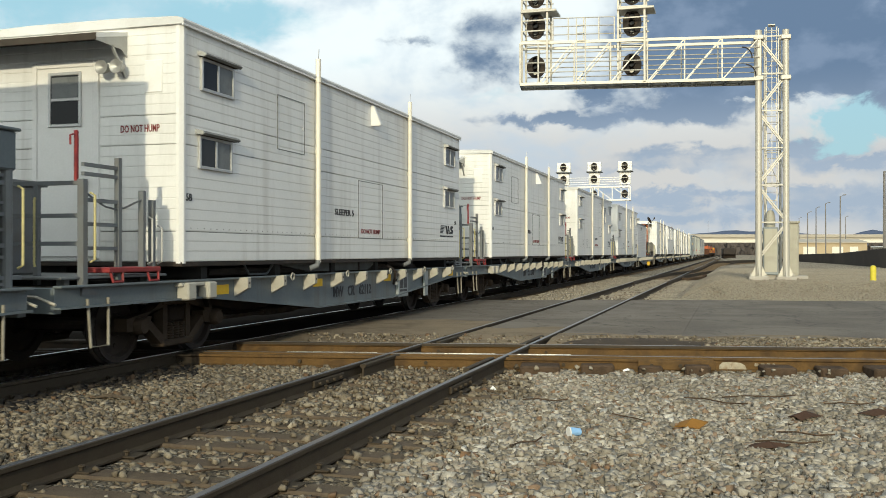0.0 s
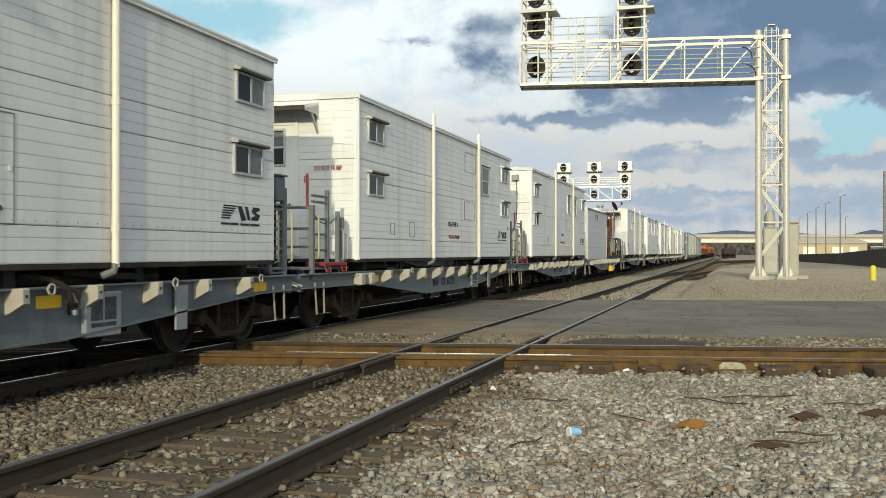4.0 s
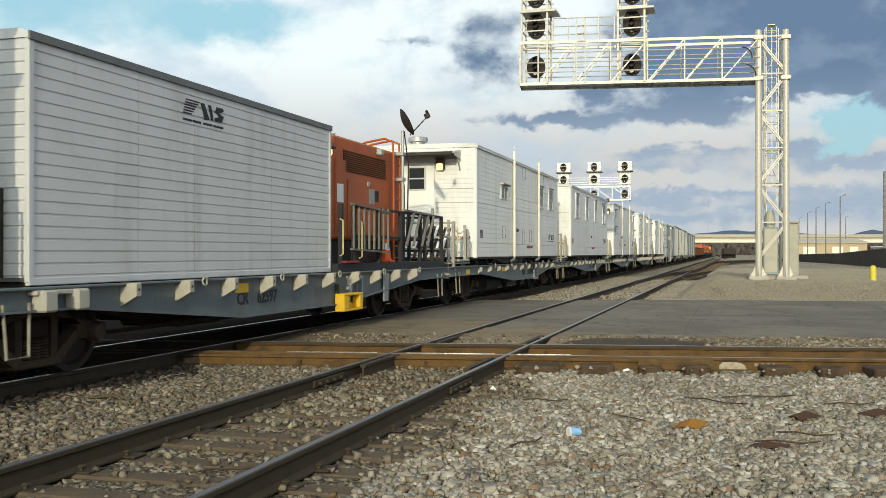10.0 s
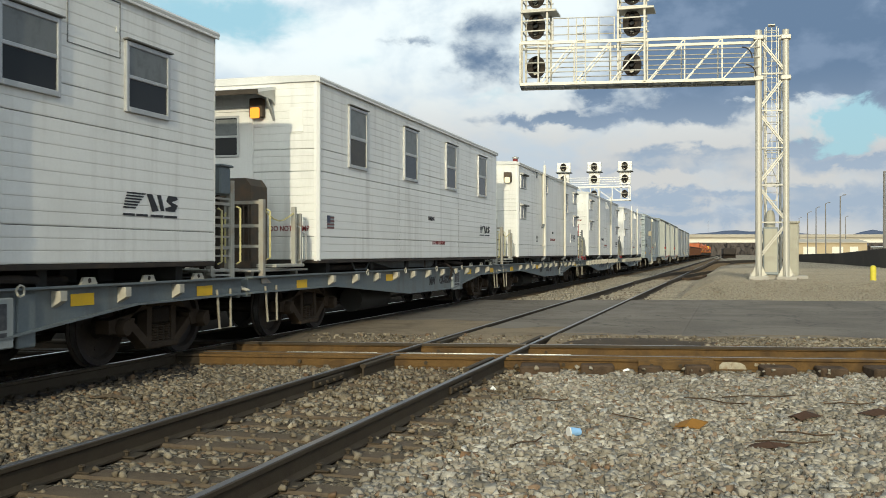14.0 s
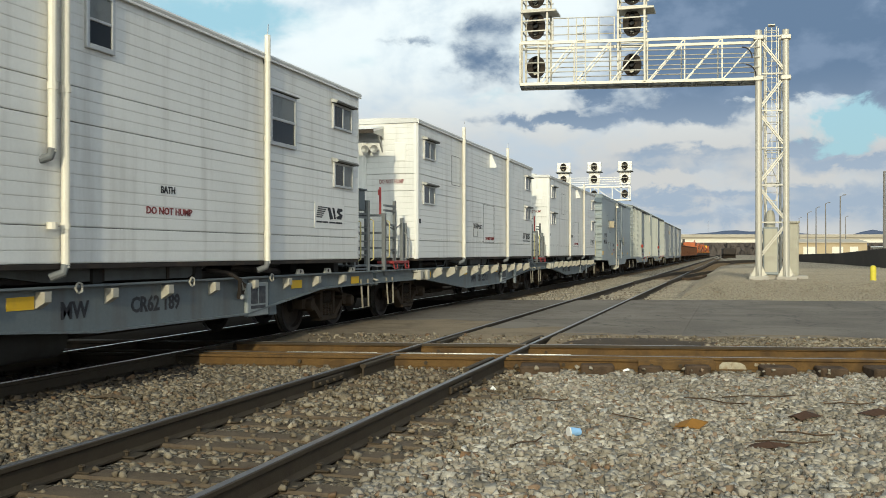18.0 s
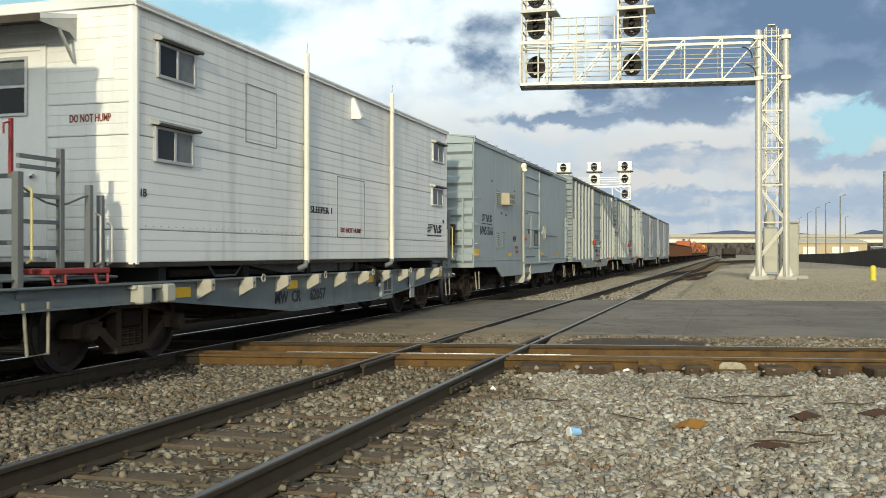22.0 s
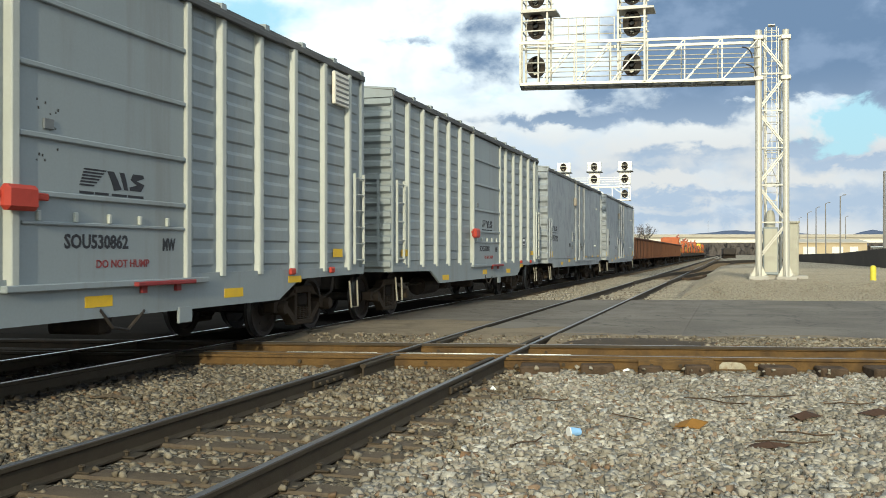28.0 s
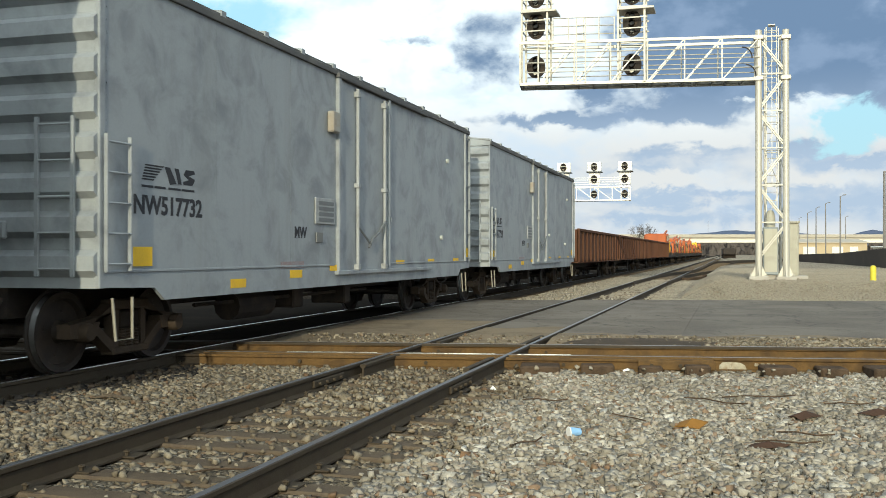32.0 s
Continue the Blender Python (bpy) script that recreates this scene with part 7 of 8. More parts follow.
    part("notice", Geo().box(gx + 0.02, gx + 0.026, 10.3, 10.6, 2.34, 2.64), BOX_GREY, gen, "grey instruction plate")
    part("notice", Geo().box(gx + 0.02, gx + 0.026, 10.64, 10.84, 2.4, 2.62), BLACK, gen, "dark control window")
    part("latch", Geo().box(gx + 0.02, gx + 0.05, 10.18, 10.28, 2.68, 2.78, 0.01), MESH_GREY, gen)
    part("end_vent", Geo().box(-0.6, 0.6, 8.48, 8.5, 1.6, 2.9), RUSTY, gen)
    lamp = part("end_lamp", Geo().box(0.92, 1.05, 8.26, 8.4, 3.12, 3.26, 0.03), LAMP_WARM, gen, "lit warm lamp")
    part("lamp_hood", Geo().box(0.9, 1.07, 8.24, 8.5, 3.26, 3.3, 0.01), RAIL_DARK, lamp)
    part("rain_plate", Geo().prism([(8.2, 3.38), (8.75, 3.56), (8.75, 3.58), (8.2, 3.40)], 0, -0.8, 0.95), GREY_STEEL, gen, "grey sloping rain plate")
    part("flood_lamp", Geo().box(gx, gx + 0.12, 10.75, 10.95, 3.36, 3.5, 0.02), MESH_GREY, gen)
    lad = Geo()
    for y in (11.55, 11.95):
        lad.path([(gx - 0.6, y, 3.72), (gx - 0.1, y, 3.8), (gx + 0.08, y, 3.72), (gx + 0.1, y, 3.4), (gx + 0.1, y, 1.1)], 0.025, 8)
    for k in range(9):
        lad.tube((gx + 0.1, 11.55, 1.25 + 0.25 * k), (gx + 0.1, 11.95, 1.25 + 0.25 * k), 0.018, 6)
    part("ladder", lad, ORANGE, gen)
    part("fire_extinguisher", Geo().lathe([(0, 0), (0.085, 0), (0.085, 0.42), (0.04, 0.5), (0, 0.52)], (0.97, 8.28, 1.78), 2, 12), RED, gen, "red fire extinguisher", True)
    part("radiator_box", Geo().box(-1.1, 0.8, 12.3, 13.2, 1.1, 2.95, 0.03), RAIL_DARK, gen, "near-black radiator box")
    # deck frame and railing
    part("deck_frame", Geo().box(-1.4, 1.42, 7.75, 14.3, 1.0, 1.16, 0.01), RAIL_DARK, c, "dark deck frame")
    for y in (7.98, 8.6, 9.9, 11.2, 12.5, 13.4, 14.15):
        part("rail_post", Geo().bar((1.38, y, 1.16), (1.38, y, 2.22), 0.075), RAIL_DARK, c, "dark grey railing post")
    for z in (1.66, 2.2):
        part("hand_rail", Geo().bar((1.38, 8.6, z), (1.38, 14.15, z), 0.05), RAIL_DARK, c)
        part("hand_rail", Geo().bar((-1.3, 14.2, z), (1.38, 14.2, z), 0.05), RAIL_DARK, c)
    part("hand_rail", Geo().bar((-1.3, 14.2, 1.4), (1.38, 14.2, 1.4), 0.05), RAIL_DARK, c)
    for x in (-1.3, -0.85, -0.4, 0.1, 0.55, 0.95):
        part("rail_post", Geo().bar((x, 14.2, 1.1), (x, 14.2, 2.3), 0.07), RAIL_DARK, c)
    grab(c, 7.85, 1.3, 1.95, 1.42), grab(c, 8.75, 1.25, 1.95, 1.42)
    ladder = rolling("loose_ladder", "short aluminium ladder tied along the railing", front, "ladder")
    part("rail", Geo().bar((1.46, 8.3, 2.24), (1.46, 10.3, 2.16), 0.06, 0.03), WEATHERED_ALU, ladder)
    part("rail", Geo().bar((1.46, 8.3, 1.42), (1.46, 10.3, 1.36), 0.06, 0.03), WEATHERED_ALU, ladder)
    for k in range(8):
        y = 8.4 + 0.26 * k
        part("rung", Geo().bar((1.46, y, 1.42), (1.46, y, 2.22), 0.035), WEATHERED_ALU, ladder)
    rack = rolling("folding_steps", "grey aluminium folding steps lashed to the railing", front, "steps")
    part("top_rail", Geo().bar((1.42, 11.3, 2.25), (1.42, 13.1, 2.22), 0.07, 0.04), WEATHERED_ALU, rack)
    for y in (11.55, 12.0, 12.6, 13.0):
        part("leg", Geo().bar((1.44, y + 0.35, 2.2), (1.48, y - 0.25, 1.5), 0.05, 0.03), WEATHERED_ALU, rack)
    cone = rolling("traffic_cone", "orange and white traffic cone on the deck", front, "cone")
    part("body", Geo().lathe([(0, 1.66), (0.025, 1.66), (0.12, 1.2)], (1.15, 10.95, 0), 2, 14), ORANGE_BRIGHT, cone, smooth=True)
    part("collar", Geo().lathe([(0.05, 1.55), (0.08, 1.41)], (1.15, 10.95, 0.002), 2, 14), WHITE_TRIM, cone, smooth=True)
    part("base", Geo().box(1.0, 1.3, 10.8, 11.1, 1.16, 1.2, 0.01), ORANGE_BRIGHT, cone)
    dish = rolling("satellite_dish", "dark satellite dish on a pole beside the ladder", front, "satellite dish")
    part("pole", Geo().tube((1.2, 11.85, 2.2), (1.2, 11.85, 4.0), 0.035, 8), MESH_GREY, dish, smooth=True)
    for z in (2.9, 3.45):
        part("bracket", Geo().box(0.95, 1.24, 11.77, 11.95, z, z + 0.08, 0.01), MESH_GREY, dish)
    face = Matrix.Translation((1.2, 11.9, 4.15)) @ Matrix.Rotation(radians(-62), 4, "Z") @ Matrix.Rotation(radians(28), 4, "X") @ Matrix.Diagonal((0.85, 0.85, 0.85, 1))
    prof = [(0.001, 0.0), (0.12, 0.012), (0.24, 0.045), (0.36, 0.10), (0.37, 0.105), (0.36, 0.115), (0.24, 0.06), (0.12, 0.028), (0.001, 0.016)]
    d = part("reflector", Geo().lathe(prof, (0, 0, 0), 1, 24), BLACK, dish, "dark grey dish", True)
    d.matrix_basis = face
    arm = part("feed_arm", Geo().tube((0, 0.02, -0.33), (0, 0.62, -0.12), 0.018, 6).box(-0.05, 0.05, 0.58, 0.72, -0.16, -0.02, 0.02).box(-0.06, 0.06, 0.66, 0.72, -0.04, 0.05, 0.02), BLACK, dish)
    arm.matrix_basis = face
    part("cable", Geo().path([(1.2, 11.95, 4.0), (1.25, 12.1, 3.3), (1.2, 12.2, 2.4), (1.15, 12.25, 1.7), (1.0, 12.3, 1.16)], 0.016, 5), BLACK, dish)
    chock = rolling("yellow_tool_box", "bright yellow open-ended box under the flatcar sill", front, "tool box")
    shell = part("shell", Geo().box(1.42, 1.60, 7.62, 8.5, 0.60, 0.64, 0.01), YELLOW, chock)
    part("shell_base", Geo().box(1.42, 1.60, 7.62, 8.5, 0.33, 0.375, 0.01), YELLOW, chock)
    part("shell_side", Geo().box(1.42, 1.60, 7.62, 7.84, 0.375, 0.60, 0.01), YELLOW, chock)
    part("shell_side", Geo().box(1.42, 1.60, 8.36, 8.5, 0.375, 0.60, 0.01), YELLOW, chock)
    part("shell_back", Geo().box(1.42, 1.45, 7.84, 8.36, 0.375, 0.60), YELLOW, chock)
    for y in (7.7, 8.37):
        part("hanger", Geo().box(1.388, 1.43, y, y + 0.1, 0.55, 0.8), BLACK, chock)
    part("step_tread", Geo().box(1.36, 1.50, 7.95, 8.6, 1.17, 1.21, 0.01), RED, c, "red-painted step tread")
    return c


GEN_DARK = paint("dark_rust_grille", (0.10, 0.035, 0.015), 0.85, stains=(3, 0.5), other=(0.05, 0.02, 0.012))
ORANGE_BRIGHT = paint("cone_orange", (0.75, 0.12, 0.03), 0.55, stains=(6, 0.3))
generator_car(f)

f = place_along(14.10)
bunk_module(f, 12.5, dict(windows=[("slide", 2.82, 2.96), ("sash", 8.6, 2.95), ("sash", 10.56, 2.97)], pipes=[4.42, 8.38],
            panels=[(3.06, 3.44, 1.8, 2.14), (5.88, 6.25, 1.63, 2.11), (7.0, 7.37, 1.72, 2.11), (5.95, 6.36, 3.76, 4.14), (9.56, 10.45, 3.5, 4.12)],
            texts=[("KITCHEN", 5.0, 2.07, 0.14, INK, 0.66), ("DO NOT HUMP", 7.05, 1.55, 0.12, INK_RED, 0.98)], logo=(10.5, 1.74), flag=(0.4, 1.76), seams=[4.42, 8.38],
            wide_awning=True, dark_door=True, door=-0.13, door_window=(3.08, 3.64, 3.72), lamp=(0.55, 3.66, LAMP_WARM), drum=True, end_text="DO NOT HUMP"), "white kitchen module with a wide end awning", "kitchen_module")
c = flatcar(f, -2.15, 13.45, "small", (6.72, 0.70, (("MW", 0.0), ("CR-62202", 1.08))), (0.65, 12.0), CAR)
front_platform(c, -2.15, False), rear_platform(c, 12.5, 13.45, True, True, "arch")
cabinet = part("electric_cabinet", Geo().box(-1.2, -0.62, -0.6, -0.34, 2.5, 2.95, 0.02), GREY_STEEL, c, "grey electrical cabinet on conduits")
for x in (-1.05, -0.78):
    part("conduit", Geo().tube((x, -0.47, 1.1), (x, -0.47, 2.52), 0.045, 8), GREY_RAIL, cabinet, smooth=True)
part("lid", Geo().box(-1.23, -0.59, -0.63, -0.32, 2.95, 2.98, 0.008), GREY_STEEL, cabinet)
rack = part("leaning_rack", Geo().bar((0.1, -1.3, 1.3), (0.95, -1.25, 1.22), 0.05), RUSTY, c, "rusty rack with pale slats leaning on the rail")
part("top_bar", Geo().bar((0.28, -0.9, 2.05), (1.05, -0.9, 1.98), 0.05), RUSTY, rack)
# added dark panel stands for a rusty crate in shadow behind the slats
part("rack_back", Geo().raw([(0.1, -1.26, 1.2), (0.98, -1.22, 1.15), (1.08, -0.86, 2.0), (0.26, -0.86, 2.08), (0.1, -1.24, 1.2), (0.98, -1.2, 1.15), (1.08, -0.84, 2.0), (0.26, -0.84, 2.08)], [(0, 1, 2, 3), (4, 5, 6, 7), (0, 1, 5, 4), (1, 2, 6, 5), (2, 3, 7, 6), (3, 0, 4, 7)]), GATE_BROWN, rack)
for k in range(6):
    part("slat", Geo().bar((0.14 + 0.155 * k, -1.32, 1.24), (0.31 + 0.145 * k, -0.92, 2.06), 0.065, 0.025), WHITE_TRIM, rack)
for x, top in ((0.62, 2.5), (1.05, 2.2)):
    part("tall_post", Geo().tube((x, -1.0, 1.1), (x, -1.0, top), 0.04, 8), TAN_GREY, c, smooth=True)

f = place_along(16.53)
bunk_module(f, 12.5, dict(windows=[("tall", 1.3, 2.9), ("tall", 4.3, 2.9), ("tall", 7.35, 2.9), ("tall", 10.38, 2.9)], pipes=[], seams=[4.05, 8.45],
            texts=[("DO NOT HUMP", 6.78, 1.58, 0.12, INK_RED, 0.98), ("DINING", 6.2, 2.12, 0.13, INK, 0.44)], logo=(10.55, 1.79), flag=(0.34, 1.76),
            lamp=(0.45, 3.68, LAMP_AMBER), end_text="DO NOT HUMP"), "white dining module with four tall sash windows", "dining_module")
c = flatcar(f, -2.15, 13.3, "small", (6.72, 0.70, (("MW", 0.0), ("CR-62204", 1.08))), (0.65, 12.0), CAR)
front_platform(c, -2.15, False), rear_platform(c, 12.5, 13.3, False, True, "crate")
shell = part("arched_cabinet", Geo().prism([(0.0, 2.1), (0.85, 2.1), (0.85, 2.4), (0.76, 2.52), (0.1, 2.52), (0.0, 2.4)], 1, -1.05, -0.5), GATE_BROWN, c, "rust-brown arched cabinet with a wire front")
part("cabinet_back", Geo().box(0.0, 0.85, -0.53, -0.5, 1.12, 2.1), GATE_BROWN, shell)
part("cabinet_side", Geo().box(0.82, 0.85, -1.03, -0.53, 1.12, 2.1), GATE_BROWN, shell)
part("cabinet_foot", Geo().box(0.0, 0.85, -1.06, -1.0, 1.12, 1.22), GATE_BROWN, shell)
for k in range(10):
    part("wire", Geo().bar((0.03 + 0.086 * k, -1.04, 1.2), (0.03 + 0.086 * k, -1.04, 2.1), 0.016), GATE_BROWN, shell)
for k in range(8):
    part("wire", Geo().bar((0.0, -1.035, 1.3 + 0.1 * k), (0.85, -1.035, 1.3 + 0.1 * k), 0.012), GATE_BROWN, shell)

f = place_along(18.91)
wash = bunk_module(f, 12.3, dict(windows=[("slide", 0.33, 3.47), ("slide", 0.33, 2.48), ("narrow", 4.6, 3.54), ("sash", 8.8, 2.98), ("slide", 11.12, 3.5), ("slide", 11.16, 2.5)],
            pipes=[4.2, 8.6], louvres=[(2.9, 3.96), (2.95, 1.74)], texts=[("DO NOT HUMP", 6.17, 1.845, 0.12, INK_RED, 0.98), ("BATH", 6.13, 2.1, 0.12, INK, 0.3)], logo=(10.42, 1.82), board=True,
            seams=[4.2, 8.6], lamp=(1.2, 3.68, LAMP_PALE), stacks=[(2.4, 0.09, 0.34, INK_RED), (5.2, 0.16, 0.12, MESH_GREY), (5.9, 0.1, 0.18, MESH_GREY)]), "white wash module with roof flues and louvres", "wash_module")
c = flatcar(f, -2.15, 13.4, "small", (5.0, 0.74, (("MW", -0.4), ("CR62 189", 1.1))), (0.65, 12.0), CAR)
downpipe(wash, 4.0, z0=2.35, z1=4.15)
front_platform(c, -2.15, False, True), rear_platform(c, 12.3, 13.4, True, False)
crate = part("mesh_crate", Geo().prism([(-1.45, 2.2), (-0.7, 2.34), (-0.7, 2.40), (-1.45, 2.26)], 0, -0.2, 0.75), RUSTY, c, "mesh crate with a rusty steel lid")
part("crate_back", Geo().box(-0.15, 0.7, -0.72, -0.69, 1.12, 2.3), GATE_BROWN, crate)
for k in range(11):
    part("crate_wire", Geo().bar((-0.15 + 0.085 * k, -1.42, 1.12), (-0.05 + 0.07 * k, -1.42, 2.2), 0.018), GATE_BROWN, crate)
for k in range(9):
    part("crate_wire", Geo().bar((-0.15, -1.42, 1.2 + 0.11 * k), (0.7, -1.42, 1.2 + 0.11 * k), 0.014), GATE_BROWN, crate)
for x in (-0.2, 0.74):
    part("crate_post", Geo().bar((x, -1.42, 1.1), (x, -1.42, 2.22), 0.05), GREY_RAIL, crate)

f = sleeper(21.33, 12.4, 2, "2B", 13.4, (0.5, 3.6, None), dict(pipes=[3.55, 8.5], seams=[3.55, 8.5], panels=[(2.65, 3.40, 3.0, 3.72), (5.74, 7.0, 1.64, 2.68), (4.7, 5.15, 1.78, 2.14)]))
c = flatcar(f, -2.15, 13.4, "bracket", (5.0, 0.66, (("MW", 0.25), ("CR", 0.85), ("52711", 1.5))), (0.65, 12.0), CAR)
front_platform(c, -2.15, True), rear_platform(c, 12.4, 13.4)

f = sleeper(23.75, 12.5, 1, "1B", 13.4, None, dict(pipes=[4.48, 8.46], seams=[4.48, 8.46], marks=[("1A", 12.2, 2.08)]))
c = flatcar(f, -2.15, 13.4, "bracket", (4.6, 0.66, (("MW", -0.6), ("CR", -0.08), ("62057", 0.76))), (0.65, 12.0), CAR)
front_platform(c, -2.15, True), rear_platform(c, 12.5, 13.4, False)

# the car ahead of the first: its rear end is just in view at the start
f = F0 - 15.95
bunk_module(f, 12.62, dict(windows=[("slide", 11.36, 3.45), ("slide", 11.3, 2.45)], pipes=[8.6], logo=(10.95, 1.7)), "white two-storey sleeper module with small sliding windows")
c = flatcar(f, -2.15, 13.4, "bracket", None, (0.65, 12.0), CAR)
rear_platform(c, 12.62, 13.4)


# ---- boxcars
def corrugated_end(y, s, half, z0, z1, n, depth=0.06):
    """A pressed steel end: n fat ribs one above the other."""
    h = (z1 - z0) / n
    prof = [(y - s * 0.05, z0)]
    for k in range(n):
        z = z0 + k * h
        prof += [(y, z), (y, z + h * 0.28), (y + s * depth, z + h * 0.45), (y + s * depth, z + h * 0.82), (y, z + h * 0.98)]
    prof += [(y - s * 0.05, z1)]
    return Geo().prism(prof, 0, -half, half)


def ladder_on(parent, y, z0, z1, x, w=0.42, n=5, axis=0, material=None):
    g = Geo()
    if axis == 0:
        for dy in (0, w):
            g.bar((x + 0.05, y + dy, z0), (x + 0.05, y + dy, z1), 0.045, 0.03)
        for k in range(n):
            z = z0 + 0.08 + (z1 - z0 - 0.16) * k / (n - 1)
            g.tube((x + 0.06, y, z), (x + 0.06, y + w, z), 0.015, 6)
    else:
        for dx in (0, w):
            g.bar((x + dx, y - 0.1, z0), (x + dx, y - 0.1, z1), 0.045, 0.03)
        for k in range(n):
            z = z0 + 0.08 + (z1 - z0 - 0.16) * k / (n - 1)
            g.tube((x, y - 0.1, z), (x + w, y - 0.1, z), 0.015, 6)
    part("ladder", g, material or POCKET, parent)


def boxcar(T, L, mat, spec, label):
    half, top = 1.62, spec.get("top", 4.4)
    floor = 1.02
    front = place_along(T, half)
    car = rolling("boxcar", label, front, "boxcar", "boxcars of the work train")
    doors = spec["doors"]
    X = half
    part("core", Geo().box(-half, half - 0.05, 0.05, L - 0.05, floor, top), mat, car)
    part("front_end", corrugated_end(0.0, -1, half - 0.02, floor - 0.05, top - 0.12, spec.get("ribs", 11), 0.085), mat, car, "pressed steel ribbed end")
    part("front_cap", Geo().prism([(-half, top - 0.12), (half, top - 0.12), (half, top), (0.0, top + 0.22), (-half, top)], 1, -0.04, 0.05), mat, car)
    part("rear_end", corrugated_end(L, 1, half - 0.02, floor - 0.05, top - 0.12, spec.get("ribs", 11), 0.085), mat, car)
    part("rear_cap", Geo().prism([(-half, top - 0.12), (half, top - 0.12), (half, top), (0.0, top + 0.22), (-half, top)], 1, L - 0.05, L + 0.04), mat, car)
    for y in (0.0, L - 0.07):
        part("corner_post", Geo().box(half - 0.06, half + 0.005, y - 0.02, y + 0.08, floor - 0.05, top, 0.01), mat, car)
    roof = part("roof", Geo().prism([(-half, top), (half, top), (half, top + 0.03), (0, top + 0.2), (-half, top + 0.03)], 1, 0, L), ROOF_DARK, car, "dark weathered ribbed roof")
    n = int(L / 1.2)
    for k in range(n + 1):
        y = 0.1 + (L - 0.2) * k / n
        part("roof_rib", Geo().prism([(half + 0.02, top - 0.03), (half + 0.02, top + 0.07), (0, top + 0.24), (0, top + 0.18)], 1, y - 0.06, y + 0.06), mat, roof)
    part("eave_rail", Geo().box(half - 0.01, half + 0.035, 0.0, L, top - 0.10, top - 0.01, 0.008), mat if spec.get("belly") and spec.get("plain") else ROOF_DARK, car)
    # side sheets
    if not spec.get("plain"):
        for a, b in ((0.08, doors[0]), (doors[1], L - 0.08)):
            posts = spec["posts_front"] if a < 1 else spec["posts_rear"]
            posts = [a] + posts + [b]
            for p, q in zip(posts, posts[1:]):
                if q - p < 0.2:
                    continue
                m = int((top - 0.14 - 1.12) / 0.30)
                h = (top - 0.14 - 1.12) / m
                bars = Geo()
                for k in range(m):
                    z = 1.12 + k * h
                    y_a, y_b, zl, zh = p + 0.15, q - 0.15, z + h * 0.16, z + h * 0.86
                    lo, hi = X - 0.046, X - 0.020
                    v = [(lo, y_a, zl), (lo, y_b, zl), (lo, y_b, zh), (lo, y_a, zh), (hi, y_a + 0.035, zl + 0.03), (hi, y_b - 0.035, zl + 0.03), (hi, y_b - 0.035, zh - 0.055), (hi, y_a + 0.035, zh - 0.055)]
                    bars.raw(v, [(4, 5, 6, 7), (0, 1, 5, 4), (1, 2, 6, 5), (2, 3, 7, 6), (3, 0, 4, 7)])
                part("side_panel", bars, mat, car, "pressed corrugated sheet")
                part("panel_backing", Geo().box(X - 0.06, X - 0.043, p, q, 1.1, top - 0.1), mat, car)
            for p in posts[1:-1]:
                part("side_post", Geo().prism([(X - 0.045, p - 0.085), (X + 0.02, p - 0.06), (X + 0.035, p - 0.045), (X + 0.035, p + 0.045), (X + 0.02, p + 0.06), (X - 0.045, p + 0.085)], 2, 1.05, top - 0.1), POST_PALE, car, "pale hat-section post")
    else:
        cuts = [0.08, 2.4, 4.6, doors[0]]
        for p, q in zip(cuts, cuts[1:]):
            part("side_sheet", Geo().box(X - 0.06, X - 0.008, p + 0.002, q - 0.002, 1.05, top - 0.08), mat, car)
        cuts = [doors[1], 10.4, 12.5, L - 0.08]
        for p, q in zip(cuts, cuts[1:]):
            part("side_sheet", Geo().box(X - 0.06, X - 0.008, p + 0.002, q - 0.002, 1.05, top - 0.08), mat, car)
        g = Geo()
        for p in (0.12, 2.4, 4.6, doors[0] - 0.05, doors[1] + 0.05, 10.4, 12.5, L - 0.12):
            for k in range(24):
                z = 1.15 + k * (top - 1.35) / 23
                g.box(X - 0.009, X - 0.002, p - 0.012, p + 0.012, z - 0.012, z + 0.012)
        tagged(part("rivets", g, mat, car), kind="stuff")
    # door
    d0, d1 = doors
    dtop = top - 0.16
    door = part("door", Geo().box(X - 0.06, X + 0.012, d0 + 0.08, d1 - 0.08, 1.05, dtop), mat, car, spec.get("door_label", "wide grey sliding door"))
    for y in (d0 + 0.04, d1 - 0.04):
        part("door_post", Geo().box(X - 0.05, X + 0.06, y - 0.055, y + 0.055, 1.0, dtop + 0.05, 0.012), mat if spec.get("plain") else POST_PALE, door)
    if spec.get("door_ribs", True):
        for z in spec.get("rib_z", (1.78, 2.44, 3.12, 3.78)):
            part("door_rib", Geo().box(X + 0.012, X + 0.05, d0 + 0.1, d1 - 0.1, z - 0.03, z + 0.03, 0.012), mat, door)
    part("door_track", Geo().box(X, X + 0.08, d0 - 0.1, d1 + (2.6 if spec.get("plain") else 0.4), 0.98, 1.05, 0.01), mat, car)
    part("door_hood", Geo().box(X, X + 0.08, d0 - 0.05, d1 + 2.4, dtop + 0.02, dtop + 0.10, 0.01), ROOF_DARK, car)
    # side sill
    if spec.get("belly"):
        prof = [(0.0, 1.10), (0.0, 0.98), (2.5, 0.95), (3.2, 0.66), (L - 3.4, 0.66), (L - 2.7, 0.95), (L, 0.98), (L, 1.10)]
    else:
        prof = [(0.0, 1.10), (0.0, 0.98), (1.0, 0.95), (1.2, 0.80), (L - 1.0, 0.80), (L - 0.8, 0.95), (L, 0.98), (L, 1.10)]
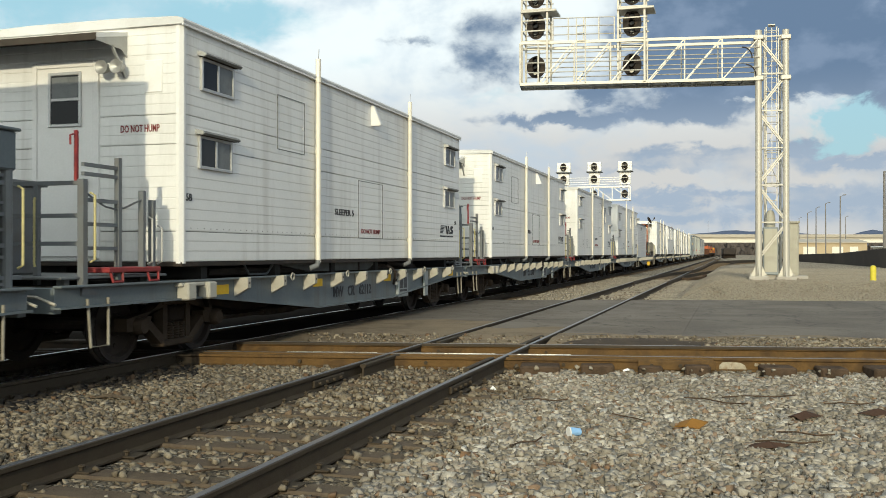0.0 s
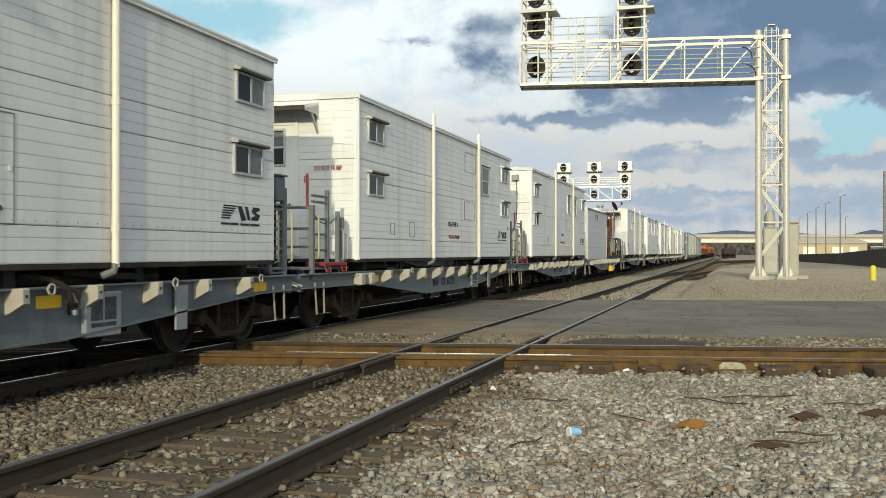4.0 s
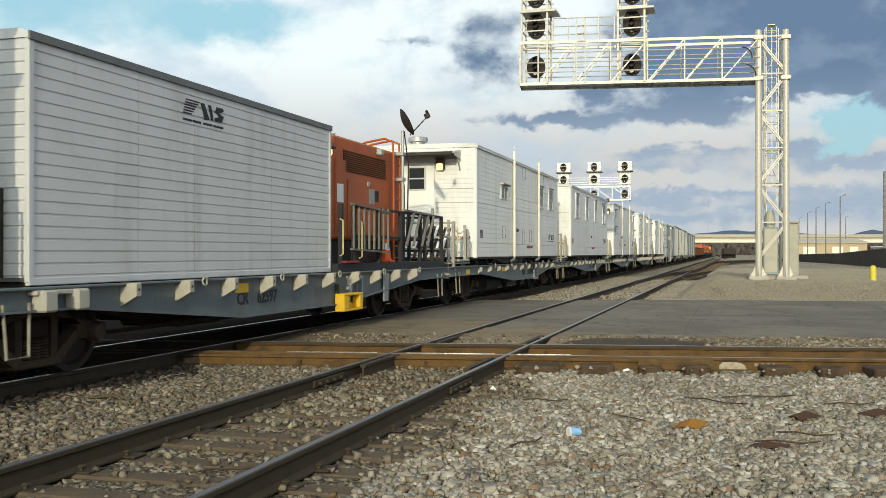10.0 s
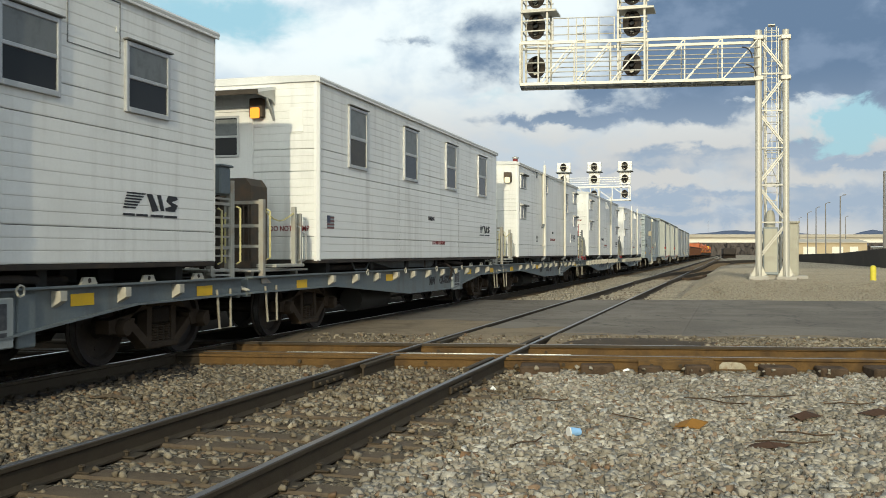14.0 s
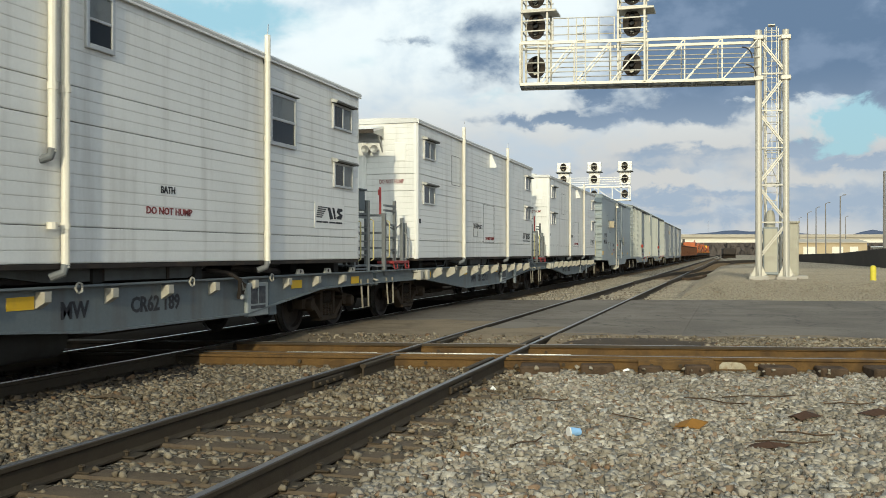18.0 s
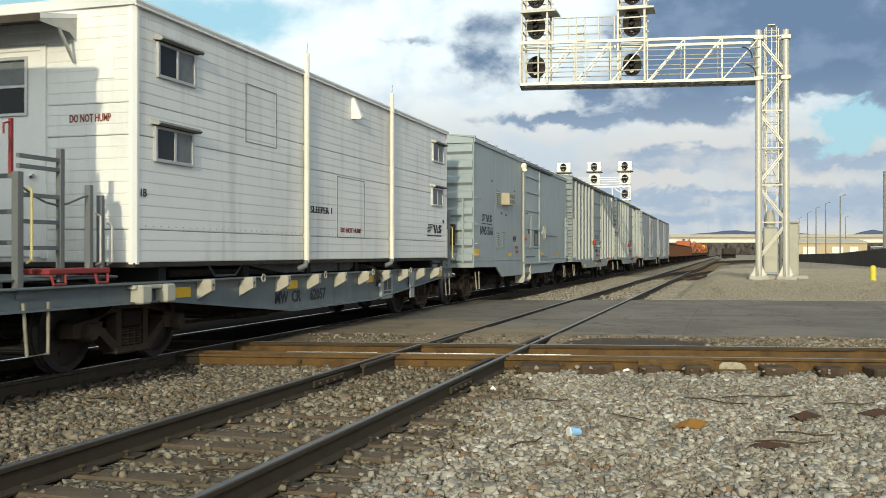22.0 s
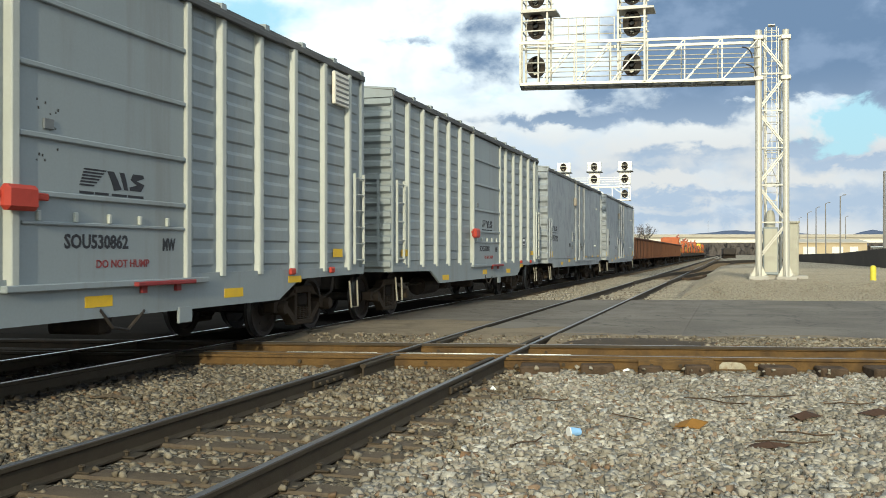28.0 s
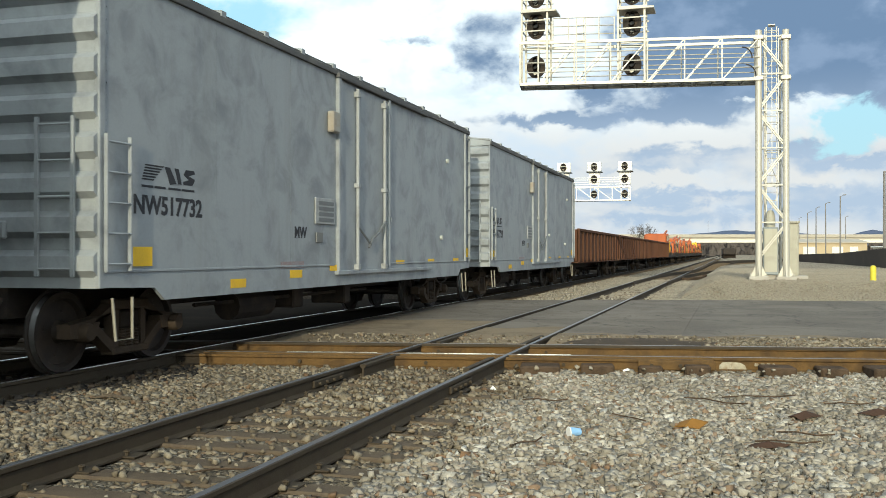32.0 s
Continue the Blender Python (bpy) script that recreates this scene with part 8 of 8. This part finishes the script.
    for s in (-1, 1):
        part("side_sill", Geo().prism(prof, 0, s * (X - 0.04), s * (X + 0.006)), mat, car)
    part("underframe", Geo().box(-0.35, 0.35, 0.1, L - 0.1, 0.62, 1.0), BLACK, car)
    part("floor_beam", Geo().box(-1.5, 1.5, 0.1, L - 0.1, 0.98, 1.05), BLACK, car)
    part("brake_gear", Geo().tube((0.7, 4.3, 0.55), (0.7, 5.5, 0.55), 0.22, 12).box(0.5, 0.9, 6.2, 6.6, 0.42, 0.8, 0.03).tube((0.8, 3.2, 0.62), (0.8, 9.8, 0.62), 0.03, 6).box(0.3, 1.0, 8.2, 8.5, 0.4, 0.9, 0.03), BLACK, car)
    add_truck(car, 1.35), add_truck(car, L - 1.35)
    for y, s in ((0, -1), (L, 1)):
        part("coupler", Geo().box(-0.1, 0.1, min(y, y + s * 0.5), max(y, y + s * 0.5), 0.68, 0.9, 0.03), BLACK, car)
        part("air_hose", Geo().path([(0.35, y, 0.85), (0.4, y + s * 0.2, 0.6), (0.2, y + s * 0.35, 0.42)], 0.025, 6), BLACK, car)
    for y in (0.42, L - 0.42):
        stirrup(car, y, X - 0.03, drop=0.46)
    if spec.get("ladder_top", 2.75) > 1.3:
        ladder_on(car, 0.04 if spec.get("plain") else 0.12, 1.15, spec.get("ladder_top", 2.75), X, 0.42, 5, material=mat if spec.get("plain") else POST_PALE)
    ladder_on(car, L - 0.54, 1.15, spec.get("rear_ladder", 2.75), X, 0.42, 6, material=mat if spec.get("plain") else POST_PALE)
    ladder_on(car, 0.0, 1.1, 2.8, 0.9, 0.45, 5, 1, mat)
    part("tack_board", Geo().box(0.2, 0.5, -0.13, -0.06, 1.5, 1.7, 0.02) if spec.get("plain") else Geo().box(0.3, 0.7, -0.13, -0.06, 2.3, 2.6, 0.02), mat, car)
    for (y, z, w, h) in spec.get("yellow", []):
        part("reflector", Geo().box(X + 0.0065, X + 0.011, y, y + w, z, z + h), YELLOW, car, "yellow reflective sticker")
    for text, y, z, size, m2, width in spec.get("texts", []):
        lettering("side_lettering", text, size, near_side(X + spec.get("text_out", 0.0), y, z), m2, car, width)
    if "logo" in spec:
        y, z = spec["logo"]
        logo(car, y, z, 1.15, 0.3, X + spec.get("logo_out", 0.0))
    return car, front


BOX_CATCH = paint("worn_door_gear", (0.33, 0.34, 0.34), 0.55, stains=(3, 0.6), other=(0.2, 0.2, 0.19))
SCUFF = paint("scuffed_dark_paint", (0.085, 0.095, 0.10), 0.8, grain=(40, 0.5), stains=(7, 0.8), other=(0.16, 0.18, 0.185))
FADED_PINK = paint("faded_red_stencil", (0.31, 0.23, 0.23), 0.6, grain=(40, 0.5), stains=(9, 0.8), other=(0.29, 0.30, 0.31))
ROOF_DARK = paint("weathered_roof", (0.10, 0.10, 0.10), 0.7, stains=(1, 0.5), other=(0.2, 0.19, 0.17))
POST_PALE = paint("pale_post", (0.43, 0.44, 0.40), 0.5, stains=(1.5, 0.35), other=(0.34, 0.34, 0.31))

# tool car with a lit lamp, louvres and an air conditioner
c, f = boxcar(26.0, 14.6, BOX_BLUE, dict(top=4.33, plain=True, doors=(6.2, 8.8), ribs=8, belly=True, rib_z=(1.55, 2.15, 2.75, 3.35, 3.85),
              yellow=[(0.02, 1.26, 0.46, 0.2), (4.0, 1.25, 0.5, 0.1), (9.2, 1.27, 0.5, 0.1), (12.2, 1.27, 0.5, 0.1)],
              texts=[("NW515165", 1.4, 1.94, 0.3, INK, 1.4), ("MW", 4.92, 1.78, 0.25, INK, None), ("DO NOT", 5.2, 1.52, 0.13, INK_RED, 0.5), ("HUMP", 5.25, 1.38, 0.13, INK_RED, 0.38)],
              text_out=-0.006, logo_out=-0.006, logo=(0.85, 2.1), ladder_top=1.2), "blue-grey plain-sided tool boxcar with a lit lamp")
X = 1.62
lampb = part("side_lamp", Geo().box(X, X + 0.16, 5.82, 6.05, 4.02, 4.2, 0.03), CREAM, c, "lit side lamp")
part("lens", Geo().box(X + 0.05, X + 0.17, 5.80, 5.98, 3.95, 4.04, 0.03), LAMP_PALE, lampb)
ac = part("air_conditioner", Geo().box(X - 0.02, X + 0.24, 3.15, 3.85, 2.74, 3.1, 0.02), AC_BEIGE, c, "beige window air conditioner")
for k in range(3):
    for j in range(2):
        part("grille", Geo().box(X + 0.24, X + 0.245, 3.2 + 0.22 * k, 3.38 + 0.22 * k, 2.79 + 0.15 * j, 2.9 + 0.15 * j), SEAM, ac)
for y, z in ((2.5, 2.69), (2.5, 1.49), (3.24, 1.52)):
    lv = part("louvre", Geo().box(X - 0.008, X + 0.005, y, y + 0.4, z, z + 0.44), SEAM, c, "slatted vent")
    for k in range(7):
        part("slat", Geo().prism([(X + 0.005, z + 0.02 + 0.06 * k), (X + 0.03, z + 0.005 + 0.06 * k), (X + 0.03, z + 0.015 + 0.06 * k), (X + 0.005, z + 0.05 + 0.06 * k)], 1, y + 0.01, y + 0.39), BOX_BLUE, lv)
ring = Geo()
v = [(X + 0.1 + 0.02 * math.cos(j * math.pi / 3), 9.3 + (0.26 + 0.02 * math.sin(j * math.pi / 3)) * math.cos(k * math.pi / 12), 2.05 + (0.26 + 0.02 * math.sin(j * math.pi / 3)) * math.sin(k * math.pi / 12)) for k in range(24) for j in range(6)]
ring.raw(v, [(6 * k + j, 6 * k + (j + 1) % 6, 6 * ((k + 1) % 24) + (j + 1) % 6, 6 * ((k + 1) % 24) + j) for k in range(24) for j in range(6)])
wheel = part("door_wheel", ring, POCKET, c, "pale round hand wheel", True)
for k in range(6):
    a = math.pi * k / 3
    part("spoke", Geo().tube((X + 0.1, 9.3, 2.05), (X + 0.1, 9.3 + 0.26 * math.cos(a), 2.05 + 0.26 * math.sin(a)), 0.014, 5), POCKET, wheel)
part("hub", Geo().tube((X - 0.02, 9.3, 2.05), (X + 0.12, 9.3, 2.05), 0.05, 10), POCKET, wheel)
part("door_window", Geo().box(X + 0.014, X + 0.03, 8.0, 8.45, 1.62, 2.0, 0.005), SEAM, c, "dark patched door window")
part("door_handle", Geo().path([(X + 0.02, 6.95, 2.6), (X + 0.08, 7.05, 2.6), (X + 0.08, 7.05, 1.55), (X + 0.02, 6.95, 1.5)], 0.016, 6), POCKET, c)
part("door_bar", Geo().box(X, X + 0.04, 9.6, 12.2, 1.96, 2.0, 0.006), GREY_RAIL, c)
part("orange_seal", Geo().box(X + 0.06, X + 0.12, 6.02, 6.2, 1.75, 1.85, 0.02), SIGNAL_RED, c, "orange-red lock")
for z in (1.3, 1.6, 2.1, 2.8):
    part("grab_iron", Geo().path([(X, 0.1, z), (X + 0.06, 0.1, z), (X + 0.06, 0.6, z), (X, 0.6, z)], 0.014, 6), POCKET, c)
steps = part("hanging_steps", Geo().prism([(X - 0.25, 1.0), (X + 0.06, 1.0), (X + 0.08, 0.55), (X + 0.02, 0.4), (X - 0.25, 0.4)], 1, 6.1, 6.13), POCKET, c, "pale hanging side steps")
part("step_side", Geo().prism([(X - 0.25, 1.0), (X + 0.06, 1.0), (X + 0.08, 0.55), (X + 0.02, 0.4), (X - 0.25, 0.4)], 1, 7.05, 7.08), POCKET, steps)
for z in (0.44, 0.68, 0.9):
    part("tread", Geo().box(X - 0.23, X + 0.05, 6.13, 7.05, z, z + 0.04, 0.008), GREY_STEEL, steps)
part("brake_cable", Geo().path([(0.87, -0.06, 4.12), (0.80, -0.14, 4.1), (0.62, -0.15, 3.85), (0.34, -0.16, 3.45), (0.28, -0.16, 3.2), (0.28, -0.14, 2.3)], 0.021, 8), BLACK, c, smooth=True)
part("cable_socket", Geo().tube((0.87, -0.1, 4.12), (0.87, 0.0, 4.12), 0.06, 10), WHITE_TRIM, c)
part("end_board", Geo().box(0.45, 1.15, -0.14, -0.09, 1.55, 2.1, 0.01), TIE_DARK, c, "blackened weathered board")
part("rod", Geo().tube((-1.2, -0.12, 2.5), (1.1, -0.12, 2.48), 0.018, 6), POCKET, c)
part("bolt_head", Geo().tube((X, 1.9, 3.35), (X + 0.03, 1.9, 3.35), 0.02, 6), BLACK, c)
for y, z in ((3.1, 2.5), (3.7, 2.47), (4.9, 3.25)):
    part("bolt_head", Geo().tube((X - 0.01, y, z), (X + 0.02, y, z), 0.025, 6), BLACK, c)
part("side_rail", Geo().box(X - 0.008, X + 0.012, 0.08, 6.0, 1.135, 1.165, 0.004).box(X - 0.008, X + 0.012, 9.0, 14.5, 1.135, 1.165, 0.004), BOX_BLUE, c)
part("door_patch", Geo().box(X + 0.012, X + 0.026, 7.85, 8.6, 1.5, 2.12, 0.006), SCUFF, c, "dented dark patch round the door window")
for k, (y, z, w, h) in enumerate(((6.4, 2.62, 0.5, 0.03), (7.3, 2.58, 0.35, 0.02), (6.9, 1.98, 0.22, 0.12), (7.5, 1.52, 0.9, 0.025), (6.5, 1.2, 1.6, 0.04), (9.3, 1.2, 1.1, 0.02), (8.9, 2.3, 0.2, 0.02))):
    part("scrape", Geo().box(X + 0.0125, X + 0.0145, y, y + w, z, z + h), SCUFF, c)
part("pale_conduit", Geo().tube((X + 0.05, 5.98, 1.05), (X + 0.05, 5.98, 3.95), 0.035, 8), POCKET, c)
part("door_rod", Geo().path([(X + 0.02, 5.72, 2.62), (X + 0.06, 5.8, 2.6), (X + 0.06, 5.85, 1.35)], 0.014, 6), POCKET, c)

HATCHES = ((4.05, 1.42, 0.62, 0.42), (5.12, 1.62, 0.26, 0.22))
posts_f = [0.95, 1.95, 2.95, 3.95, 4.95]
posts_r = [9.95, 11.0, 12.12, 13.25, 14.3]
for T, L, number, mat in ((28.49, 15.0, "SOU530862", BOX_GREY), (31.04, 14.9, "SOU530801", BOX_GREY)):
    c, f = boxcar(T, L, mat, dict(top=4.55, doors=(6.05, 9.1), ribs=14, belly=True, posts_front=posts_f, posts_rear=posts_r, rib_z=(1.92, 2.48, 3.15, 3.8),
                  yellow=[(0.5, 1.28, 0.4, 0.14), (3.4, 0.72, 0.5, 0.12), (7.15, 0.78, 0.46, 0.12), (10.0, 0.76, 0.5, 0.12), (11.9, 0.90, 0.45, 0.1), (13.6, 1.28, 0.4, 0.14)],
                  texts=[(number, 7.35, 1.46, 0.2, INK, 1.06), ("MW", 8.68, 1.44, 0.2, INK, 0.26), ("DO NOT HUMP", 7.8, 1.23, 0.12, INK_RED, 0.95)],
                  text_out=0.014, logo_out=0.014, logo=(7.05, 1.93), ladder_top=2.8), "grey corrugated boxcar with pale ribs and a wide door")
    X = 1.62
    if number.endswith("2"):
        v = part("side_vent", Geo().box(X - 0.01, X + 0.05, 13.58, 14.2, 3.85, 4.4, 0.01), CREAM, c, "cream louvred vent")
        for k in range(6):
            part("slat", Geo().box(X + 0.05, X + 0.06, 13.62, 14.16, 3.89 + 0.085 * k, 3.92 + 0.085 * k), SEAM, v)
    if number.endswith("2"):
        rng = random.Random(14)
        for k in range(14):
            y, z, s = 6.5 + rng.uniform(-0.12, 0.22), rng.choice((rng.uniform(2.62, 2.9), rng.uniform(2.2, 2.6))), rng.uniform(0.012, 0.03)
            part("rust_spot", Geo().box(X + 0.0125, X + 0.0145, y, y + s, z, z + s * 1.3), BLACK, c)
    if number.endswith("1"):
        for y, z, w, h in HATCHES:
            hatch = part("side_hatch", Geo().box(X - 0.045, X + 0.004, y, y + w, z, z + h, 0.008), mat, c, "square hatch plate")
            part("hatch_lip", Geo().box(X + 0.004, X + 0.014, y, y + w, z + h - 0.03, z + h, 0.004).box(X + 0.004, X + 0.014, y, y + w, z, z + 0.03, 0.004), mat, hatch)
        card = part("route_card", Geo().box(X + 0.001, X + 0.006, 12.3, 12.66, 1.58, 1.82), INK, c, "black and white notice card")
        part("white_field", Geo().box(X + 0.006, X + 0.008, 12.34, 12.62, 1.72, 1.79), WHITE_TRIM, card)
        part("white_field", Geo().box(X + 0.006, X + 0.008, 12.34, 12.62, 1.61, 1.65), WHITE_TRIM, card)
    part("door_lock", Geo().box(X + 0.05, X + 0.17, 5.86, 6.3, 1.74, 1.98, 0.04).box(X + 0.05, X + 0.1, 5.8, 6.5, 1.85, 1.92, 0.01), SIGNAL_RED, c, "red door lock")
    part("red_step", Geo().box(X + 0.01, X + 0.14, 7.9, 9.1, 0.98, 1.03, 0.01).box(X + 0.01, X + 0.05, 8.1, 8.2, 0.9, 1.0).box(X + 0.01, X + 0.05, 8.8, 8.9, 0.9, 1.0), RED, c, "red tread under the door")
    for y in (11.9, 13.4):
        part("lashing_eye", Geo().box(X + 0.005, X + 0.06, y, y + 0.18, 1.02, 1.12, 0.02), SIGNAL_RED, c, "red lashing eye")
    part("hand_hold", Geo().box(X + 0.012, X + 0.035, 6.5, 6.65, 2.55, 2.66, 0.01), GREY_RAIL, c)
    for k in range(5):
        part("door_tab", Geo().box(X + 0.012, X + 0.05, 6.4 + 0.55 * k, 6.45 + 0.55 * k, 1.66, 1.76, 0.008), POST_PALE, c)
    part("door_rib_low", Geo().box(X + 0.012, X + 0.04, 6.2, 9.0, 1.28 + 0.34, 1.66, 0.01), mat, c)
    part("hose_loop", Geo().path([(X, 7.4, 0.75), (X + 0.02, 7.6, 0.55), (X, 7.9, 0.5), (X, 8.2, 0.7)], 0.02, 6), BLACK, c)
    part("jack_plate", Geo().box(X - 0.02, X + 0.02, 8.9, 9.2, 0.5, 0.7, 0.01), mat, c)

for T, L, number, d in ((33.63, 14.9, "NW517732", 0.45), (36.27, 14.75, "NW517729", 0.0)):
    c, f = boxcar(T, L, BOX_PATCH, dict(top=4.45, plain=True, doors=(5.9 + d, 8.45 + d), ribs=8, door_ribs=False, ladder_top=2.62, rear_ladder=4.3,
                  yellow=[(y + d, z, w, h) for y, z, w, h in [(0.04, 1.2, 0.45, 0.22), (2.3, 0.88, 0.42, 0.12), (4.1, 0.97, 0.42, 0.12), (5.6, 1.05, 0.4, 0.1), (7.2, 1.12, 0.3, 0.08), (8.9, 1.13, 0.5, 0.08), (11.0, 1.14, 0.45, 0.08), (13.0, 1.15, 0.45, 0.08), (14.0, 1.25, 0.35, 0.22)]],
                  texts=[(number, 0.87 + d, 1.89, 0.3, INK, 1.45), ("MW", 4.5 + d, 1.66, 0.24, INK, None)], text_out=-0.006, logo_out=-0.006, logo=(0.3 + d, 2.07), door_label="plain plug door with locking rods"), "patchy grey smooth-sided insulated boxcar")
    X = 1.62
    for y in (6.72 + d, 8.1 + d):
        part("locking_rod", Geo().tube((X + 0.06, y, 1.08), (X + 0.06, y, 4.25), 0.03, 8), BOX_CATCH, c, smooth=True)
        part("rod_guide", Geo().box(X, X + 0.1, y - 0.06, y + 0.06, 1.05, 1.15, 0.01).box(X, X + 0.1, y - 0.06, y + 0.06, 2.5, 2.58, 0.01).box(X, X + 0.1, y - 0.06, y + 0.06, 4.1, 4.2, 0.01), BOX_CATCH, c)
    part("side_rail", Geo().box(X - 0.008, X + 0.012, 0.08, 5.8 + d, 1.135, 1.165, 0.004), BOX_PATCH, c)
    part("side_rail", Geo().box(X - 0.008, X + 0.012, 8.6 + d, L - 0.1, 1.135, 1.165, 0.004), BOX_PATCH, c)
    part("locking_lever", Geo().path([(X + 0.08, 8.1 + d, 1.95), (X + 0.09, 7.7 + d, 1.72), (X + 0.09, 7.35 + d, 1.6), (X + 0.09, 7.2 + d, 1.45)], 0.022, 6).path([(X + 0.08, 6.72 + d, 1.8), (X + 0.09, 7.0 + d, 1.65), (X + 0.09, 7.3 + d, 1.5)], 0.02, 6), GREY_RAIL, c)
    tb = part("tack_board_side", Geo().box(X, X + 0.03, 5.0 + d, 5.76 + d, 1.82, 2.24, 0.006), BOX_CATCH, c, "weathered placard board")
    for k in range(4):
        part("board_slat", Geo().box(X + 0.03, X + 0.036, 5.1 + d, 5.7 + d, 1.86 + 0.09 * k, 1.92 + 0.09 * k), GREY_RAIL, tb)
    part("placard_small", Geo().box(X, X + 0.02, 5.05 + d, 5.3 + d, 1.52, 1.68, 0.005), SEAM, c)
    part("bracket_box", Geo().box(X, X + 0.12, 5.5 + d, 5.8 + d, 3.35, 3.7, 0.02), TAN_GREY, c)
    part("red_stain_plate", Geo().box(X + 0.0005, X + 0.003, 3.8 + d, 4.6 + d, 1.12, 1.22), FADED_PINK, c, "faded red stencil")
    for y, z in ((12.9, 3.5), (8.9, 2.0), (12.4, 1.7)):
        part("eye_bolt", Geo().lathe([(0, 0), (0.05, 0), (0.05, 0.06), (0, 0.06)], (X, y, z), 0, 8), POST_PALE, c)


# ---- gondolas and the orange track machines far down the train
def gondola(T, L, label):
    front = place_along(T)
    car = rolling("gondola", label, front, "gondola", "gondolas of the work train")
    X = 1.5
    for s in (-1, 1):
        side = part("side", Geo().box(min(s * X, s * (X - 0.04)), max(s * X, s * (X - 0.04)), 0, L, 0.95, 2.35, 0.01), GON_BROWN, car)
        for k in range(13):
            y = 0.1 + (L - 0.2) * k / 12
            part("rib", Geo().box(min(s * X, s * (X + 0.07)), max(s * X, s * (X + 0.07)), y - 0.05, y + 0.05, 0.95, 2.32, 0.01), GON_BROWN, side)
        part("top_chord", Geo().box(min(s * (X - 0.06), s * (X + 0.09)), max(s * (X - 0.06), s * (X + 0.09)), 0, L, 2.32, 2.44, 0.015), GON_BROWN, side)
    for y in (0, L - 0.05):
        part("end", Geo().box(-X, X, y, y + 0.05, 0.95, 2.4, 0.01), GON_BROWN, car)
    part("floor", Geo().box(-X, X, 0, L, 0.9, 1.0), GON_BROWN, car)
    part("load", Geo().prism([(-1.4, 1.0), (1.4, 1.0), (1.2, 1.7), (0.2, 2.0), (-1.0, 1.8)], 1, 0.5, L - 0.5), RUSTY, car, "brown scrap load")
    part("centre_sill", Geo().box(-0.3, 0.3, 0, L, 0.6, 0.9), BLACK, car)
    add_truck(car, 1.6, False), add_truck(car, L - 1.6, False)


gondola(38.85, 15.5, "rust-brown steel gondola with ribbed sides")
gondola(41.35, 15.5, "rust-brown steel gondola with ribbed sides")
gondola(43.85, 15.5, "rust-brown steel gondola with ribbed sides")
gondola(46.35, 15.5, "rust-brown steel gondola with ribbed sides")


def track_machine(T, seed):
    rng = random.Random(seed)
    front = place_along(T)
    m = rolling("track_machine", "orange railway track maintenance machine on a flatcar", front, "track machine", "track machines on the train")
    part("flat_deck", Geo().box(-1.4, 1.4, 0, 14, 0.85, 1.08, 0.02), BLACK, m)
    y = 0.4
    for k in range(4):
        w = rng.uniform(2.0, 3.2)
        h = rng.uniform(2.3, 3.6)
        part("machine_body", Geo().box(-1.2, 1.2, y, y + w, 1.3, h, 0.12), ORANGE if k != 2 else YELLOW, m)
        part("cab_window", Geo().box(1.2, 1.22, y + 0.2, y + w - 0.3, h - 0.75, h - 0.15, 0.01), GLASS, m)
        part("boom", Geo().bar((0.6, y, h - 0.3), (0.9, y + w + 0.3, h + rng.uniform(0.1, 0.5)), 0.16), ORANGE, m)
        part("machine_wheel", Geo().lathe([(0, -0.1), (0.36, -0.1), (0.36, 0.1), (0, 0.1)], (1.1, y + 0.6, 1.35), 0, 14), BLACK, m)
        part("machine_wheel", Geo().lathe([(0, -0.1), (0.36, -0.1), (0.36, 0.1), (0, 0.1)], (1.1, y + w - 0.4, 1.35), 0, 14), BLACK, m)
        y += w + 0.4
    add_truck(m, 1.6, False), add_truck(m, 12.4, False)


for k in range(9):
    track_machine(48.95 + 2.35 * k, 40 + k)


# ---------------------------------------------------------------- how things move
def motions():
    for ob, y0 in MOVING:
        walk(ob, [(t, Matrix.Translation((TRACK_X, y0 - SPEED * t, RAIL))) for t in (0.0, 8.0, 16.0, 24.0, 32.0)])
    step, radius = 0.1, 0.46
    for w, y in WHEELS:
        walk(w, [(k * step, Matrix.Translation((0, y, 0.46)) @ Matrix.Rotation(SPEED * k * step / radius, 4, "X")) for k in range(321)])


motions()
